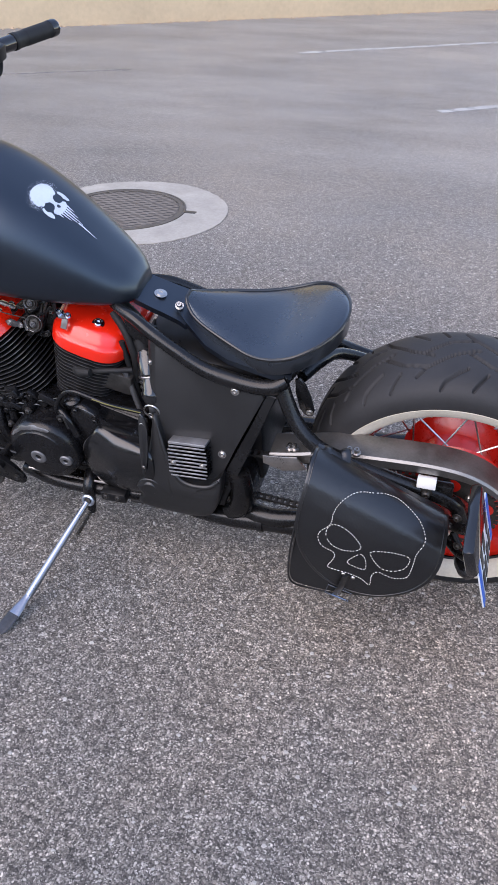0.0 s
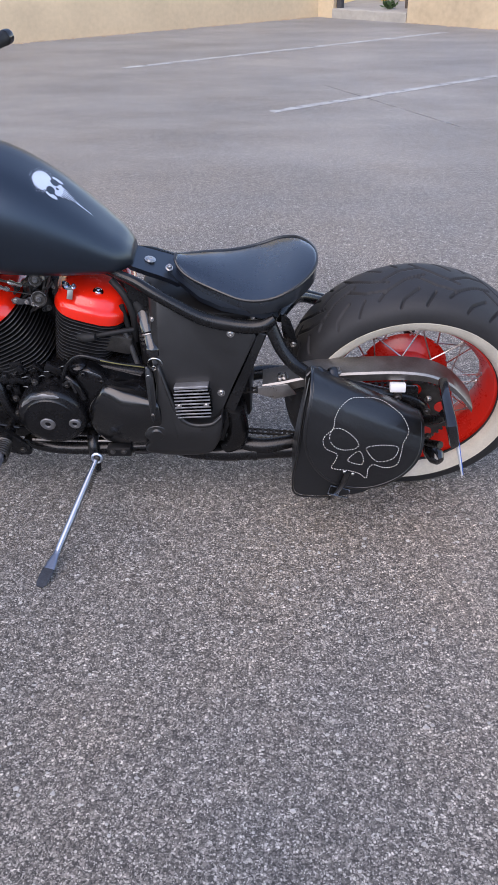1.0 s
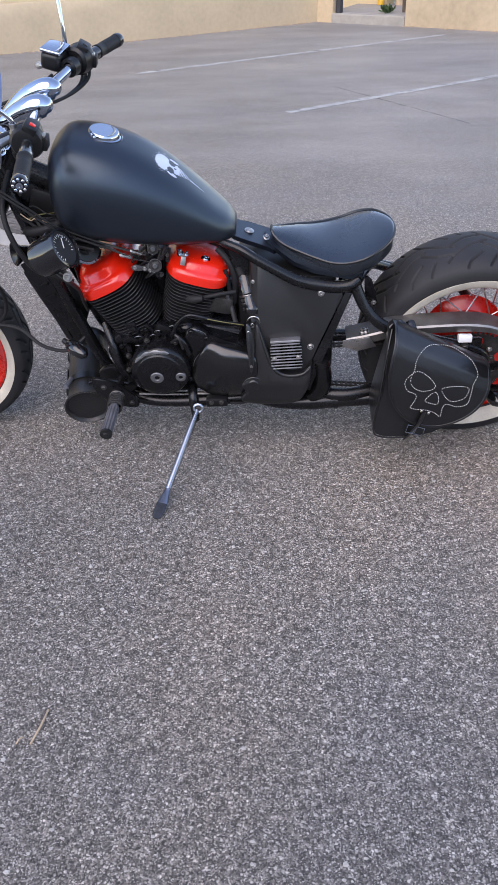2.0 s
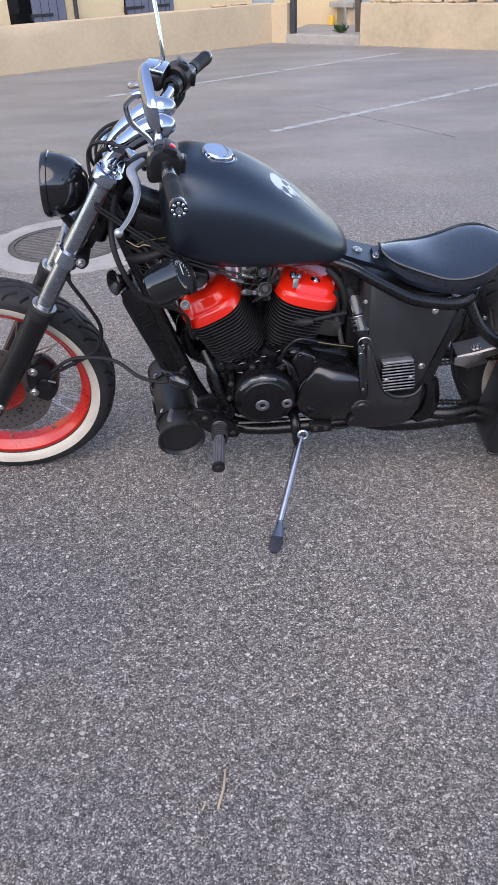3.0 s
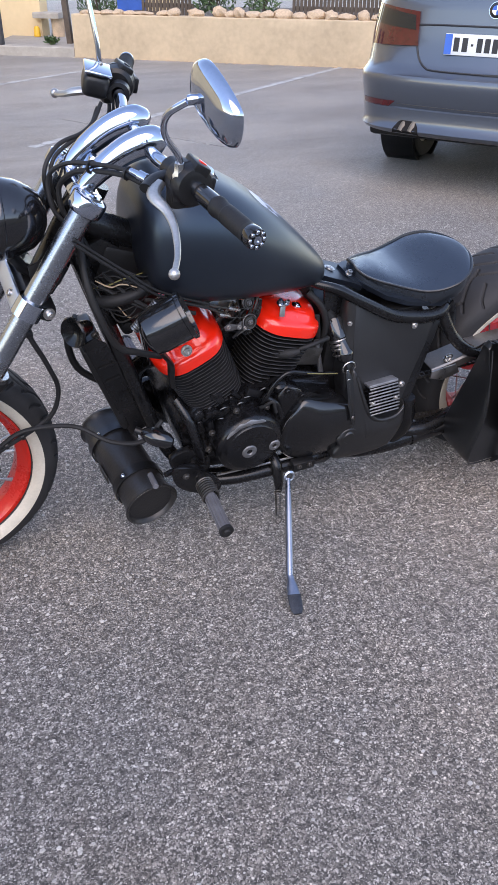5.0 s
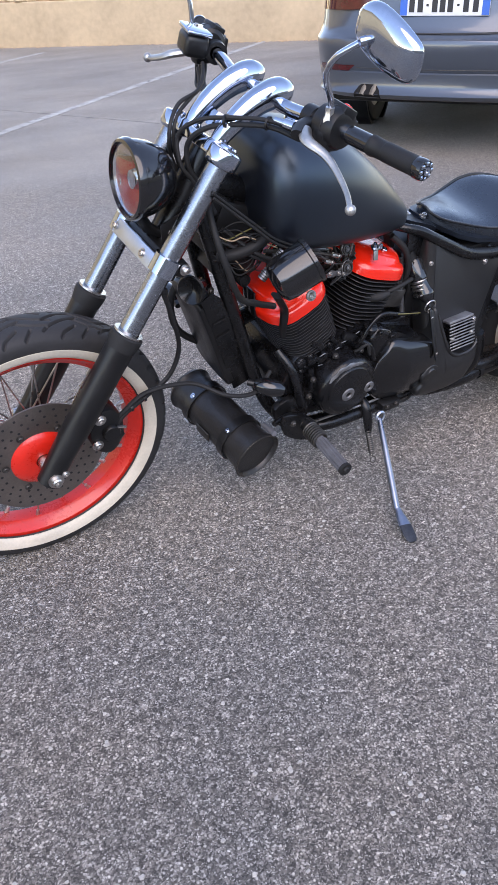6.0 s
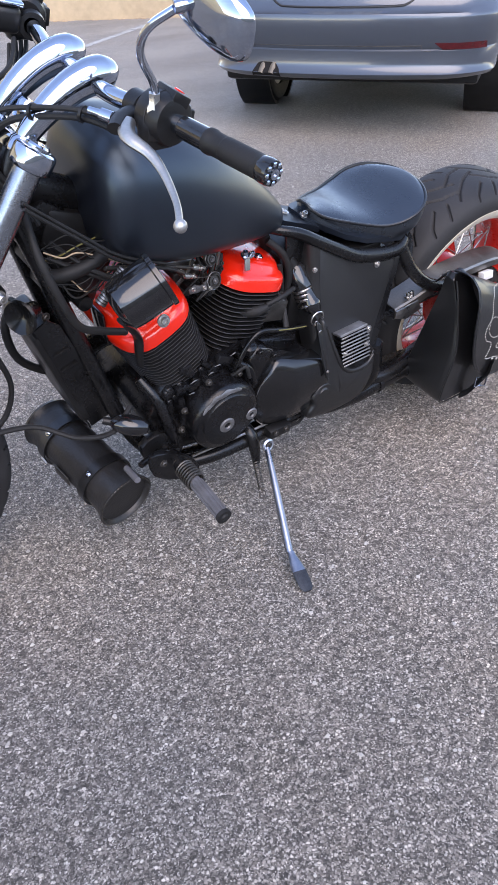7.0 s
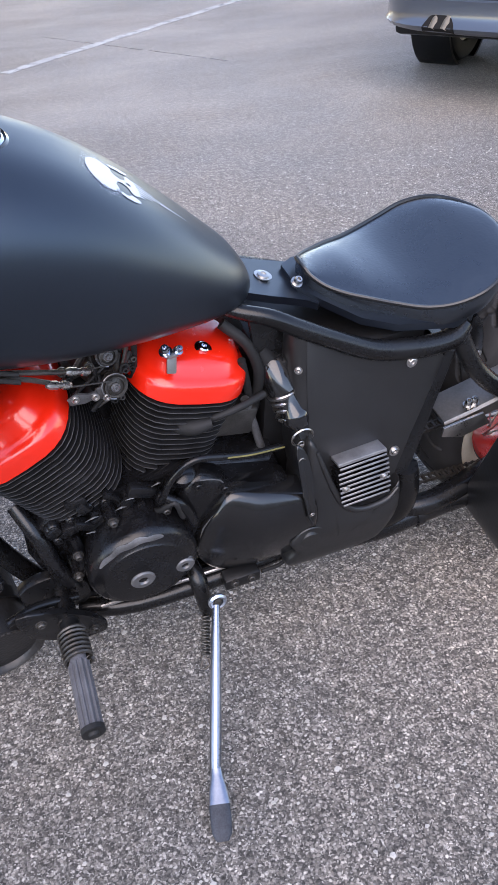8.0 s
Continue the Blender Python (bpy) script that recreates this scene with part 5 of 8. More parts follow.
    for p, k in (((-0.876, -0.2025, 0.336), 1.12), ((-0.811, -0.2, 0.336), 0.9)):
        part("cover_bolt", lathe([(x * k, h) for x, h in ((0.0165, -0.012), (0.0165, 0.002), (0.0145, 0.004), (0.0075, 0.0042), (0.0065, 0.0025), (0.0055, -0.002), (0.0, -0.002))], toward(p, (0, -1, 0)), 24), DULL_ALLOY, gc, "dull alloy inspection plug")
    for a in (0.5, 1.05, 1.9, 2.75, 3.3):
        part("rim_bolt", bolt((-0.868 + 0.094 * math.cos(a), -0.158, 0.343 + 0.092 * math.sin(a)), (0, -1, 0), 0.0055, 0.008), DARK_STEEL, gc)
        part("bolt_boss", lathe([(0.011, -0.03), (0.01, 0.0), (0.0, 0.0)], toward((-0.868 + 0.094 * math.cos(a), -0.158, 0.343 + 0.092 * math.sin(a)), (0, -1, 0)), 12), ENGINE, gc)
    # sprocket cover behind it
    o = [(-0.8, 0.44), (-0.785, 0.468), (-0.765, 0.472), (-0.735, 0.455), (-0.722, 0.432), (-0.65, 0.426), (-0.63, 0.41), (-0.622, 0.36), (-0.63, 0.3), (-0.66, 0.28), (-0.745, 0.262), (-0.79, 0.29), (-0.8, 0.36)]
    sc = part("sprocket_cover", slab(o, -0.164, -0.12, 0.014, seg=3), ENGINE, case, "black sprocket cover with a bowed end")
    # its rear half is bowed out along a soft ridge
    o2 = round_outline([(-0.728, 0.427), (-0.685, 0.419), (-0.635, 0.408), (-0.603, 0.395), (-0.598, 0.345), (-0.6, 0.29), (-0.64, 0.256), (-0.7, 0.243), (-0.755, 0.256), (-0.782, 0.3), (-0.783, 0.345), (-0.769, 0.378), (-0.749, 0.406)], 4)

    def bow_face(x, z):
        return -0.168 - float(np.interp(z, [0.24, 0.255, 0.28, 0.31, 0.335, 0.355, 0.372, 0.388, 0.402, 0.414, 0.424, 0.43], [0.008, 0.018, 0.03, 0.037, 0.04, 0.0395, 0.037, 0.032, 0.025, 0.016, 0.007, 0.0])) * min(1.0, max(0.0, (x + 0.79) / 0.1))
    part("cover_bow", shell(o2, (-0.685, 0.335), ((1.0, -0.04), (1.0, -0.004), (0.985, 0.0), (0.94, 0.002), (0.85, 0.003), (0.72, 0.003), (0.55, 0.003), (0.35, 0.003), (0.12, 0.003)), bow_face), COVER, sc, "", 70)
    for pts in ([(-0.79, -0.158, 0.448), (-0.772, -0.16, 0.466), (-0.742, -0.161, 0.456), (-0.728, -0.162, 0.437), (-0.69, -0.162, 0.426)], [(-0.735, -0.173, 0.417), (-0.752, -0.174, 0.4), (-0.77, -0.174, 0.375), (-0.778, -0.174, 0.35)]):
        part("worn_edge", tube(pts, [0.0004, 0.0014, 0.001, 0.0014, 0.0004], 6, 5), WORN_FIN, sc, "paint worn off along the edge")
    for x, z in ((-0.775, 0.462), (-0.79, 0.3), (-0.735, 0.44), (-0.64, 0.31)):
        part("case_bolt", bolt((x, -0.164, z), (0, -1, 0), 0.006, 0.006), ENGINE, sc)
    # bosses, webs and bolts of the case above the round cover
    rnd = random.Random(7)
    for i in range(16):
        x, z = -0.99 + 0.21 * rnd.random(), 0.385 + 0.075 * rnd.random()
        part("case_boss", lathe([(0.009, 0), (0.008, 0.008), (0.006, 0.01), (0.004, 0.01), (0.003, 0.012), (0, 0.012)], toward((x, -0.128, z), (0, -1, 0.1)), 12), ENGINE, case)
    for pts, r in (([(-0.83, -0.15, 0.45), (-0.8, -0.165, 0.43), (-0.785, -0.17, 0.39)], 0.008), ([(-0.98, -0.13, 0.3), (-0.95, -0.15, 0.34), (-0.955, -0.14, 0.4)], 0.009)):
        part("case_rib", tube(pts, r, 12, 5), ENGINE, case)
    rnd = random.Random(31)
    for i in range(14):
        x, z = -0.98 + 0.2 * rnd.random(), 0.41 + 0.06 * rnd.random()
        part("casting_web", block((0.012 + 0.03 * rnd.random(), 0.016, 0.008 + 0.012 * rnd.random()), Matrix.Translation((x, -0.132 - 0.01 * rnd.random(), z)) @ pose(0, 0, 0, 0, 90 * rnd.random() - 45, 0), 0.003), ENGINE, case)
    for i in range(9):
        x, z = -0.97 + 0.19 * rnd.random(), 0.4 + 0.065 * rnd.random()
        part("worn_edge", tube([(x, -0.145, z), (x + 0.012, -0.146, z + 0.008 * rnd.random()), (x + 0.012 + 0.016 * rnd.random(), -0.145, z - 0.006 + 0.012 * rnd.random())], [0.0003, 0.0016, 0.0004], 5, 3), WORN_FIN, case)
    part("water_pipe", tube([(-1.02, -0.09, 0.44), (-1.0, -0.13, 0.4), (-0.985, -0.15, 0.34), (-0.965, -0.14, 0.28)], 0.012, 14, 4), ENGINE, case)
    part("oil_filler", lathe([(0.018, 0), (0.018, 0.016), (0.012, 0.02), (0, 0.02)], toward((-0.79, -0.14, 0.46), (0, -0.3, 1)), 16), ENGINE, case)
    # exhaust headers at the far side and between the frame tubes
    part("front_header", tube([(-1.03, -0.02, 0.52), (-1.07, 0.02, 0.47), (-1.075, 0.06, 0.38), (-1.04, 0.1, 0.28), (-0.9, 0.14, 0.22), (-0.6, 0.16, 0.22)], 0.021, 14, 4), FRAME, bike, "black exhaust header")
    part("exhaust_pipe", tube([(-0.64, -0.13, 0.215), (-0.55, -0.16, 0.21), (-0.45, -0.17, 0.215), (-0.36, -0.17, 0.222), (-0.26, -0.17, 0.23), (-0.1, -0.165, 0.24)], [0.018, 0.021, 0.024, 0.022, 0.022, 0.022], 16, 4), FRAME, bike, "black pipe along the frame")
    part("pipe_clamp", lathe([(0.022, -0.006), (0.026, -0.006), (0.026, 0.006), (0.022, 0.006)], toward((-0.38, -0.17, 0.221), (1, 0, 0.08)), 16, closed=True), FRAME, bike)
    # carburettor and linkage between the cylinders
    bm = lathe([(0.018, -0.03), (0.022, -0.02), (0.022, 0.02), (0.018, 0.03)], toward((-0.878, -0.045, 0.625), (0.3, -1, 0.2)), 20)
    lathe([(0.018, -0.04), (0.02, 0.03)], toward((-0.87, -0.02, 0.6), (0, 0, 1)), 16, bm)
    block((0.06, 0.05, 0.05), Matrix.Translation((-0.885, -0.02, 0.6)), 0.008, bm)
    cb = part("carburettor", bm, DARK_STEEL, bike, "dirty metal carburettor between the cylinders")
    for nm, p, r in (("throttle_wheel", (-0.859, -0.104, 0.628), 0.0175), ("throttle_pulley", (-0.861, -0.092, 0.67), 0.0145)):
        w_ = part(nm, lathe([(0.0, 0.004), (r * 0.3, 0.004), (r * 0.34, 0.001), (r * 0.62, 0.0), (r * 0.66, 0.003), (r * 0.8, 0.003), (r * 0.84, -0.001), (r, -0.001), (r, -0.007), (0, -0.007)], toward(p, (0.1, -1, 0.35)), 24), DARK_STEEL, cb)
        part("wheel_pin", bolt(Vector(p) + Vector((0, -0.003, 0.001)), (0.1, -1, 0.35), 0.0042, 0.005), WORN_FIN, w_)
        part("wheel_rim", tube([toward(p, (0.1, -1, 0.35)) @ Vector((r * 0.97 * math.cos(t), r * 0.97 * math.sin(t), 0.0)) for t in np.linspace(0.4, 4.6, 22)], 0.0011, 5), WORN_FIN, w_)
    for o_, y_ in (([(-0.918, 0.618), (-0.921, 0.628), (-0.908, 0.636), (-0.895, 0.629), (-0.884, 0.631), (-0.882, 0.62), (-0.9, 0.616)], -0.106), ([(-0.888, 0.612), (-0.884, 0.63), (-0.868, 0.634), (-0.858, 0.622), (-0.872, 0.61)], -0.1)):
        part("linkage_arm", slab(o_, y_ - 0.003, y_, 0.0008), WORN_FIN, cb, "bare steel throttle linkage")
    for x, z in ((-0.911, 0.627), (-0.886, 0.623), (-0.872, 0.618)):
        part("linkage_pin", bolt((x, -0.109, z), (0, -1, 0.2), 0.0036, 0.005), STEEL, cb)
    rnd = random.Random(17)
    for i in range(9):
        a_ = Vector((-0.93 + 0.1 * rnd.random(), -0.06 - 0.03 * rnd.random(), 0.58 + 0.05 * rnd.random()))
        b_ = Vector((-0.91 + 0.1 * rnd.random(), -0.05 - 0.03 * rnd.random(), 0.65 + 0.03 * rnd.random()))
        part("wire", tube([a_, (a_ + b_) / 2 + Vector((0, -0.01, 0.03 * rnd.random() - 0.02)), b_], 0.002 + 0.0022 * rnd.random(), 6, 5), (RUBBER, DARK_STEEL, RUBBER)[i % 3], bike)
    for i in range(10):
        p_ = Vector((-0.93 + 0.11 * rnd.random(), -0.07 - 0.025 * rnd.random(), 0.58 + 0.08 * rnd.random()))
        part("carburettor_screw", bolt(p_, (0.3 * rnd.random() - 0.15, -1, 0.4), 0.0045, 0.012), (DARK_STEEL, PLASTIC)[i % 2], cb)
    for i in range(5):
        part("fuel_fitting", block((0.016 + 0.014 * rnd.random(), 0.02, 0.012 + 0.012 * rnd.random()), Matrix.Translation((-0.925 + 0.1 * rnd.random(), -0.06 - 0.02 * rnd.random(), 0.585 + 0.06 * rnd.random())) @ pose(0, 0, 0, 20, 60 * rnd.random(), 20), 0.003), PLASTIC, cb)
    for pts, r, m_ in (([(-1.1, -0.12, 0.735), (-0.989, -0.12, 0.706), (-0.93, -0.113, 0.683), (-0.9, -0.108, 0.671), (-0.865, -0.098, 0.66)], [0.0034, 0.0034, 0.0034, 0.0012, 0.001], DARK_STEEL), ([(-1.1, -0.115, 0.73), (-0.99, -0.128, 0.707), (-0.935, -0.12, 0.673), (-0.918, -0.12, 0.661), (-0.862, -0.106, 0.64)], [0.0034, 0.0034, 0.003, 0.0012, 0.001], DARK_STEEL),
                    ([(-1.17, -0.06, 0.77), (-1.1, -0.12, 0.72), (-1.0, -0.135, 0.695)], 0.0045, RUBBER), ([(-1.18, -0.07, 0.75), (-1.1, -0.11, 0.71), (-1.02, -0.125, 0.68)], 0.0045, RUBBER)):
        part("throttle_cable", tube(pts, r, 8, 5), m_, bike)
    for p in ((-0.9, -0.109, 0.671), (-0.926, -0.12, 0.667)):
        part("cable_ferrule", lathe([(0.0035, -0.018), (0.0055, -0.014), (0.0055, -0.004), (0.004, -0.003), (0.004, 0.002), (0.0055, 0.003), (0.0055, 0.008), (0.0035, 0.014)], toward(p, (1, 0.15, -0.45)), 8), STEEL, bike)
    # hoses and wires around the rear cylinder
    for pts, r, m_, lab in (
        ([(-0.83, -0.15, 0.43), (-0.825, -0.16, 0.453), (-0.808, -0.16, 0.488), (-0.778, -0.16, 0.512), (-0.731, -0.16, 0.501), (-0.697, -0.158, 0.489), (-0.635, -0.14, 0.464)], 0.0052, ENGINE, "black hose across the gearbox"),
        ([(-0.73, -0.165, 0.503), (-0.69, -0.162, 0.491), (-0.635, -0.146, 0.468)], 0.0013, WIRE_YELLOW, "thin yellowish wire"),
        ([(-0.775, -0.1, 0.52), (-0.74, -0.12, 0.54), (-0.7, -0.125, 0.552), (-0.655, -0.11, 0.55)], 0.0055, RUBBER, "black spark plug lead"),
        ([(-0.7, -0.06, 0.65), (-0.67, -0.08, 0.62), (-0.655, -0.09, 0.57), (-0.66, -0.085, 0.5)], 0.008, RUBBER, "black breather hose"),
        ([(-0.68, -0.1, 0.54), (-0.672, -0.102, 0.51), (-0.654, -0.11, 0.434)], 0.0065, WORN_FIN, "grey braided hose"),
        ([(-0.68, -0.085, 0.6), (-0.672, -0.09, 0.55), (-0.66, -0.09, 0.46)], 0.006, RUBBER, "black wire sleeve"),
        ([(-0.85, -0.13, 0.4), (-0.83, -0.155, 0.42), (-0.81, -0.165, 0.44), (-0.8, -0.17, 0.41)], 0.005, RUBBER, "black sensor wire"),
    ):
        part("hose", tube(pts, r, 10, 5), m_, bike, lab)
    part("plug_cap", tube([(-0.785, -0.105, 0.53), (-0.765, -0.125, 0.538), (-0.74, -0.13, 0.543)], [0.012, 0.012, 0.008], 12, 3), RUBBER, bike)
    part("rear_inlet", tube([(-0.73, -0.02, 0.66), (-0.69, -0.03, 0.645), (-0.665, -0.02, 0.6)], 0.013, 14, 3), RUBBER, bike)
    # box added to fill the gap behind the side panel with black
    part("seat_gap_filler", block((0.26, 0.2, 0.32), Matrix.Translation((-0.52, 0.0, 0.43)), 0.012), PLASTIC, bike, "black filler box added under the seat")
    part("coil_bracket", block((0.07, 0.04, 0.05), Matrix.Translation((-0.7, -0.09, 0.505)) @ pose(0, 0, 0, 0, 12, 0), 0.006), DARK_STEEL, bike)


engine()


def speedometer():
    face, tail = Vector((-1.05, -0.212, 0.749)), Vector((-1.129, -0.2, 0.705))
    d = (face - tail).normalized()
    m = toward(tail, d)
    L_ = (face - tail).length
    s = part("speedometer", lathe([(0.0, 0.0), (0.03, 0.002), (0.043, 0.012), (0.046, 0.03), (0.046, L_ - 0.006), (0.049, L_ - 0.004), (0.049, L_ + 0.004), (0.044, L_ + 0.005), (0.043, L_ - 0.004), (0.0, L_ - 0.004)], m, 36), GLOSS, bike, "gloss black side-mounted speedometer")
    part("bezel", lathe([(0.0445, 0.002), (0.0485, 0.002), (0.0485, 0.004), (0.0455, 0.005)], toward(face, d), 36, closed=True), GLOSS, s)
    fm = toward(face, d)
    bm = bmesh.new()
    for k in range(21):
        a = radians(-40 + k * 13)
        tube([fm @ Vector((0.034 * math.cos(a), 0.034 * math.sin(a), -0.003)), fm @ Vector(((0.027 if k % 2 == 0 else 0.031) * math.cos(a), (0.027 if k % 2 == 0 else 0.031) * math.sin(a), -0.003))], 0.0009, 4, bm=bm)
    part("dial_marks", bm, WHITE_PLASTIC, s, "white scale marks")
    part("needle", tube([fm @ Vector((0, 0, -0.002)), fm @ Vector((0.016, 0.02, -0.002))], 0.0012, 6), WHITE_PLASTIC, s)
    part("dial", lathe([(0.0, -0.0035), (0.043, -0.0035), (0.043, -0.006), (0, -0.006)], fm, 30), INK, s)
    # bracket with its bright bolt, clamped to the front cover
    part("speedometer_bracket", tube([(-1.1, -0.175, 0.66), (-1.075, -0.165, 0.625), (-1.056, -0.15, 0.59), (-1.052, -0.145, 0.55), (-1.047, -0.14, 0.52)], [0.014, 0.013, 0.011, 0.01, 0.009], 10, 4, flat=0.45), PLASTIC, s)
    part("bracket_bolt", bolt((-1.053, -0.228, 0.678), (0, -1, 0.3), 0.008, 0.01), ALLOY, s)
    # horn with a chrome ring beside it
    h = part("horn", lathe([(0.0, -0.03), (0.03, -0.03), (0.036, -0.022), (0.038, 0.0), (0.034, 0.008), (0.0, 0.01)], toward((-1.03, -0.1, 0.68), (0.5, -0.6, 0.5)), 28), PLASTIC, bike, "black horn with chrome ring")
    part("horn_ring", lathe([(0.034, 0.006), (0.041, 0.002), (0.041, -0.008), (0.036, -0.01)], toward((-1.03, -0.1, 0.68), (0.5, -0.6, 0.5)), 28, closed=True), CHROME, h)
    a, b = Vector((-1.142, -0.176, 0.709)), Vector((-1.094, -0.176, 0.762))
    along = (b - a).normalized()
    clip = part("ribbed_clip", tube([a, a.lerp(b, 0.5), b], 0.0085, 12), PLASTIC, s, "bright ribbed clip behind the speedometer")
    for k in range(14):
        part("clip_rib", lathe([(0.008, -0.0017), (0.0098, -0.0014), (0.0098, 0.0014), (0.008, 0.0017)], toward(a.lerp(b, (k + 0.5) / 14), along), 12, closed=True), WORN_FIN, clip)


speedometer()


def front_gear():
    # radiator with its cheek, leaning along the down tubes
    d = Vector((-0.36, 0, 1)).normalized()
    m = upright((-1.15, 0.0, 0.49), d)
    r = part("radiator", block((0.032, 0.13, 0.24), m, 0.008), PANEL, bike, "slim black radiator")
    for k in range(22):
        z = -0.12 + k * 0.0112
        part("radiator_fin", block((0.006, 0.11, 0.003), m @ Matrix.Translation((-0.018, 0, z * 0.9)), 0.0), PANEL, r)
    part("radiator_cheek", slab([(-0.03, -0.15), (0.035, -0.15), (0.04, -0.02), (0.03, 0.13), (0.01, 0.155), (-0.03, 0.15)], -0.004, 0.0, 0.001, m=m @ Matrix.Translation((0.0, -0.07, 0)) @ Matrix.Diagonal((0.75, 1, 0.95, 1))), FRAME, r, "black radiator cheek plate")
    o = round_outline([(-0.066, -0.13), (0.066, -0.13), (0.072, -0.05), (0.072, 0.09), (0.055, 0.125), (-0.055, 0.125), (-0.072, 0.09), (-0.072, -0.05)], 3)
    bm = bmesh.new()
    rings(bm, [[m @ Vector((x, a * k, b * k)) for a, b in o] for x, k in ((-0.016, 1.0), (-0.026, 1.0), (-0.031, 0.97), (-0.033, 0.92), (-0.033, 0.3))])
    part("radiator_shroud", bm, PLASTIC, r, "smooth black plastic shroud")
    for z in (0.07, 0.03):
        part("cheek_rib", block((0.035, 0.006, 0.008), m @ Matrix.Translation((0.0, -0.077, z)), 0.002), FRAME, r)
    part("radiator_hose", tube([(-1.2, 0.06, 0.6), (-1.222, 0.065, 0.54), (-1.205, 0.065, 0.46), (-1.15, 0.06, 0.41), (-1.1, 0.06, 0.39)], 0.0085, 12, 4), RUBBER, r)
    # small turn lamps
    for p, dd in (((-1.096, -0.168, 0.414), (0.75, -0.6, -0.12)), ((-1.15, 0.2, 0.46), (0.1, 1, 0.1))):
        s = part("turn_signal", lathe([(0.0, 0.045), (0.01, 0.042), (0.018, 0.03), (0.021, 0.01), (0.021, 0.0), (0.016, -0.02), (0.008, -0.03), (0, -0.03)], toward(p, dd), 20), GLOSS, bike, "small black bullet turn signal")
        part("signal_stalk", tube([Vector(p) - 0.02 * Vector(dd).normalized(), Vector(p) - 0.045 * Vector(dd).normalized()], 0.008, 10), PLASTIC, s)
    h = part("fork_horn", lathe([(0.0, 0.016), (0.012, 0.018), (0.03, 0.03), (0.033, 0.026), (0.02, 0.008), (0.014, -0.02), (0, -0.03)], toward((-1.212, -0.04, 0.635), (-0.75, -0.5, 0.15)), 24), FRAME, bike, "black horn behind the fork")
    part("horn_nut", bolt((-1.19, -0.06, 0.63), (0.2, -1, 0.1), 0.006, 0.006), DARK_STEEL, h)
    part("frame_hose", tube([(-1.2, -0.03, 0.86), (-1.214, -0.1, 0.805), (-1.202, -0.135, 0.737), (-1.166, -0.14, 0.653), (-1.121, -0.14, 0.626), (-1.071, -0.13, 0.6)], 0.007, 12, 6), RUBBER, bike, "thick black hose beside the down tube")
    for k in range(2):
        part("throttle_cable", tube([(x, y - 0.004 * k, z - 0.008 * k) for x, y, z in [(-1.236, -0.135, 0.89), (-1.224, -0.135, 0.879), (-1.142, -0.135, 0.81), (-1.078, -0.135, 0.759), (-0.97, -0.135, 0.711)]], 0.003, 8, 6), RUBBER, bike)
    # wiring below the tank's nose
    rnd = random.Random(3)
    for i in range(16):
        a = Vector((-1.2 + 0.03 * rnd.random(), -0.05 - 0.03 * rnd.random(), 0.79 - 0.08 * rnd.random()))
        b = Vector((-1.08 + 0.05 * rnd.random(), -0.06 - 0.04 * rnd.random(), 0.71 + 0.06 * rnd.random()))
        mid = (a + b) / 2 + Vector((0.05 * rnd.random() - 0.02, -0.03 * rnd.random(), -0.09 + 0.12 * rnd.random()))
        q = a.lerp(mid, 0.5) + Vector((0, 0, 0.04 * rnd.random() - 0.02))
        part("wire", tube([a, q, mid, b], 0.001 + 0.0009 * rnd.random(), 6, 6), ROCK if i in (3, 11) else WIRE_YELLOW if i == 8 else RUBBER, bike)
    part("top_hose", tube([(-1.18, -0.07, 0.715), (-1.165, -0.088, 0.722), (-1.135, -0.098, 0.731), (-1.103, -0.1, 0.742), (-1.07, -0.08, 0.75)], 0.0125, 14, 4), RUBBER, bike, "fat black hose above the radiator")
    # filler box added to keep the gap below the tank dark
    part("nose_gap_filler", block((0.15, 0.12, 0.12), Matrix.Translation((-1.105, 0.02, 0.735)) @ pose(0, 0, 0, 0, 20, 0), 0.012), PLASTIC, bike, "black filler box added below the tank's nose")
    part("coil_cover", block((0.09, 0.1, 0.06), Matrix.Translation((-1.12, 0.0, 0.66)) @ pose(0, 0, 0, 0, 20, 0), 0.01), PLASTIC, bike)
    # forward foot pegs with their brackets
    for side in (-1, 1):
        pg = part("foot_peg", tube([(-0.994, side * 0.25, 0.284), (-1.0, side * 0.374, 0.286)], 0.0125, 18), GREY_RUBBER, bike, "ribbed rubber foot peg")
        for k in range(10):
            a = 2 * math.pi * k / 10
            u = Vector((math.cos(a), 0, math.sin(a))) * 0.0125
            part("peg_rib", tube([Vector((-0.995, side * 0.27, 0.284)) + u, Vector((-1.0, side * 0.368, 0.286)) + u], 0.003, 6), GREY_RUBBER, pg)
        part("peg_end", lathe([(0.0, 0.004), (0.006, 0.004), (0.008, 0.0), (0.0165, 0.0), (0.0165, -0.008), (0, -0.008)], toward((-1.0, side * 0.376, 0.286), (0, side, 0)), 18), RUBBER, pg)
        bk = part("peg_bracket", slab(round_outline([(-1.05, 0.31), (-1.0, 0.33), (-0.955, 0.3), (-0.95, 0.25), (-0.985, 0.235), (-1.03, 0.25)], 3), side * 0.15, side * 0.13, 0.005) if side > 0 else slab(round_outline([(-1.05, 0.31), (-1.0, 0.33), (-0.955, 0.3), (-0.95, 0.25), (-0.985, 0.235), (-1.03, 0.25)], 3), -0.15, -0.13, 0.005), FRAME, bike)
        part("peg_arm", tube([(-0.992, side * 0.14, 0.28), (-0.993, side * 0.25, 0.283)], 0.015, 12), FRAME, bk)
        coil = []
        for k in range(7 * 12 + 1):
            t = 2 * math.pi * k / 12
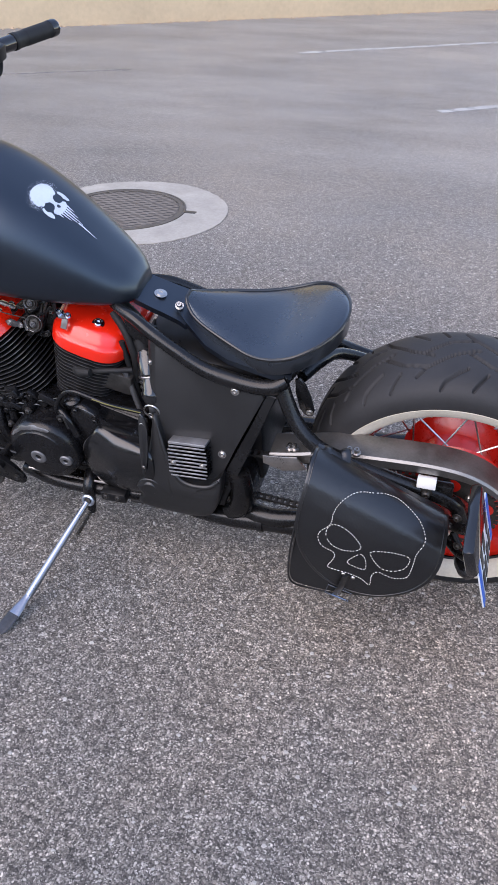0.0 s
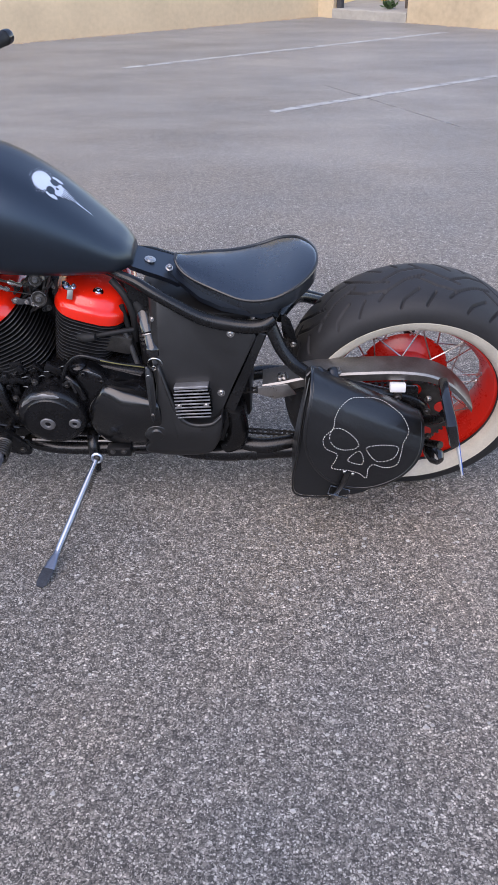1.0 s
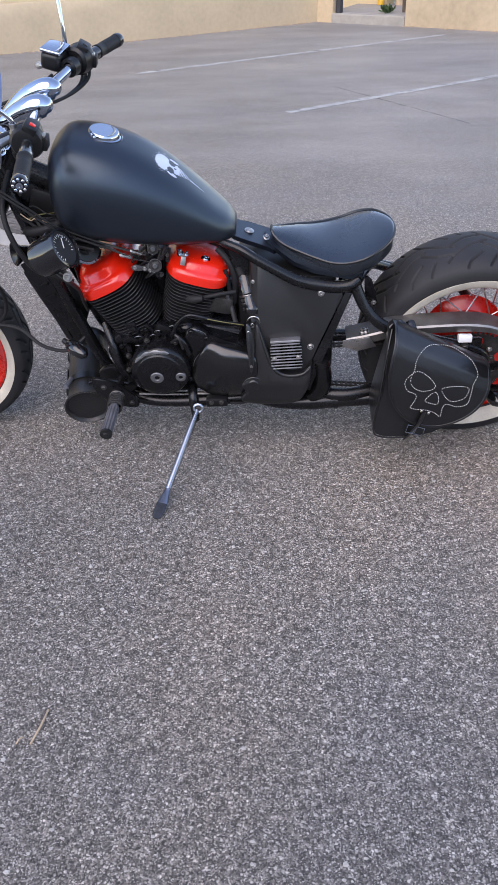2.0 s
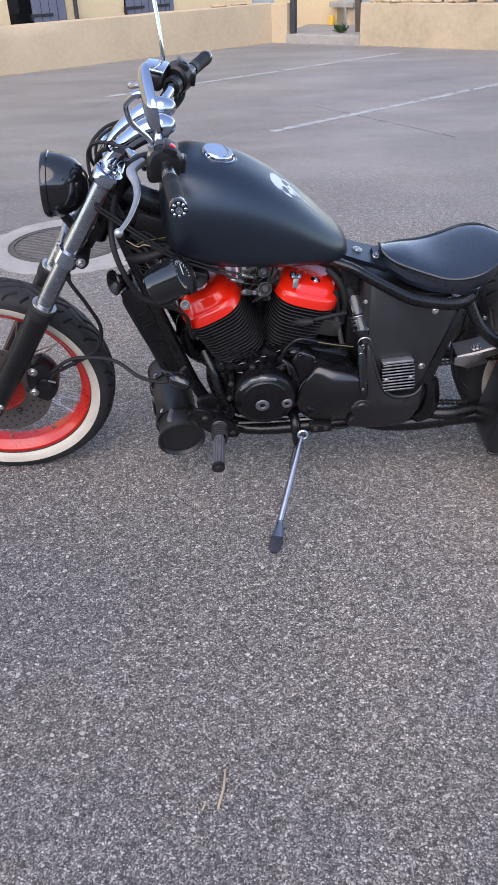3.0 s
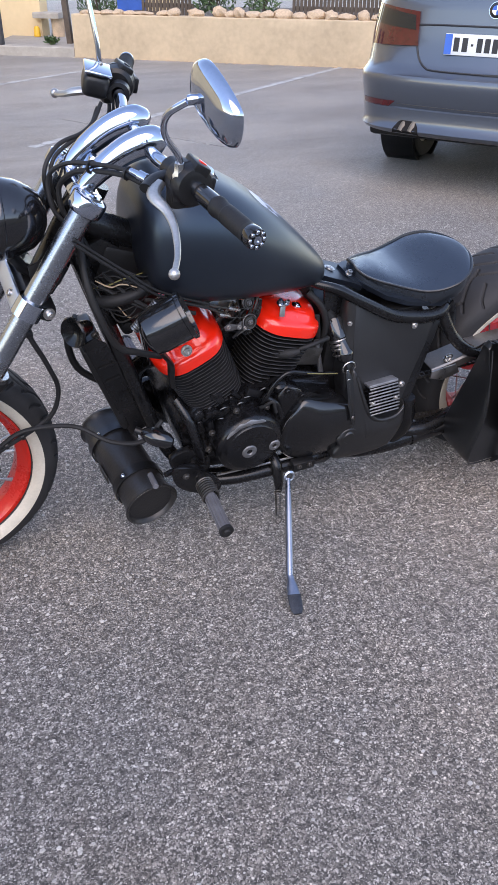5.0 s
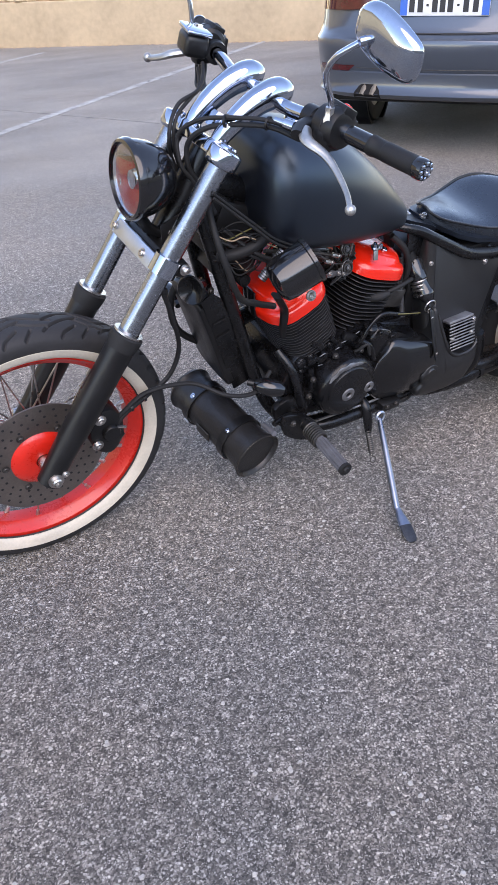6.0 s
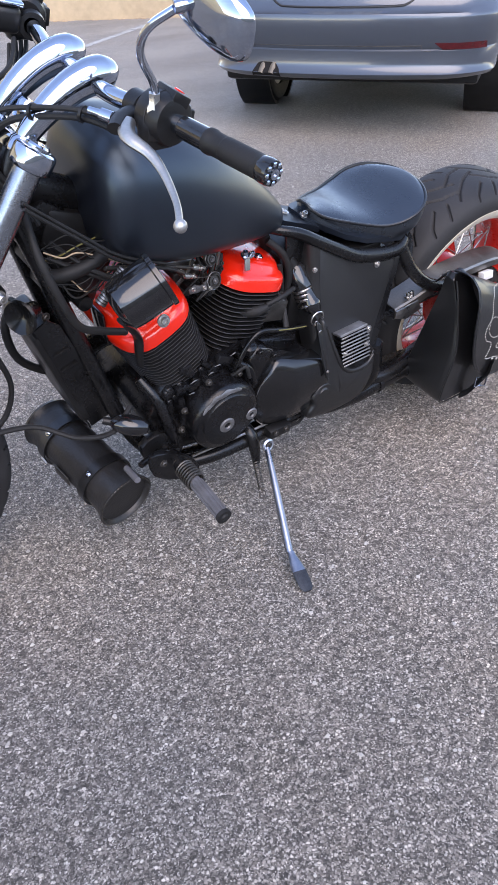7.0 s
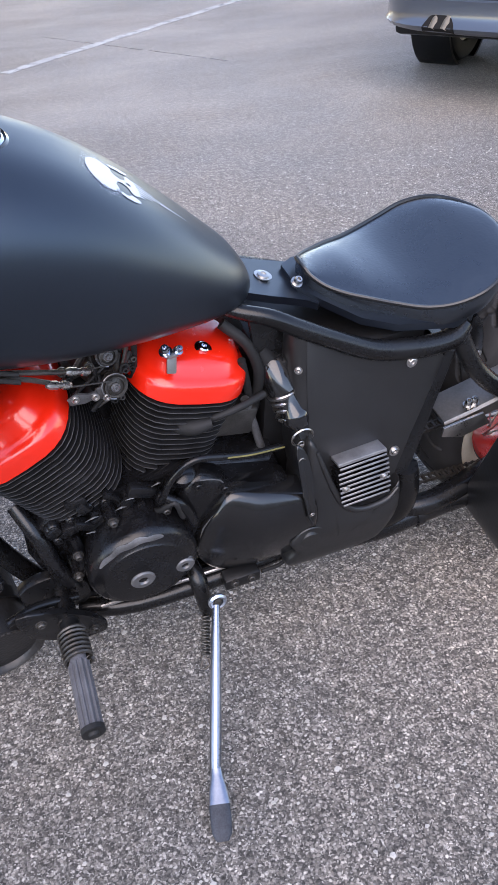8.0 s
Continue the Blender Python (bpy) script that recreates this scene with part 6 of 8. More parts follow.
            coil.append((-0.993 + 0.0195 * math.cos(t), side * (0.218 + 0.05 * k / 84), 0.283 + 0.0195 * math.sin(t)))
        part("peg_spring", tube(coil, 0.0027, 6), DARK_STEEL, bk, "coiled spring round the peg mount")
        part("mount_plate", slab(round_outline([(-1.06, 0.33), (-1.0, 0.312), (-0.952, 0.268), (-0.938, 0.238), (-0.952, 0.222), (-1.0, 0.236), (-1.05, 0.27)], 3), min(side * 0.19, side * 0.2), max(side * 0.19, side * 0.2), 0.003), FRAME, bk)
        for x, z in ((-1.03, 0.3), (-0.958, 0.243), (-1.0, 0.285)):
            part("plate_bolt", bolt((x, side * 0.2, z), (0, side, 0), 0.006, 0.006), DARK_STEEL, bk)
        part("gear_lever" if side < 0 else "brake_pedal", tube([(-0.97, side * 0.16, 0.28), (-1.03, side * 0.17, 0.3), (-1.075, side * 0.185, 0.305)], 0.007, 10, 3), FRAME, bk)
    part("toe_peg", tube([(-1.116, -0.2, 0.332), (-1.12, -0.25, 0.345)], [0.0065, 0.0065], 12), GREY_RUBBER, bike, "small rubber toe peg of the gear lever")
    part("linkage_rod", tube([(-0.94, -0.172, 0.25), (-0.8, -0.174, 0.25), (-0.72, -0.174, 0.252)], 0.0032, 8), STEEL, bike, "thin bright linkage rod")


front_gear()


def side_stand():
    piv, heel, tip = Vector((-0.769, -0.216, 0.238)), Vector((-0.846, -0.418, 0.124)), Vector((-0.873, -0.522, 0.1105))
    d = (piv - heel).normalized()
    leg = part("side_stand", tube([piv - d * 0.01, piv - d * 0.03, piv - d * 0.07, heel + d * 0.06, heel + d * 0.01, heel - d * 0.004], [0.0062, 0.0068, 0.0078, 0.0088, 0.009, 0.0085], 16), STAND_STEEL, bike, "bare steel side stand with a ring end")
    fd = (tip - heel).normalized()
    side = fd.cross(Vector((0, 0.2, 1))).normalized()
    nrm = side.cross(fd)
    bm = bmesh.new()
    loops = []
    for t, w, h in ((-0.03, 0.0072, 0.0068), (0.0, 0.0078, 0.0065), (0.018, 0.0095, 0.0055), (0.034, 0.013, 0.0042), (0.055, 0.0155, 0.0036), (0.078, 0.0155, 0.003), (0.094, 0.014, 0.0026), (0.104, 0.0085, 0.0022)):
        c = heel + fd * t if t > 0 else heel - d * t
        loops.append([c + side * (w * math.copysign(abs(math.cos(a)) ** 0.75, math.cos(a))) + nrm * (h * math.sin(a)) for a in (2 * math.pi * k / 20 for k in range(20))])
    rings(bm, loops[:5])
    foot = part("stand_foot", bm, STAND_STEEL, leg, "flattened spade foot of the stand")
    bm = bmesh.new()
    rings(bm, [[p + nrm * 0.0004 for p in loop] for loop in loops[4:]])
    part("foot_tip", bm, FOOT_STEEL, foot, "scraped dark tip of the foot")
    ring_at = toward(piv + Vector((0, -0.006, 0.001)), (0, -1, 0.25))
    part("stand_eye", lathe([(0.0088, -0.0035), (0.012, -0.0048), (0.0152, -0.002), (0.0152, 0.002), (0.012, 0.0048), (0.0088, 0.0035)], ring_at, 28, closed=True), STRAP, leg, "ring end of the stand")
    part("pivot_bolt", lathe([(0.0064, -0.012), (0.0064, 0.003), (0.0045, 0.004), (0, 0.004)], ring_at, 12), DARK_STEEL, leg)
    part("stand_hinge", tube([(-0.79, -0.15, 0.255), (-0.785, -0.18, 0.243), (-0.782, -0.196, 0.205), (-0.78, -0.203, 0.175)], [0.0145, 0.0145, 0.0125, 0.009], 12, 3), FRAME, leg)
    b = part("stand_switch", block((0.06, 0.026, 0.026), Matrix.Translation((-0.717, -0.19, 0.238)) @ pose(0, 0, 0, 0, -2, 0), 0.004), PLASTIC, leg, "black stand switch block")
    for x in (-0.732, -0.704):
        part("switch_bolt", bolt((x, -0.203, 0.243), (0, -1, 0.3), 0.005, 0.006), DARK_STEEL, b)
    part("switch_cable", tube([(-0.68, -0.19, 0.228), (-0.64, -0.185, 0.226), (-0.6, -0.16, 0.24)], 0.0035, 8, 4), RUBBER, b)
    a, c = Vector((-0.784, -0.205, 0.18)), Vector((-0.803, -0.258, 0.147))
    bm = bmesh.new()
    pts = []
    ax = (c - a).normalized()
    u = ax.orthogonal().normalized()
    v = ax.cross(u)
    for k in range(12 * 10):
        t = k / (12 * 10 - 1)
        an = 2 * math.pi * 12 * t
        pts.append(a.lerp(c, t) + 0.0068 * (math.cos(an) * u + math.sin(an) * v))
    tube(pts, 0.0016, 5, bm=bm)
    hook = c + ax * 0.012
    tube([c, c + ax * 0.004, *(hook + 0.008 * (math.cos(t) * ax + math.sin(t) * Vector((1, 0, 0.2)).normalized()) for t in np.linspace(math.pi, -0.8 * math.pi, 12))], 0.0018, 6, bm=bm)
    part("stand_spring", bm, DARK_STEEL, leg, "coiled return spring with a hooked end")
    part("frame_bar", tube([(-0.97, -0.14, 0.214), (-0.88, -0.165, 0.217), (-0.74, -0.17, 0.224), (-0.6, -0.16, 0.23)], 0.0165, 14, 3), FRAME, bike)


side_stand()


def rear_drive():
    lay = Matrix.Rotation(radians(-90), 4, "X")
    m = Matrix.Translation((0, -0.118, REAR_R)) @ lay
    s = part("sprocket", lathe([(0.05, -0.003), (0.098, -0.003), (0.098, 0.003), (0.05, 0.003)], m, 44, closed=True), DARK_STEEL, bike, "dark chain sprocket")
    bm = bmesh.new()
    for k in range(44):
        a = 2 * math.pi * k / 44
        block((0.008, 0.0055, 0.006), Matrix.Translation((0.1 * math.cos(a), -0.118, REAR_R + 0.1 * math.sin(a))) @ Matrix.Rotation(-a, 4, "Y"), 0.0, bm)
    part("sprocket_teeth", bm, DARK_STEEL, s)
    for k in range(5):
        a = 2 * math.pi * k / 5 + 0.3
        part("lightening_hole", lathe([(0.017, 0.0), (0.017, -0.001), (0, -0.001)], Matrix.Translation((0.076 * math.cos(a), -0.122, REAR_R + 0.076 * math.sin(a))) @ lay, 18), RED_RIM, s)
        part("sprocket_bolt", bolt((0.062 * math.cos(a + 0.6), -0.122, REAR_R + 0.062 * math.sin(a + 0.6)), (0, -1, 0), 0.006, 0.006), STEEL, s)
    # chain links along the upper and lower run
    bm = bmesh.new()
    for y in (-0.1245, -0.1115):
        slab(round_outline([(-0.008, -0.004), (0.0, -0.0025), (0.008, -0.004), (0.0115, 0.0), (0.008, 0.004), (0.0, 0.0025), (-0.008, 0.004), (-0.0115, 0.0)], 1), y - 0.001, y + 0.001, 0.0, bm)
    tube([(-0.007, -0.127, 0), (-0.007, -0.109, 0)], 0.004, 6, bm=bm)
    chain = part("drive_chain", tube([(-0.63, -0.118, 0.335), (-0.66, -0.118, 0.31), (-0.63, -0.118, 0.29)], 0.004, 8, 3), DARK_STEEL, bike, "oily drive chain")
    link = part("chain_link", bm, DARK_STEEL, chain)
    base = link.data
    first = True
    for z0, z1, x0, x1 in ((0.36, 0.402, -0.64, 0.0), (0.26, 0.206, -0.64, 0.0)):
        n = int((x1 - x0) / 0.0135)
        ang = math.atan2(z1 - z0, x1 - x0)
        for k in range(n):
            mm = Matrix.Translation((x0 + (x1 - x0) * k / n, 0, z0 + (z1 - z0) * k / n)) @ Matrix.Rotation(-ang, 4, "Y")
            if first:
                link.matrix_basis, first = mm, False
            else:
                share("chain_link", base, mm, chain)
    # bright chain guard, a folded strip
    top = [(-0.36, 0.424), (-0.31, 0.436), (-0.24, 0.455), (-0.18, 0.462), (-0.08, 0.468), (-0.02, 0.467), (0.03, 0.458), (0.075, 0.435), (0.11, 0.4), (0.138, 0.362)]
    line = bez([(x, 0, z) for x, z in top], 5)
    bm = bmesh.new()
    loops = []
    for i, p in enumerate(line):
        t = i / (len(line) - 1)
        yo, drop = -0.158, 0.028 * (1 - 0.5 * t)
        loops.append([Vector((p.x, -0.098, p.z + 0.0015)), Vector((p.x, yo + 0.004, p.z + 0.0015)), Vector((p.x, yo, p.z - 0.003)), Vector((p.x, yo, p.z - drop)), Vector((p.x, yo + 0.0025, p.z - drop)), Vector((p.x, yo + 0.0025, p.z - 0.004)), Vector((p.x, yo + 0.006, p.z - 0.001)), Vector((p.x, -0.098, p.z - 0.001))])
    rings(bm, loops)
    g = part("chain_guard", bm, GUARD_STEEL, bike, "brushed steel chain guard")
    part("guard_bracket", slab([(-0.37, 0.43), (-0.3, 0.44), (-0.28, 0.41), (-0.33, 0.395), (-0.37, 0.41)], -0.17, -0.166, 0.001), STEEL, g)
    for x, z in ((-0.318, 0.448), (-0.308, 0.45), (-0.2, 0.466), (-0.186, 0.467)):
        part("guard_bolt", bolt((x, -0.15, z - 0.006), (0, 0.0, 1), 0.006, 0.014), STEEL, g)
    part("axle_block", block((0.07, 0.02, 0.04), Matrix.Translation((-0.03, -0.15, 0.4)), 0.006), FRAME, bike)
    wb = part("reflector_block", block((0.036, 0.02, 0.02), Matrix.Translation((-0.047, -0.165, 0.432)) @ pose(0, 0, 0, -20, 0, 0), 0.002), WHITE_PLASTIC, bike, "small white reflector block")
    part("block_stud", bolt((-0.045, -0.168, 0.408), (0, -1, 0), 0.008, 0.012), DARK_STEEL, wb)
    part("axle_end", lathe([(0.0, 0.03), (0.012, 0.03), (0.014, 0.026), (0.014, 0.014), (0.022, 0.012), (0.022, 0.0), (0, 0)], toward((0.0, -0.155, REAR_R + 0.0), (0, -1, 0)), 6), STEEL, bike)
    # plate holder beside the wheel
    arm = part("plate_arm", tube([(0.0, -0.16, 0.33), (0.02, -0.2, 0.36), (0.045, -0.235, 0.4), (0.05, -0.25, 0.43)], 0.011, 12, 4), FRAME, bike, "black arm of the number plate")
    part("arm_tube", tube([(0.0, -0.165, 0.29), (0.03, -0.21, 0.3), (0.055, -0.25, 0.33)], 0.009, 10, 3), FRAME, arm)
    for p in ((0.01, -0.2, 0.36), (0.03, -0.22, 0.33), (0.02, -0.21, 0.4)):
        part("arm_bolt", bolt(p, (-0.3, -1, 0), 0.006, 0.008), DARK_STEEL, arm)
    mb = Matrix.Translation((0.047, -0.288, 0.47)) @ pose(0, 0, 0, 0, -14, 0)
    part("plate_lamp", block((0.022, 0.16, 0.068), mb, 0.008), GLOSS, arm, "black plate lamp housing")
    mp = Matrix.Translation((0.073, -0.272, 0.4)) @ pose(0, 0, 0, 0, -14, 0)
    pl = part("number_plate", block((0.003, 0.17, 0.12), mp, 0.001), PLATE_WHITE, bike, "small white number plate with blue bands")
    for y in (-0.076, 0.076):
        part("plate_band", block((0.0022, 0.016, 0.116), mp @ Matrix.Translation((0.002, y, 0)), 0.0), BLUE_PLASTIC, pl)
    for k, (y, z) in enumerate(((-0.042, 0.028), (-0.008, 0.028), (0.038, 0.028), (-0.046, -0.028), (-0.016, -0.028), (0.016, -0.028), (0.046, -0.028))):
        part("plate_bar", block((0.002, 0.018, 0.042), mp @ Matrix.Translation((0.0021, y, z)), 0.0), INK, pl)
    s = part("turn_signal", lathe([(0.0, 0.04), (0.012, 0.038), (0.02, 0.026), (0.022, 0.006), (0.018, -0.014), (0.008, -0.026), (0, -0.027)], toward((0.05, -0.2, 0.262), (0.4, -0.9, -0.1)), 20), GLOSS, bike, "small black bullet turn signal")
    part("signal_stalk", tube([(0.045, -0.19, 0.265), (0.02, -0.16, 0.29)], 0.008, 10), PLASTIC, s)


rear_drive()


# --- things hung on the motorcycle ---
def saddlebag():
    root = tagged(empty("saddlebag", BIKE_POSE.copy()), "black leather saddlebag with white skull-shaped stitching, hung beside the rear wheel", "saddlebag")
    # the flap is a sheet hung from the ridge: a runs along the ridge, g down over its bend
    bend_y = (0, -0.025, -0.05, -0.075, -0.093, -0.103, -0.111, -0.116, -0.118, -0.118)
    bend_z = (0, 0.008, 0.008, -0.008, -0.04, -0.075, -0.115, -0.16, -0.2, -0.25)
    girth = [0.0]
    for k in range(9):
        girth.append(girth[-1] + math.hypot(bend_y[k + 1] - bend_y[k], bend_z[k + 1] - bend_z[k]))

    def on_flap(a, g, lift=0.0):
        u = a / 0.285
        t = max(0.0, min(1.0, (g - 0.03) / 0.08))
        return Vector((-0.251 + 0.255 * u, -0.212 + float(np.interp(g, girth, bend_y)) - lift * t, 0.527 - 0.127 * u + float(np.interp(g, girth, bend_z)) + lift * (1 - t)))

    def leaf(edge, lift):
        ca, cg = 0.135, 0.14
        bm = bmesh.new()
        rings(bm, [[on_flap(ca + (a - ca) * k, cg + (g - cg) * k, h) for a, g in edge] for k, h in ((0.94, lift - 0.005), (1.0, lift - 0.004), (1.005, lift - 0.001), (0.995, lift), *((0.95 - 0.09 * n, lift) for n in range(11)))])
        return bm

    corner = [(0.0, 0.0), (0.0, 0.045), (-0.003, 0.09), (-0.011, 0.135), (-0.016, 0.18), (-0.012, 0.216), (0.0, 0.25), (0.022, 0.277), (0.052, 0.293), (0.096, 0.295), (0.154, 0.273), (0.211, 0.228), (0.25, 0.183), (0.274, 0.141), (0.285, 0.102), (0.287, 0.063), (0.286, 0.03), (0.283, 0.0)]
    edge = [(p.x, p.y) for p in bez([(a, g, 0) for a, g in corner], 4)] + [(0.283 - 0.283 * k / 12, 0.0) for k in range(1, 12)]
    part("flap", leaf(edge, 0.004), LEATHER, root, "smooth black leather flap", 60)
    hem = [(0.135 + (a - 0.135) * 0.955, 0.14 + (g - 0.14) * 0.955) for a, g in edge[: 17 * 4 + 1]]
    part("flap_hem", tube([on_flap(a, g, 0.0042) for a, g in hem], 0.001, 6), LEATHER, root)
    # the pouch: a wedge, narrow at the ridge and deep at its foot
    o = round_outline([(-0.25, 0.523), (-0.263, 0.46), (-0.276, 0.36), (-0.286, 0.27), (-0.287, 0.228), (-0.276, 0.2), (-0.248, 0.186), (-0.2, 0.186), (-0.14, 0.2), (-0.08, 0.245), (-0.03, 0.315), (-0.004, 0.385), (-0.06, 0.424), (-0.15, 0.47)], 3)

    def outer(z):
        return float(np.interp(z, [0.18, 0.21, 0.3, 0.36, 0.42, 0.47, 0.53], [-0.288, -0.3, -0.303, -0.298, -0.278, -0.25, -0.213]))
    bm = bmesh.new()
    cx, cz = -0.15, 0.33
    loops = []
    for t, k in ((0.0, 0.96), (0.03, 0.99), (0.15, 1.0), (0.5, 1.0), (0.85, 1.0), (0.96, 0.99), (1.0, 0.965)):
        loops.append([Vector((cx + (x - cx) * k, -0.196 + (outer(z) + 0.196) * t + 0.03 * (1 - t) * max(0.0, (0.5 - z) / 0.3), cz + (z - cz) * k)) for x, z in o])
    rings(bm, loops)
    part("pouch", bm, LEATHER, root, "stiff black leather pouch")
    part("pouch_seam", tube([(x - 0.001, outer(z) - 0.001, z) for x, z in ((-0.252, 0.51), (-0.264, 0.45), (-0.277, 0.35), (-0.285, 0.26), (-0.279, 0.21), (-0.245, 0.188), (-0.18, 0.19))], 0.0022, 6, 4), LEATHER, root)
    outline = [(0.13, 0.045), (0.097, 0.06), (0.073, 0.085), (0.06, 0.111), (0.056, 0.138), (0.037, 0.165), (0.033, 0.183), (0.043, 0.198), (0.067, 0.2), (0.068, 0.216), (0.057, 0.243), (0.066, 0.246), (0.1, 0.236), (0.127, 0.233), (0.147, 0.238), (0.15, 0.21), (0.162, 0.193), (0.193, 0.189), (0.221, 0.17), (0.229, 0.141), (0.233, 0.111), (0.244, 0.088), (0.244, 0.072), (0.229, 0.053), (0.205, 0.039), (0.178, 0.031), (0.151, 0.035)]
    hollow_a = [(0.049, 0.168), (0.052, 0.147), (0.064, 0.135), (0.082, 0.132), (0.103, 0.138), (0.121, 0.152), (0.113, 0.168), (0.085, 0.183), (0.061, 0.183)]
    hollow_b = [(0.142, 0.156), (0.16, 0.143), (0.193, 0.129), (0.219, 0.124), (0.221, 0.136), (0.211, 0.156), (0.19, 0.173), (0.169, 0.18), (0.151, 0.171)]
    hollow_c = [(0.122, 0.172), (0.132, 0.176), (0.136, 0.195), (0.129, 0.206), (0.102, 0.21), (0.098, 0.203), (0.109, 0.186)]
    for o in (outline, hollow_a, hollow_b, hollow_c):
        line = [on_flap(a, g, 0.0047) for a, g in round_outline(o, 10)]
        line.append(line[0])
        bm = bmesh.new()
        # stitches: short dashes along the line
        pts = [line[0]]
        for a, b in zip(line, line[1:]):
            n = max(1, int((b - a).length / 0.0012))
            pts += [a.lerp(b, (i + 1) / n) for i in range(n)]
        i = 0
        while i + 4 < len(pts):
            tube(pts[i:i + 3], 0.0008, 5, bm=bm)
            i += 4
        part("stitching", bm, THREAD, root, "white stitched line")
    s = part("strap", tube([on_flap(0.1, 0.24, 0.006), on_flap(0.094, 0.262, 0.007), on_flap(0.088, 0.285, 0.008), (-0.183, -0.322, 0.236), (-0.188, -0.312, 0.212), (-0.192, -0.296, 0.19)], 0.012, 10, 4, flat=0.25), LEATHER, root)
    e0, e1 = Vector((0.92, 0.0, -0.3)), Vector((0.2, 0.2, 0.8))
    q = Vector((-0.178, -0.331, 0.252))
    bm = tube([q + e0 * a_ + e1 * b_ for a_, b_ in ((-0.025, -0.013), (0.025, -0.013), (0.025, 0.014), (-0.025, 0.014), (-0.025, -0.013), (0.025, -0.013))], 0.002, 8)
    tube([q - e1 * 0.009, q + e1 * 0.011 + Vector((0, -0.003, 0))], 0.0015, 8, bm=bm)
    part("buckle", bm, CHROME, s, "bright strap buckle")
    for a, g in ((0.091, 0.243), (0.112, 0.24)):
        part("rivet", lathe([(0.0, 0.002), (0.003, 0.0016), (0.0042, 0.0)], toward(on_flap(a, g, 0.006), (0, -1, 0)), 12), STEEL, s)
    for x in (-0.23, -0.195):
        part("hanger_strap", tube([(x, -0.225, 0.515 - 0.5 * (x + 0.23)), (x - 0.002, -0.205, 0.518 - 0.5 * (x + 0.23)), (x - 0.006, -0.185, 0.505), (x - 0.01, -0.165, 0.475)], 0.009, 8, 4, flat=0.3), LEATHER, root)


saddlebag()


def tool_roll():
    root = tagged(empty("tool_roll", BIKE_POSE.copy()), "black leather tool roll strapped across the front of the frame", "tool bag")
    a, b = Vector((-1.1, -0.165, 0.193)), Vector((-1.14, 0.12, 0.22))
    d = (a - b).normalized()
    L_ = (a - b).length
    m = toward(b, d)
    part("roll", lathe([(0.0, 0.004), (0.05, 0.0), (0.061, 0.002), (0.063, 0.008), (0.058, 0.016), (0.0565, 0.03), (0.0575, L_ * 0.5), (0.057, L_ - 0.05), (0.0595, L_ - 0.022), (0.066, L_ - 0.004), (0.067, L_), (0.063, L_ + 0.001), (0.058, L_ - 0.004), (0.056, L_ - 0.009), (0.0, L_ - 0.009)], m, 44), LEATHER_DULL, root)
    bm = bmesh.new()
    for k in range(46):
        t = 2 * math.pi * k / 46
        u0 = m @ Vector((0.0635 * math.cos(t), 0.0635 * math.sin(t), L_ + 0.001))
        u1 = m @ Vector((0.0635 * math.cos(t + 0.08), 0.0635 * math.sin(t + 0.08), L_ + 0.001))
        tube([u0, u1], 0.0014, 5, bm=bm)
    part("rim_stitching", bm, DARK_STEEL, root)
    for h in (0.07, L_ - 0.075):
        s = part("strap", lathe([(0.0605, h - 0.011), (0.0635, h - 0.011), (0.0635, h + 0.011), (0.0605, h + 0.011)], m, 36, closed=True), LEATHER, root)
        part("strap_buckle", block((0.03, 0.004, 0.02), m @ Matrix.Rotation(radians(225), 4, "Z") @ Matrix.Translation((0.064, 0, h)) @ pose(0, 0, 0, 0, 0, 90), 0.001), STEEL, s)
        part("strap_stud", bolt(m @ Vector((0.0635 * math.cos(2.3), 0.0635 * math.sin(2.3), h)), (-0.6, 0, 0.6), 0.005, 0.004), CHROME, s)
    part("badge", block((0.03, 0.004, 0.05), m @ Matrix.Rotation(radians(190), 4, "Z") @ Matrix.Translation((0.061, 0, L_ * 0.5)) @ pose(0, 0, 0, 0, 0, 90), 0.002), DARK_STEEL, root, "small dull metal badge")


tool_roll()


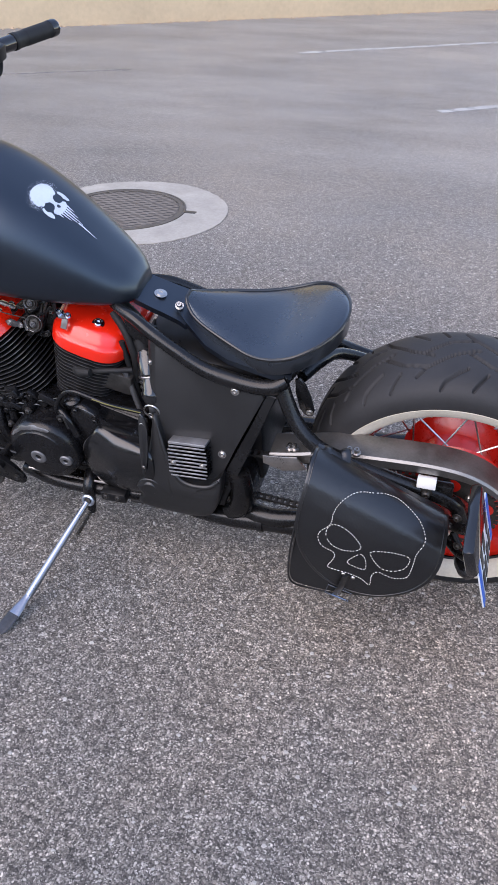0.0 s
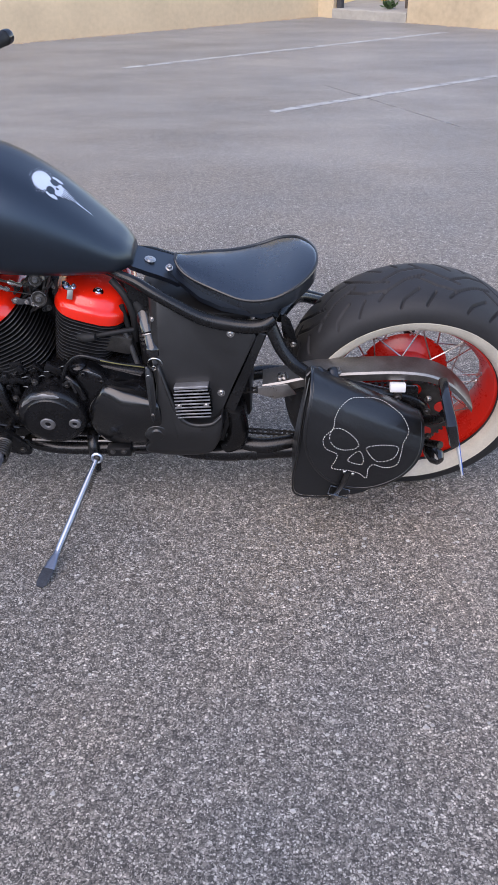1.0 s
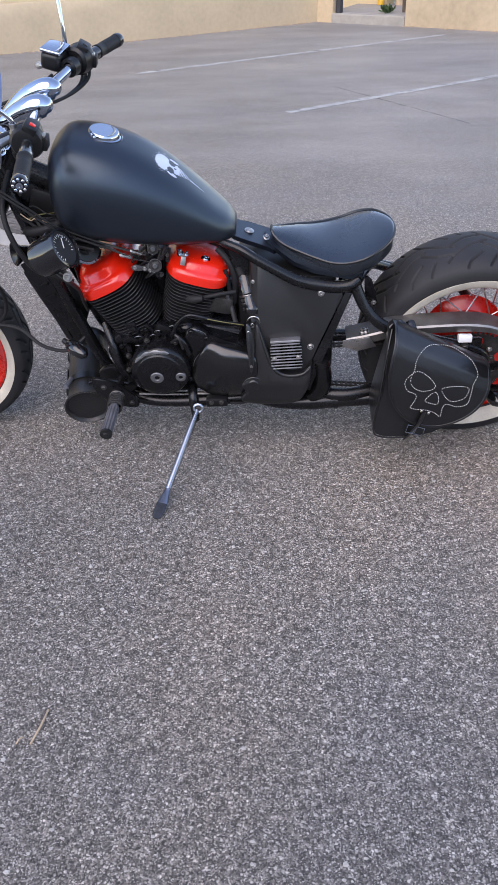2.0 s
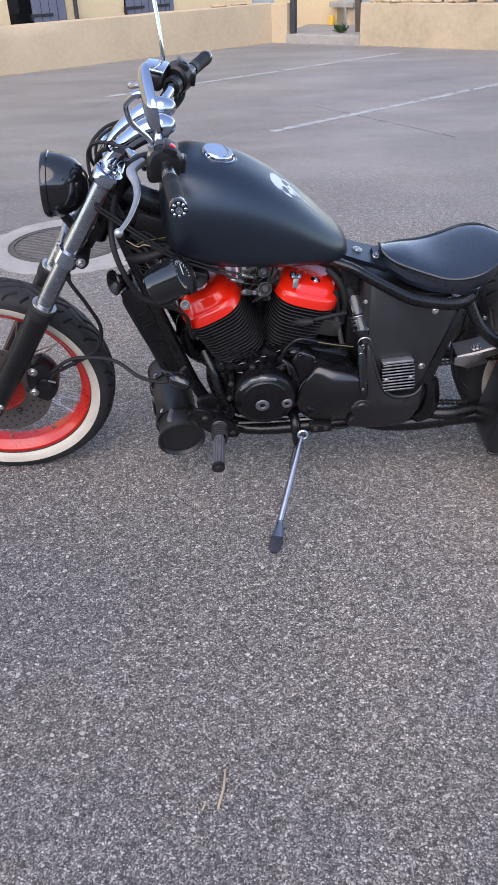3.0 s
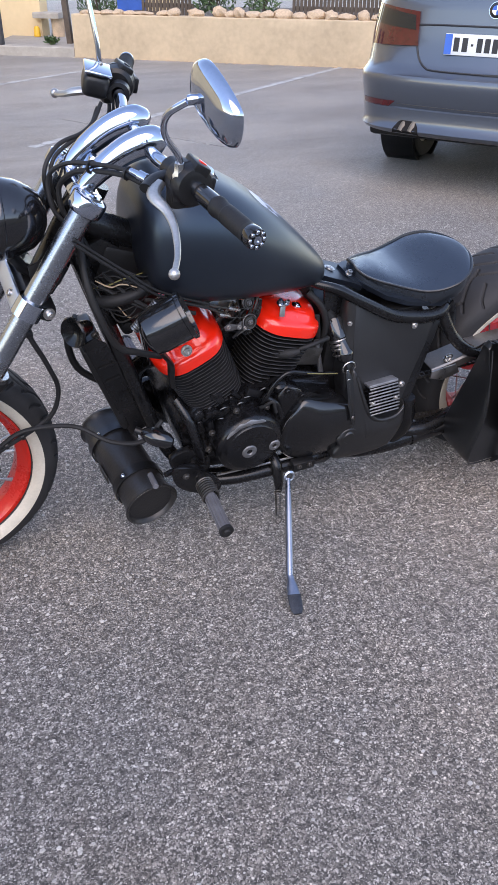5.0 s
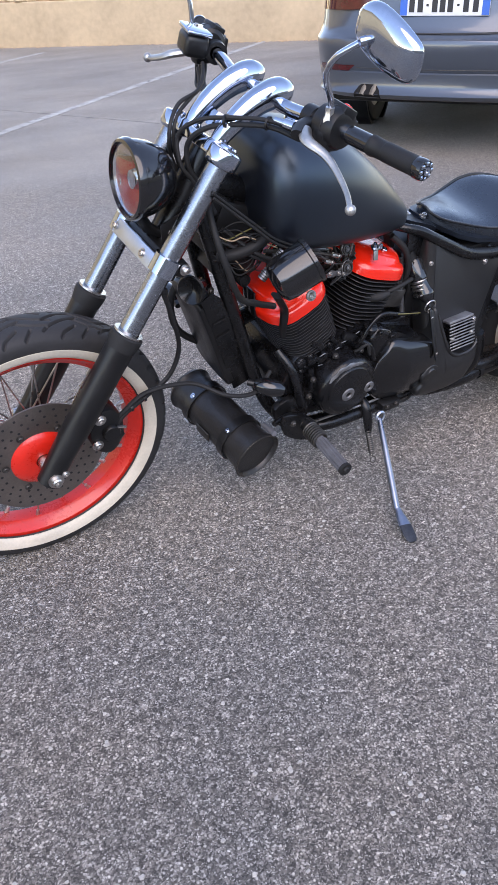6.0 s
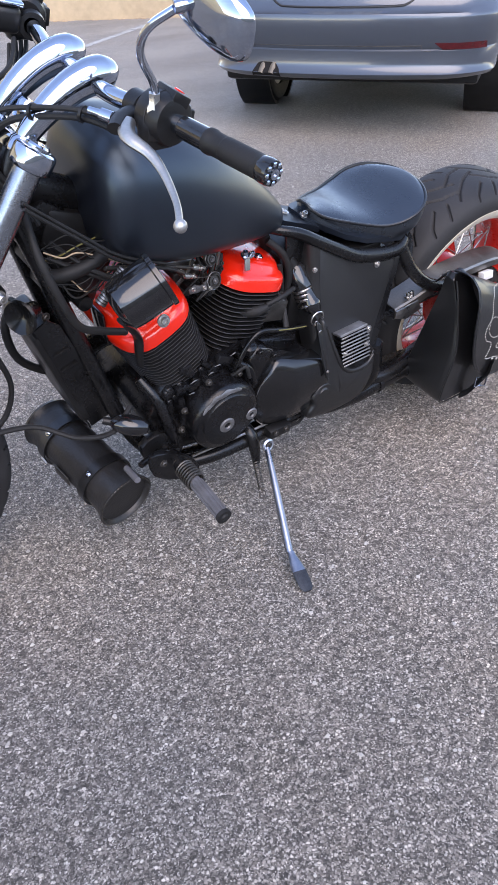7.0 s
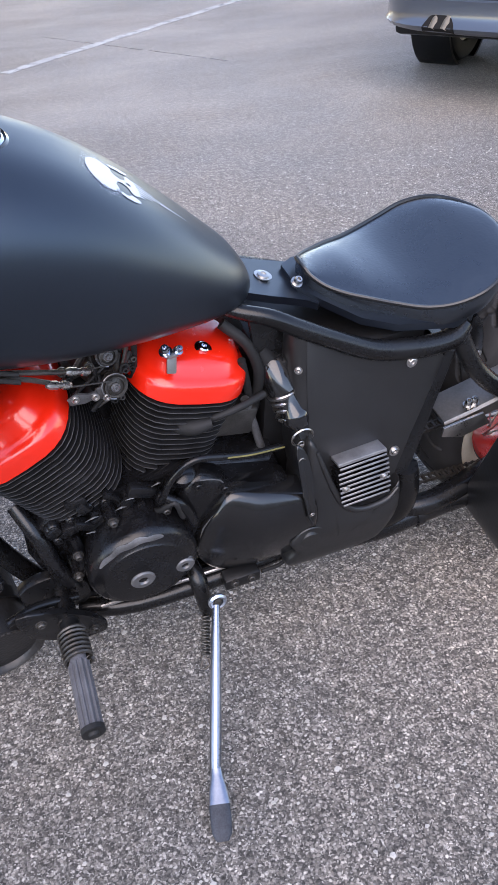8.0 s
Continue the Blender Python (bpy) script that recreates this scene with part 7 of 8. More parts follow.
def ignition_lock():
    a, c = Vector((-0.63, -0.083, 0.568)), Vector((-0.607, -0.138, 0.492))
    d = (c - a).normalized()
    m = toward(a, d)
    L_ = (c - a).length
    lk = part("ignition_lock", lathe([(0.0, -0.015), (0.02, -0.015), (0.023, -0.01), (0.023, 0.036), (0.019, 0.04), (0.019, 0.068), (0.021, 0.072), (0.0215, 0.082), (0.015, L_ - 0.002), (0.0, L_ - 0.002)], m, 24), GLOSS, bike, "black ignition lock with worn metal rings")
    for h, r in ((0.037, 0.0225), (0.047, 0.0215), (0.057, 0.0215), (0.071, 0.0225)):
        part("lock_ring", lathe([(0.014, h), (r, h), (r + 0.0015, h + 0.0025), (r, h + 0.006), (0.014, h + 0.006)], m @ pose(0, 0, 0, 6, 0, 0), 24, closed=True), STEEL, lk)
    part("lock_boot", tube([(-0.65, -0.07, 0.6), (-0.635, -0.08, 0.575)], 0.016, 12), RUBBER, lk)
    root = tagged(empty("key_ring", BIKE_POSE.copy()), "key with steel ring and dark leather fob in the ignition lock", "keys")
    part("key_head", block((0.022, 0.006, 0.02), toward(c + d * 0.008, d), 0.003), PLASTIC, root)
    part("ring", tube([(-0.608 + 0.0165 * math.cos(t), -0.149, 0.481 + 0.0165 * math.sin(t)) for t in np.linspace(0, 2 * math.pi, 29)], 0.0019, 6), STEEL, root)
    bm = bmesh.new()
    for k in range(3):
        z = 0.47 - 0.003 * k
        tube([(-0.611 - 0.005 * k + 0.005 * math.cos(t) * (k % 2 == 0), -0.152 - 0.013 * k + 0.005 * math.cos(t) * (k % 2), z + 0.007 * math.sin(t)) for t in np.linspace(0, 2 * math.pi, 13)], 0.0011, 5, bm=bm)
    part("chain", bm, STEEL, root)
    bm = slab(round_outline([(-0.627, 0.488), (-0.617, 0.482), (-0.61, 0.462), (-0.607, 0.414), (-0.612, 0.37), (-0.618, 0.366), (-0.624, 0.414), (-0.628, 0.464)], 3), 0.0, 0.006, 0.002)
    for v in bm.verts:
        v.co.y += -0.17 + 0.42 * (v.co.z - 0.488)
    part("fob", bm, LEATHER, root, "dark leather fob")
    part("fob_rivet", bolt((-0.615, -0.2155, 0.382), (0, -1, 0), 0.003, 0.002), STEEL, root)


ignition_lock()


# ---- the yard: lines, manhole, walls, house ----
def worn(mat, keep=0.5):
    """Lets the ground show through where paint has worn away."""
    nt = mat.node_tree
    b, out = nt.nodes["Principled BSDF"], nt.nodes["Material Output"]
    tc, n = nt.nodes.new("ShaderNodeTexCoord"), nt.nodes.new("ShaderNodeTexNoise")
    n.inputs["Scale"].default_value, n.inputs["Detail"].default_value, n.inputs["Roughness"].default_value = 9, 8, 0.75
    nt.links.new(tc.outputs["Object"], n.inputs["Vector"])
    r = nt.nodes.new("ShaderNodeMapRange")
    r.inputs["From Min"].default_value, r.inputs["From Max"].default_value = keep - 0.14, keep + 0.06
    r.inputs["To Max"].default_value = 0.75
    nt.links.new(n.outputs["Fac"], r.inputs["Value"])
    t, mix = nt.nodes.new("ShaderNodeBsdfTransparent"), nt.nodes.new("ShaderNodeMixShader")
    nt.links.new(r.outputs["Result"], mix.inputs[0])
    nt.links.new(t.outputs[0], mix.inputs[1])
    nt.links.new(b.outputs[0], mix.inputs[2])
    nt.links.new(mix.outputs[0], out.inputs["Surface"])


worn(LINE_PAINT, 0.42)
worn(CRACK, 0.56)


def ground_strip(name, a, b, width, mat, label, seed, z=0.004, wob=0.012):
    """A thin strip laid on the ground with uneven edges."""
    rnd = random.Random(seed)
    a, b = Vector((*a, 0)), Vector((*b, 0))
    d = (b - a).normalized()
    s = Vector((-d.y, d.x, 0))
    n = int((b - a).length / 0.12)
    bm = bmesh.new()
    rows = []
    for k in range(n + 1):
        c = a.lerp(b, k / n)
        w0, w1 = width / 2 + wob * (rnd.random() - 0.5), width / 2 + wob * (rnd.random() - 0.5)
        rows.append([bm.verts.new(c + s * w0 + Vector((0, 0, z))), bm.verts.new(c - s * w1 + Vector((0, 0, z))), bm.verts.new(c - s * w1 + Vector((0, 0, 0.0005))), bm.verts.new(c + s * w0 + Vector((0, 0, 0.0005)))])
    for p, q in zip(rows, rows[1:]):
        for i in range(4):
            bm.faces.new((p[i], p[(i + 1) % 4], q[(i + 1) % 4], q[i]))
    return tagged(part(name, bm, mat), label, "ground marking", kind="structure")


ground_strip("parking_line_1", (-2.06, 7.13), (1.76, 9.93), 0.085, LINE_PAINT, "worn white parking line on the asphalt", 1)
ground_strip("parking_line_2", (-0.44, 4.86), (6.2, 9.92), 0.085, LINE_PAINT, "worn white parking line on the asphalt", 2)
ground_strip("seam_1", (0.02, 6.05), (0.95, 4.3), 0.0045, CRACK, "thin dark seam in the asphalt", 3, 0.0035, 0.012)
ground_strip("seam_2", (-4.3, 5.15), (-3.3, 5.72), 0.03, CRACK, "thin dark seam in the asphalt", 4, 0.0035, 0.02)


def manhole():
    c, r = Vector((-1.76, 2.11, 0)), 0.305
    bm = bmesh.new()
    rnd = random.Random(5)
    n = 72
    out_k = [0.485 + 0.012 * math.sin(3.1 * i) * rnd.random() for i in range(n)]
    loops = []
    for rr, z in (("o", 0.0005), ("o", 0.004), (r + 0.012, 0.006), (r + 0.012, 0.0005)):
        loops.append([c + Vector(((0.045 if rr == "o" else 0.0) + (out_k[i] if rr == "o" else rr) * math.cos(2 * math.pi * i / n), (out_k[i] if rr == "o" else rr) * math.sin(2 * math.pi * i / n), z)) for i in range(n)])
    rings(bm, loops, closed=True)
    tagged(part("manhole_surround", bm, CONCRETE), "pale concrete ring around the manhole cover", "manhole", kind="structure")
    root = tagged(empty("manhole_cover", Matrix.Translation(c)), "round cast-iron manhole cover set in pale concrete", "manhole cover")
    part("cover_plate", lathe([(0.0, 0.004), (r - 0.02, 0.004), (r - 0.02, 0.0085), (r, 0.0085), (r, 0.0005), (0, 0.0005)], None, 72), CAST_IRON, root)
    part("cover_frame", lathe([(r + 0.002, 0.0005), (r + 0.002, 0.0095), (r + 0.011, 0.0095), (r + 0.011, 0.0005)], None, 72, closed=True), CAST_IRON, root)
    # wavy raised ribs
    bm = bmesh.new()
    row = 0
    y = -r + 0.035
    while y < r - 0.03:
        half = math.sqrt(max(0.0, (r - 0.028) ** 2 - y * y))
        n = int(2 * half / 0.012)
        if n > 3:
            pts = []
            for k in range(n + 1):
                x = -half + 2 * half * k / n
                pts.append((x, y + 0.006 * math.sin(x / 0.012 + row * math.pi), 0.0045))
            tube(pts, 0.0042, 4, bm=bm)
        y += 0.021
        row += 1
    part("cover_ribs", bm, CAST_IRON, root)
    part("lifting_slot", block((0.07, 0.035, 0.006), Matrix.Translation((r + 0.03, 0.05, 0.0045)), 0.002), DARK_STEEL, root, "dark lifting pocket at the rim")


manhole()

P0, U0, N0 = Vector((0.12, 12.04, 0)), Vector((-math.cos(radians(36)), -math.sin(radians(36)), 0)), Vector((-0.588, 0.809, 0))
P1, U1, N1 = Vector((1.38, 11.1, 0)), Vector((0.766, -0.643, 0)), Vector((0.643, 0.766, 0))
UP = Vector((0, 0, 1))


def wall_run(name, p, u, n, s0, s1, z0, z1, t0, t1, mat, label, cells=0.35, rough=0.008, seed=1):
    """A rendered wall along u from s0 to s1, from depth t0 to t1, with an uneven face and worn top edge."""
    bm = bmesh.new()
    k = max(2, int((s1 - s0) / cells))
    h = max(2, int((z1 - z0) / 0.14))
    cols = []
    for i in range(k + 1):
        s = s0 + (s1 - s0) * i / k
        lp = []
        for j in range(h + 1):
            z = z0 + (z1 - z0) * j / h
            w = rough * noise.noise(Vector((s * 1.7 + seed * 9, z * 3.0, 0)))
            lp.append(p + u * s + n * (t0 + w) + UP * z)
        top = z1 + rough * 0.8 * noise.noise(Vector((s * 2.3, seed * 5.0, 1)))
        lp[-1].z = top - 0.012
        lp.append(p + u * s + n * (t0 + 0.012) + UP * top)
        lp.append(p + u * s + n * (t1 - 0.012) + UP * top)
        lp.append(p + u * s + n * t1 + UP * (top - 0.012))
        lp.append(p + u * s + n * t1 + UP * z0)
        cols.append(lp)
    rings(bm, cols)
    return tagged(part(name, bm, mat), label, "wall", kind="structure")


wall_run("wall_west", P0, U0, N0, 0.0, 18.0, -0.05, 0.56, 0.0, 0.2, RENDER_L, "low beige rendered wall along the car park", seed=1)
wall_run("wall_return", P0 + U1 * 0.004, U1, N1, 0.0, 0.3, -0.05, 0.555, 0.0, 0.2, RENDER_L, "short return of the low beige wall", seed=4)
wall_run("wall_east", P1, U1, N1, 0.0, 14.0, -0.05, 0.565, 0.0, 0.22, RENDER_R, "low beige rendered wall with grey weather stains", seed=2)


# unseen wall added behind the camera so the black paint reflects less sky
wall_run("unseen_wall_south", Vector((-16, -8.5, 0)), Vector((1, 0, 0)), Vector((0, -1, 0)), 0.0, 30.0, -0.05, 2.4, 0.0, 0.3, CONCRETE, "unseen plain concrete wall added behind the camera to block low sky", cells=1.5, seed=8)


def damp_foot():
    # weeds and grit where the walls meet the asphalt
    rnd = random.Random(21)
    bm = bmesh.new()
    for p, u, n, ln in ((P0, U0, N0, 9.0), (P1, U1, N1, 7.0)):
        for i in range(420):
            c = p + u * (rnd.random() * ln) - n * (0.01 + 0.09 * rnd.random() ** 2)
            s = 0.006 + 0.022 * rnd.random() ** 3
            block((s * 1.6, s, s * 0.7), Matrix.Translation(c + UP * s * 0.2) @ pose(0, 0, 0, 0, 0, 360 * rnd.random()), 0.0, bm)
    tagged(part("gravel", bm, ROCK), "pale grit and crumbs along the foot of the walls", "gravel", kind="stuff")


damp_foot()


def gateway():
    # raised threshold, paving behind, dark posts
    a, b = P0 + U1 * 0.305, P1
    d = (b - a).normalized()
    n = Vector((-d.y, d.x, 0)) if Vector((-d.y, d.x, 0)).y > 0 else Vector((d.y, -d.x, 0))
    bm = bmesh.new()
    o = [(0.0, -0.05), (0.0, 0.118), (0.012, 0.13), (0.25, 0.13), (0.25, -0.05)]
    k = 8
    rings(bm, [[a.lerp(b, i / k) + n * (t - 0.03) + UP * (z + 0.003 * math.sin(i * 2.1)) for t, z in o] for i in range(k + 1)])
    tagged(part("gate_step", bm, CONCRETE), "pale concrete threshold between the two walls", "step", kind="structure")
    bm = bmesh.new()
    q = [a + n * 0.22 - d * 0.2, b + n * 0.22 + d * 0.1, b + n * 5.5 + d * 1.5, a + n * 5.5 - d * 1.5]
    rings(bm, [[v + UP * z for v in q] for z in (0.02, 0.125)])
    tagged(part("courtyard_paving", bm, PAVING), "grey paving of the yard behind the gate", "paving", kind="structure")
    for c, lean, lab, nm in ((a + d * 0.06 + n * 0.1, 0.0, "dark painted metal gate post", "gate_post"), (P1 + U1 * -0.36 + N1 * 0.6, 0.05, "dark weathered wooden post", "wooden_post")):
        bm = bmesh.new()
        rings(bm, [[c + UP * z + d * (x - lean * z) + n * y for x, y in ((-0.04, -0.04), (0.04, -0.04), (0.04, 0.04), (-0.04, 0.04))] for z in (0.1, 0.6, 1.2, 1.9)])
        tagged(part(nm, bm, DARK_METAL if nm == "gate_post" else BARK), lab, "post")


gateway()


def house():
    """The cream house behind the low wall, with shutters and a downpipe."""
    root = tagged(empty("house"), "cream rendered house with blue-grey shutters behind the low wall", "house")
    F = P0 + N0 * 1.2

    def face(s0, s1, z0, z1, t0, t1):
        bm = bmesh.new()
        rings(bm, [[F + U0 * s + N0 * t + UP * z for t, z in ((t0, z0), (t0, z1), (t1, z1), (t1, z0))] for s in (s0, s1)])
        return bm

    # wall pieces left round two window openings
    wins = [(1.05, 1.95), (2.95, 3.85)]
    spans = [(-0.6, 1.05), (1.95, 2.95), (3.85, 16.0)]
    for s0, s1 in spans:
        part("wall", face(s0, s1, 0.0, 5.2, 0.0, 0.35), FACADE, root)
    for s0, s1 in wins:
        part("wall", face(s0, s1, 0.0, 0.42, 0.002, 0.35), FACADE, root)
        part("wall", face(s0, s1, 1.9, 5.2, 0.002, 0.35), FACADE, root)
        w = part("window", face(s0, s1, 0.42, 1.9, 0.2, 0.24), CAR_GLASS, root, "dark window pane")
        part("window_sill", face(s0 - 0.05, s1 + 0.05, 0.4, 0.44, -0.05, 0.2), CONCRETE, w)
    # shutter leaves with hinges
    for s0, s1 in ((2.98, 3.5), (1.4, 1.93), (1.06, 1.39)):
        sh = part("shutter", face(s0, s1, 0.43, 1.88, -0.045, -0.012), SHUTTER, root, "blue-grey wooden shutter")
        for k in range(1, 4):
            s = s0 + (s1 - s0) * k / 4
            part("board_joint", face(s - 0.004, s + 0.004, 0.44, 1.87, -0.048, -0.044), INK, sh)
        for z in (0.58, 1.6):
            part("hinge", face(s1 - 0.4 * (s1 - s0) - 0.1, s1 + 0.03, z - 0.02, z + 0.02, -0.056, -0.046), INK, sh)
        part("latch", face(s1 + 0.01, s1 + 0.04, 0.52, 0.6, -0.06, -0.01), INK, sh)
    bm = tube([F + U0 * 2.82 - N0 * 0.06 + UP * z for z in (0.1, 2.0, 5.1)], 0.032, 10)
    part("downpipe", bm, DARK_METAL, root, "dark downpipe")
    part("roof", face(-1.0, 16.4, 5.2, 5.35, -0.5, 6.0), ROCK, root)
    # end wall beyond the gate
    bm = bmesh.new()
    G = P1 + N1 * 1.6
    rings(bm, [[G + U1 * s + N1 * t + UP * z for t, z in ((0.0, 0.0), (0.0, 3.0), (0.25, 3.0), (0.25, 0.0))] for s in (-2.7, -1.38)])
    part("end_wall", bm, FACADE, root)


house()


def basin():
    root = tagged(empty("stone_basin"), "pale stone wash basin on a rough pillar in the yard", "basin")
    G = P1 + N1 * 1.55
    bm = bmesh.new()
    o = [(0.0, 0.4), (0.0, 0.47), (0.02, 0.485), (0.3, 0.485), (0.3, 0.4)]
    rings(bm, [[G + U1 * s + N1 * (t - 0.1) + UP * z for t, z in o] for s in (-1.45, -0.98)])
    part("slab", bm, CONCRETE, root)
    bm = bmesh.new()
    rnd = random.Random(8)
    rings(bm, [[G + U1 * (-1.12 + 0.11 * math.cos(a) + 0.015 * rnd.random()) + N1 * (0.1 + 0.1 * math.sin(a) + 0.015 * rnd.random()) + UP * z for a in np.linspace(0, 2 * math.pi, 11)[:-1]] for z in (0.1, 0.2, 0.3, 0.4)])
    part("pillar", bm, ROCK, root)
    bm = lathe([(0.0, 0.1), (0.055, 0.1), (0.05, 0.22), (0.03, 0.25), (0, 0.25)], Matrix.Translation(G + U1 * -1.42 - N1 * 0.06 + UP * 0.03), 14)
    tagged(part("watering_can", bm, YELLOW), "yellow plastic watering can below the basin", "watering can")


basin()


def rock_mesh(seed):
    rnd = random.Random(seed)
    bm = bmesh.new()
    bmesh.ops.create_icosphere(bm, subdivisions=2, radius=1.0)
    off = Vector((rnd.random() * 50, rnd.random() * 50, rnd.random() * 50))
    for v in bm.verts:
        v.co *= 1.0 + 0.45 * noise.noise(v.co * 1.1 + off) + 0.15 * noise.noise(v.co * 3 + off)
        v.co.z = max(v.co.z, -0.55)
        v.co = Vector((round(v.co.x * 4) / 4 * 0.35 + v.co.x * 0.65, round(v.co.y * 4) / 4 * 0.35 + v.co.y * 0.65, v.co.z))
    return bm


def rocks():
    rnd = random.Random(31)
    shapes = []
    for k in range(7):
        bm = rock_mesh(k + 3)
        me = bpy.data.meshes.new("rock")
        bm.to_mesh(me)
        bm.free()
        me.materials.append(ROCK)
        shapes.append(me)
    s = 0.12
    while s < 7.5:
        ln = 0.1 + 0.16 * rnd.random()
        hh = 0.035 + 0.065 * rnd.random() ** 1.5
        ob = new("rock", shapes[rnd.randrange(7)])
        ob.matrix_basis = Matrix.Translation(P1 + U1 * (s + ln * 0.5) + N1 * (0.09 + 0.06 * rnd.random()) + UP * (0.562 + hh * 0.5)) @ pose(0, 0, 0, 0, 0, -40 + 25 * (rnd.random() - 0.5)) @ Matrix.Diagonal((ln * 0.55, 0.07 + 0.04 * rnd.random(), hh, 1))
        tagged(ob, "rough beige limestone laid on the wall top", "rock", group="stones on the wall top")
        s += ln * (0.95 + (0.9 * rnd.random() if rnd.random() < 0.25 else 0.05))
    for s in (0.35, 0.6):
        ob = new("rock", shapes[rnd.randrange(7)])
        ob.matrix_basis = Matrix.Translation(P0 + U0 * (s * 1.6) + N0 * 0.1 + UP * 0.575) @ Matrix.Diagonal((0.13, 0.08, 0.03, 1))
        tagged(ob, "rough beige limestone laid on the wall top", "rock", group="stones on the wall top")


rocks()


def garden():
    # raised soil behind the wall, dark reed fence, shrubs, a blue board
    bm = bmesh.new()
    q = [P1 + N1 * 0.2, P1 + U1 * 14 + N1 * 0.2, P1 + U1 * 14 + N1 * 4, P1 + N1 * 4]
    rings(bm, [[v + UP * z for v in q] for z in (0.02, 0.5)])
    tagged(part("garden_bed", bm, BARK), "raised earth bed behind the low wall", "ground", kind="structure")
    for s0, s1, t, lab in ((0.75, 1.55, 0.9, "dark brown wooden trellis panel"), (3.1, 6.5, 0.8, "dark reed fence behind the stones")):
        root = tagged(empty("garden_fence"), lab, "fence")
        k = int((s1 - s0) / 0.055)
        for i in range(k):
            s = s0 + (s1 - s0) * i / k
            c = P1 + U1 * s + N1 * t
            bm = bmesh.new()
            rings(bm, [[c + U1 * x + N1 * y + UP * z for x, y in ((-0.021, -0.008), (0.021, -0.008), (0.021, 0.008), (-0.021, 0.008))] for z in (0.48, 1.5 + 0.04 * math.sin(i * 3.3))])
            part("slat", bm, BARK, root)
        bm = bmesh.new()
        rings(bm, [[P1 + U1 * s + N1 * (t + y) + UP * z for y, z in ((0.01, 0.62), (0.03, 0.62), (0.03, 0.68), (0.01, 0.68))] for s in (s0, s1)])
        part("rail", bm, BARK, root)
    bm = bmesh.new()
    c = P1 + N1 * 2.4
    rings(bm, [[c + U1 * s + N1 * y + UP * z for y, z in ((0, 0.45), (0, 1.6), (0.05, 1.6), (0.05, 0.45))] for s in (-0.35, 0.2)])
    tagged(part("blue_board", bm, BLUE_BIN), "blue painted board standing behind the wall", "board")
    bm = bmesh.new()
    rings(bm, [[c + U1 * s + N1 * y + UP * z for y, z in ((-0.1, 0.3), (-0.1, 2.4), (0.2, 2.4), (0.2, 0.3))] for s in (0.22, 0.7)])
    tagged(part("pillar", bm, FACADE), "cream rendered pillar behind the wall", "pillar", kind="structure")

    def shrub(c, r, h, n, seed, label):
        rnd = random.Random(seed)
        root = tagged(empty("shrub", Matrix.Translation(c)), label, "shrub")
        bm = bmesh.new()
        for i in range(6):
            a = rnd.random() * 6.28
            tube([(0, 0, 0), (0.3 * r * math.cos(a), 0.3 * r * math.sin(a), h * 0.45), (0.7 * r * math.cos(a), 0.7 * r * math.sin(a), h * 0.9)], [0.012, 0.008, 0.003], 5, 3, bm=bm)
        part("stem", bm, BARK, root)
        bm = bmesh.new()
        for i in range(n):
            a, q, z = rnd.random() * 6.28, r * math.sqrt(rnd.random()), h * (0.15 + 0.85 * rnd.random())
            p = Vector((q * math.cos(a), q * math.sin(a), z + 0.05 * h * math.sin(5 * a)))
            d = Vector((rnd.random() - 0.5, rnd.random() - 0.5, rnd.random() * 0.8)).normalized()
            s = d.orthogonal().normalized() * (0.012 + 0.014 * rnd.random())
            ln = 0.05 + 0.05 * rnd.random()
            vs = [bm.verts.new(v) for v in (p, p + d * ln * 0.5 + s, p + d * ln, p + d * ln * 0.5 - s)]
            bm.faces.new(vs)
        tagged(part("leaves", bm, LEAF, root), kind="stuff")

    shrub(P1 + U1 * 1.95 + N1 * 0.7 + UP * 0.48, 0.3, 0.6, 700, 1, "green leafy shrub in the raised bed")
    shrub(P1 + U1 * 2.6 + N1 * 0.9 + UP * 0.48, 0.25, 0.5, 500, 2, "green leafy shrub in the raised bed")
    shrub(P1 + U1 * -0.75 + N1 * 2.6 + UP * 0.12, 0.4, 1.0, 1200, 3, "grey-green bush in the yard behind the gate")
    shrub(P1 + U1 * -0.55 + N1 * 0.35 + UP * 0.12, 0.1, 0.07, 90, 4, "low weeds at the gate threshold")


garden()


def straws():
    for a, m, b, r in (((-1.014, -1.14), (-1.018, -1.18), (-1.03, -1.22), 0.0017), ((-1.05, -1.205), (-1.053, -1.212), (-1.058, -1.22), 0.0012)):
        tagged(part("dry_stalk", tube([(*a, 0.003), (*m, 0.008), (*b, 0.003)], r * 1.3, 6, 5), ROCK), "pale reddish dry stalk lying on the asphalt", "stalk")


straws()


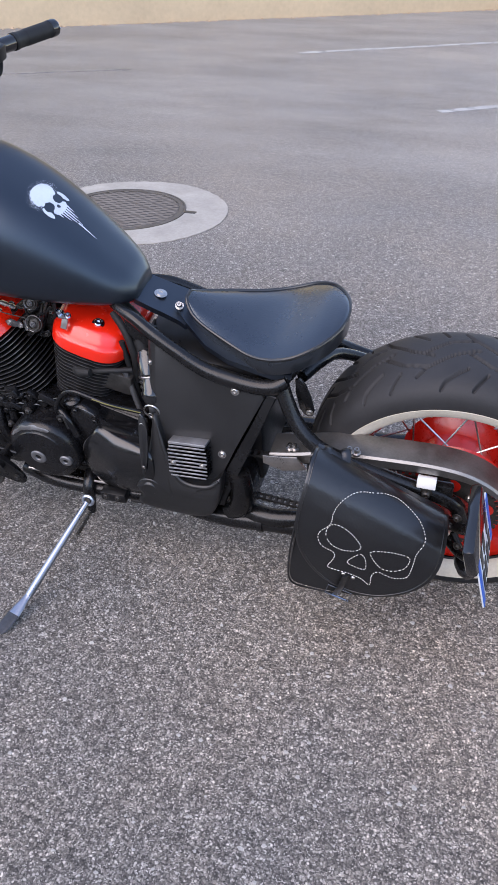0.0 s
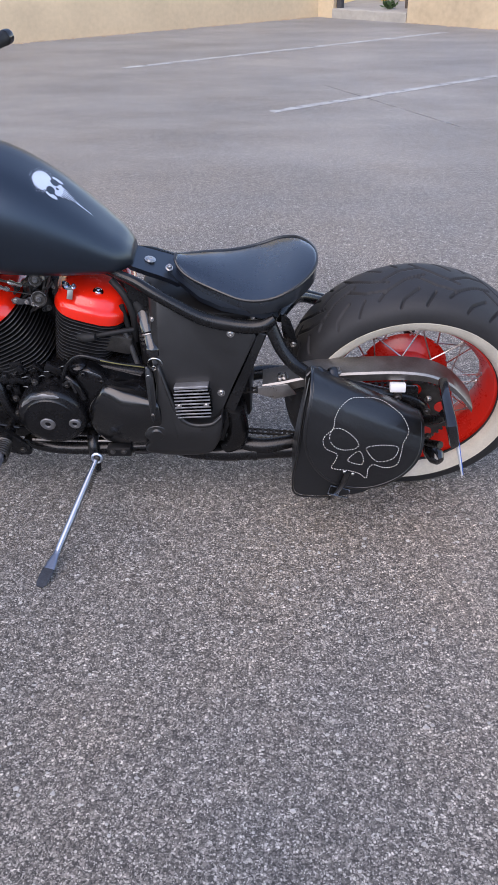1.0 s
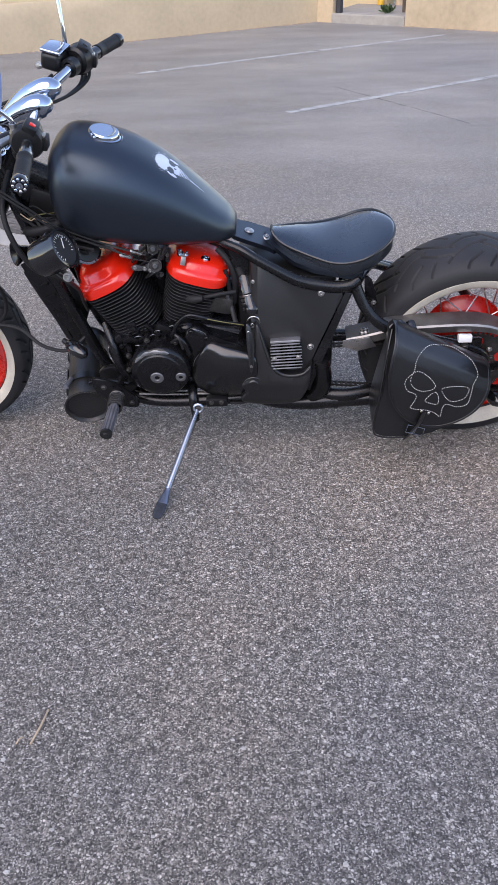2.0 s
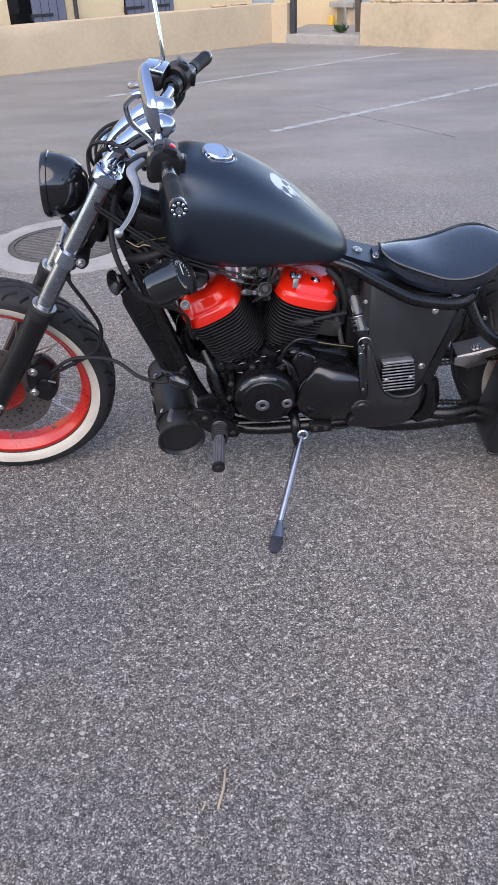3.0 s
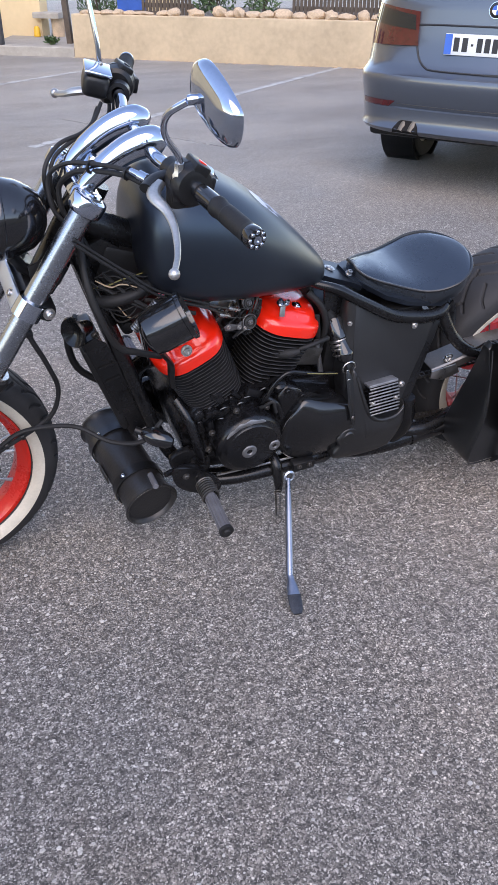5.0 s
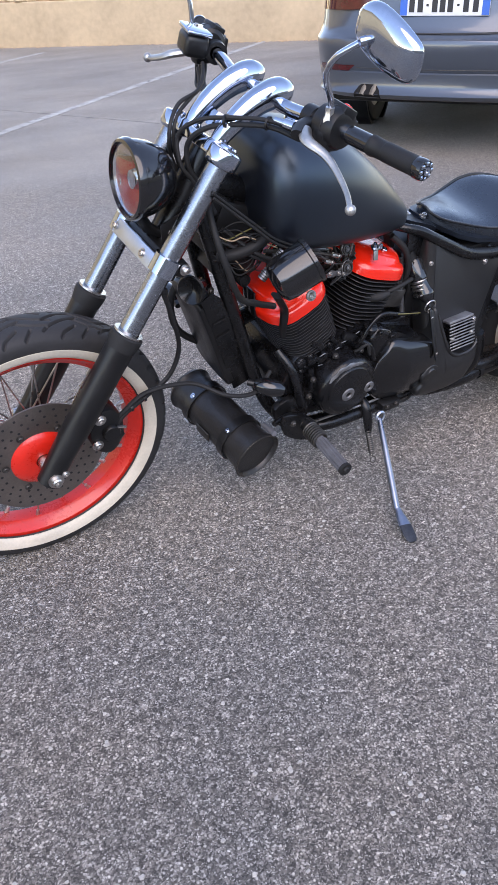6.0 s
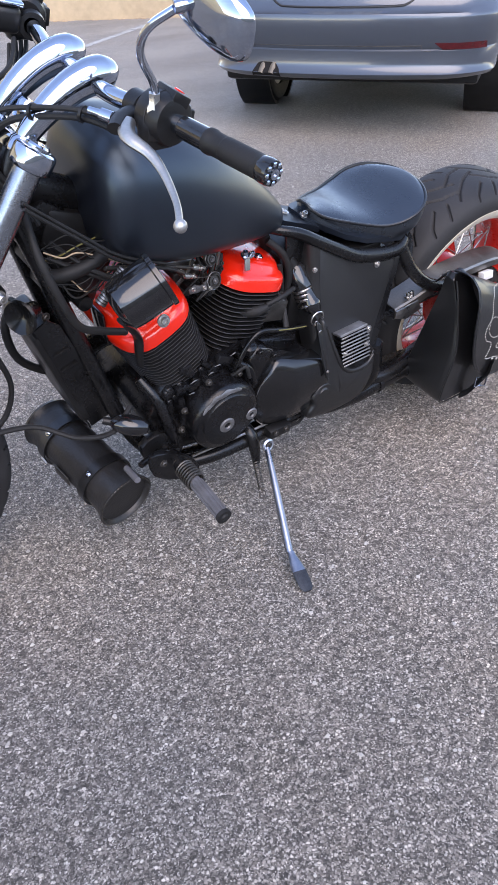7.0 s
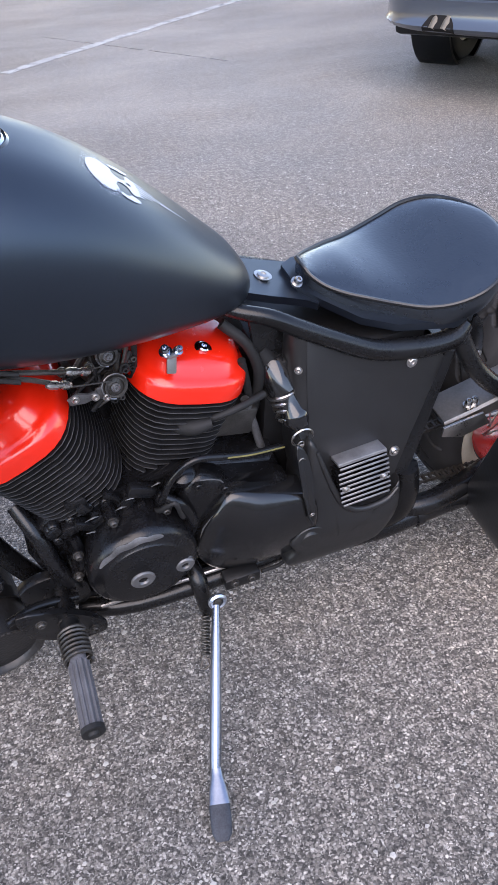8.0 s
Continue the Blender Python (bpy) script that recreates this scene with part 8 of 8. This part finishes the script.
def loose_chips():
    """Pale chippings that stand a little proud of the asphalt."""
    rnd = random.Random(77)
    verts, faces = [], []
    for i in range(5200):
        x, y = -2.9 + 4.2 * rnd.random(), -1.5 + 3.6 * rnd.random()
        s = 0.0026 + 0.0034 * rnd.random() ** 2.5
        a = rnd.random() * 6.28
        k = len(verts)
        n = 5
        sq = 0.55 + 0.4 * rnd.random()
        for j in range(n):
            t = a + 2 * math.pi * j / n + 0.5 * rnd.random()
            q = s * (0.8 + 0.4 * rnd.random())
            verts.append((x + q * math.cos(t), y + sq * q * math.sin(t), 0.0002))
        for j in range(n):
            vx, vy, _ = verts[k + j]
            verts.append((x + (vx - x) * 0.75, y + (vy - y) * 0.75, s * 0.5))
        faces += [(k + j, k + (j + 1) % n, k + n + (j + 1) % n, k + n + j) for j in range(n)]
        faces.append(tuple(k + n + j for j in range(n)))
    me = bpy.data.meshes.new("loose_chippings")
    me.from_pydata(verts, [], faces)
    me.materials.append(CHIP)
    tagged(new("loose_chippings", me), "pale stone chippings standing out of the asphalt", "gravel", kind="stuff")


loose_chips()


# ---- the parked car ----
def parked_car():
    M = Matrix.Translation((1.681, 2.236, 0.055)) @ Matrix.Rotation(radians(34.8), 4, "Z")
    car = tagged(empty("car", M), "silver-blue saloon car parked with its rear to the motorcycle", "car")
    LEN = 4.82

    def outline(xr, xf, hw, rr, rf, bulge, z, n=7):
        """Plan outline at one height: rear at xr, front at xf."""
        pts = []
        def corner(cx, cy, r, a0):
            return [(cx + r * math.cos(a0 + k / n * math.pi / 2), cy + r * math.sin(a0 + k / n * math.pi / 2)) for k in range(n + 1)]
        pts += corner(xf - rf, hw - rf, rf, 0)
        pts += [(xf * 0.75 + xr * 0.25, hw), (xf * 0.5 + xr * 0.5, hw), (xf * 0.25 + xr * 0.75, hw)]
        pts += corner(xr + rr, hw - rr, rr, math.pi / 2)
        for k in range(1, 12):
            t = -1 + 2 * k / 12
            pts.append((xr, -t * (hw - rr)))
        pts += corner(xr + rr, -hw + rr, rr, math.pi)
        pts += [(xf * 0.25 + xr * 0.75, -hw), (xf * 0.5 + xr * 0.5, -hw), (xf * 0.75 + xr * 0.25, -hw)]
        pts += corner(xf - rf, -hw + rf, rf, 1.5 * math.pi)
        out = []
        for x, y in pts:
            w = max(0.0, 1 - ((x - xr) / 0.8)) if x < xr + 0.8 else 0.0
            out.append(Vector((x + bulge * (abs(y) / hw) ** 2.2 * w, y, z)))
        return out

    levels = [(0.268, 0.13, 0.78), (0.28, 0.03, 0.85), (0.29, 0.0, 0.872), (0.312, -0.015, 0.885), (0.335, 0.01, 0.884), (0.36, 0.02, 0.888), (0.43, 0.01, 0.897), (0.438, 0.018, 0.897), (0.446, 0.012, 0.898), (0.55, -0.01, 0.905),
              (0.595, -0.018, 0.908), (0.615, -0.01, 0.905), (0.635, 0.03, 0.902), (0.68, 0.06, 0.897), (0.84, 0.08, 0.885), (0.95, 0.1, 0.868), (1.03, 0.105, 0.85), (1.05, 0.115, 0.835), (1.065, 0.16, 0.8)]
    bm = bmesh.new()
    rings(bm, [outline(xr, LEN - 0.25 * max(0, z - 0.5), hw * 0.96, 0.28, 0.35, 0.14, z) for z, xr, hw in levels])
    part("body", bm, CAR_PAINT, car, "silver-blue painted body")
    # boot lid and bonnet decks, cabin
    bm = bmesh.new()
    rings(bm, [outline(0.15, LEN - 0.3, 0.79, 0.2, 0.35, 0.1, 1.062), outline(0.35, LEN - 1.0, 0.72, 0.2, 0.3, 0.1, 1.09), outline(0.55, LEN - 1.4, 0.68, 0.2, 0.3, 0.1, 1.1)])
    part("deck", bm, CAR_PAINT, car)
    bm = bmesh.new()
    rings(bm, [outline(0.75, LEN - 1.45, 0.72, 0.25, 0.3, 0.05, 1.08), outline(1.1, LEN - 1.9, 0.64, 0.25, 0.3, 0.05, 1.27), outline(1.35, LEN - 2.15, 0.58, 0.25, 0.3, 0.05, 1.41)])
    part("glasshouse", bm, CAR_GLASS, car, "dark windows")
    bm = bmesh.new()
    rings(bm, [outline(1.32, LEN - 2.12, 0.59, 0.25, 0.3, 0.05, 1.405), outline(1.5, LEN - 2.3, 0.52, 0.25, 0.3, 0.05, 1.455)])
    part("roof", bm, CAR_PAINT, car)
    part("underbody", block((LEN - 0.5, 1.55, 0.12), Matrix.Translation((LEN / 2, 0, 0.285)), 0.03), PLASTIC, car, "black underbody")
    lay = Matrix.Rotation(radians(-90), 4, "X")
    for x, y in ((1.1, 0.775), (1.1, -0.775), (3.98, 0.775), (3.98, -0.775)):
        w = empty("wheel", Matrix.Translation((x, y, 0.265)), car)
        part("tyre", lathe([(0.21, -0.1), (0.27, -0.118), (0.305, -0.112), (0.318, -0.09), (0.32, 0.0), (0.318, 0.09), (0.305, 0.112), (0.27, 0.118), (0.21, 0.1)], lay, 40, closed=True), TYRE, w)
        part("rim", lathe([(0.0, -0.07), (0.1, -0.075), (0.2, -0.085), (0.215, -0.09), (0.215, 0.09), (0.2, 0.085), (0, 0.07)], lay, 32), ALLOY, w)
        part("wheel_arch", lathe([(0.34, -0.12), (0.36, -0.12), (0.36, 0.12), (0.34, 0.12)], lay, 32, closed=True), PLASTIC, w)

    def rx(z, y):
        """Rear face of the body at height z and side y."""
        zs = [l[0] for l in levels]
        xr, hw = float(np.interp(z, zs, [l[1] for l in levels])), 0.96 * float(np.interp(z, zs, [l[2] for l in levels]))
        a = abs(y)
        x = xr
        if a > hw - 0.28:
            q = min(0.28, a - (hw - 0.28))
            x = xr + 0.28 - math.sqrt(max(0.0, 0.0784 - q * q))
        return x + 0.14 * (a / hw) ** 2.2 * max(0.0, 1 - (x - xr) / 0.8)

    def patch(name, fn, mat, nu, nv, proud, label="", parent=car):
        """A skin laid on the rear face: fn gives y, z for u, v in 0..1."""
        bm = bmesh.new()
        g = []
        for i in range(nu + 1):
            row = []
            for j in range(nv + 1):
                y, z = fn(i / nu, j / nv)
                row.append(Vector((rx(z, y) - proud, y, z)))
            g.append(row)
        f = [[bm.verts.new(p) for p in row] for row in g]
        r = [[bm.verts.new(p + Vector((proud + 0.012, 0, 0))) for p in row] for row in g]
        for i in range(nu):
            for j in range(nv):
                bm.faces.new((f[i][j], f[i + 1][j], f[i + 1][j + 1], f[i][j + 1]))
                bm.faces.new((r[i][j], r[i][j + 1], r[i + 1][j + 1], r[i + 1][j]))
        edge = [(i, 0) for i in range(nu)] + [(nu, j) for j in range(nv)] + [(i, nv) for i in range(nu, 0, -1)] + [(0, j) for j in range(nv, 0, -1)]
        for (a, b), (c, d) in zip(edge, edge[1:] + edge[:1]):
            bm.faces.new((f[a][b], r[a][b], r[c][d], f[c][d]))
        return part(name, bm, mat, parent, label)

    def line(name, pts, r, mat, parent=car):
        fine = bez([(0, y, z) for y, z in pts], 6)
        return part(name, tube([(rx(p.z, p.y) - 0.0005, p.y, p.z) for p in fine], r, 6), mat, parent)

    for sd in (1, -1):
        t = patch("tail_light", lambda u, v, sd=sd: (sd * (0.848 - 0.035 * v - (0.412 - 0.05 * v) * u), 0.762 + 0.012 * u + (0.225 - 0.05 * u) * v), SMOKED_RED, 12, 8, 0.012, "red and smoked tail light")
        patch("smoked_lens", lambda u, v, sd=sd: (sd * (0.836 - 0.03 * v - (0.375 - 0.045 * v) * u), 0.885 - 0.03 * u + (0.09 - 0.015 * u) * v), CAR_GLASS, 8, 5, 0.0145, "smoked upper lens", t)
        patch("rear_reflector", lambda u, v, sd=sd: (sd * (0.8 - (0.225 + 0.045 * v) * u), 0.432 + 0.004 * u + 0.034 * v), SMOKED_RED, 10, 3, 0.004, "red bumper reflector")
        line("boot_gap", [(sd * 0.475, 0.94), (sd * 0.46, 0.85), (sd * 0.443, 0.77), (sd * 0.415, 0.7), (sd * 0.37, 0.662), (sd * 0.3, 0.65), (0.0, 0.646)], 0.006, INK)
    # ink line paints the shade in the boot lid's crease
    line("lid_crease_shade", [(0.46, 0.882), (0.3, 0.886), (0.0, 0.887), (-0.3, 0.886), (-0.46, 0.882)], 0.006, INK)
    line("bumper_seam", [(0.52, 0.456), (0.3, 0.456), (0.0, 0.456), (-0.3, 0.456), (-0.46, 0.456)], 0.002, DARK_STEEL)
    # plate with bars in place of characters
    pm = Matrix.Translation((rx(0.8, 0.0) - 0.008, 0.004, 0.793)) @ pose(0, 0, 0, 0, 4, 0)
    p = part("number_plate", block((0.008, 0.52, 0.11), pm, 0.003), PLATE_WHITE, car, "white number plate with blue end bands")
    for y in (0.238, -0.238):
        part("plate_band", block((0.003, 0.042, 0.104), pm @ Matrix.Translation((-0.004, y, 0)), 0.0), BLUE_PLASTIC, p)
    for y in (0.19, 0.14, 0.055, 0.01, -0.035, -0.125, -0.18):
        part("plate_bar", block((0.003, 0.032, 0.072), pm @ Matrix.Translation((-0.004, y, 0)), 0.0), INK, p)
    for y in (0.098, -0.08):
        part("plate_dash", block((0.003, 0.014, 0.012), pm @ Matrix.Translation((-0.004, y, 0)), 0.0), INK, p)
    bx = toward((rx(0.97, 0.0) - 0.004, 0.0, 0.97), (-1, 0, 0.1))
    b = part("round_badge", lathe([(0.0, 0.006), (0.036, 0.006), (0.041, 0.003), (0.041, -0.004)], bx, 32), GLOSS, car, "round badge in black, blue and white")
    for k in range(4):
        bm = bmesh.new()
        pts = [(0, 0)] + [(0.024 * math.cos(t), 0.024 * math.sin(t)) for t in np.linspace(k * math.pi / 2, (k + 1) * math.pi / 2, 7)]
        rings(bm, [[bx @ Vector((x, y, h)) for x, y in pts] for h in (0.006, 0.0072)])
        part("badge_quarter", bm, BLUE_BIN if k % 2 else WHITE_PLASTIC, b)
    part("badge_ring", lathe([(0.04, 0.0035), (0.0425, 0.0035), (0.0425, -0.003), (0.04, -0.003)], bx, 32, closed=True), CHROME, b)
    # exhaust: two pipes before a proud black patch, painted as the cut-out's shade
    cut = patch("recess_shade_patch", lambda u, v: (0.437 + (0.09 - 0.018 * v**3) * (1 - 2 * u), 0.282 + (0.082 - 0.026 * abs(2 * u - 1) ** 5) * v), PIPE_DARK, 16, 6, 0.004)
    for y in (0.468, 0.402):
        m = toward((rx(0.3, y) + 0.04, y - 0.012, 0.352), (-0.75, 0.3, -1.1))
        part("exhaust_pipe", lathe([(0.0185, 0.0), (0.0225, 0.0), (0.023, 0.062), (0.022, 0.066), (0.0185, 0.066)], m, 24, closed=True), PIPE_PALE, cut, "sooty pale steel exhaust tip")
        part("pipe_inside", lathe([(0.019, 0.05), (0.0, 0.05)], m, 20), PIPE_DARK, cut)
    # round sensor cover lines on the bumper
    for dy, dz, w, h in ((0.0, 0.022, 0.05, 0.0012), (0.0, -0.022, 0.05, 0.0012), (0.025, 0.0, 0.0012, 0.045), (-0.025, 0.0, 0.0012, 0.045)):
        part("tow_cap_line", block((0.003, w, h), Matrix.Translation((rx(0.45, -0.487 + dy) - 0.001, -0.487 + dy, 0.45 + dz)), 0.0), DARK_STEEL, car)


parked_car()
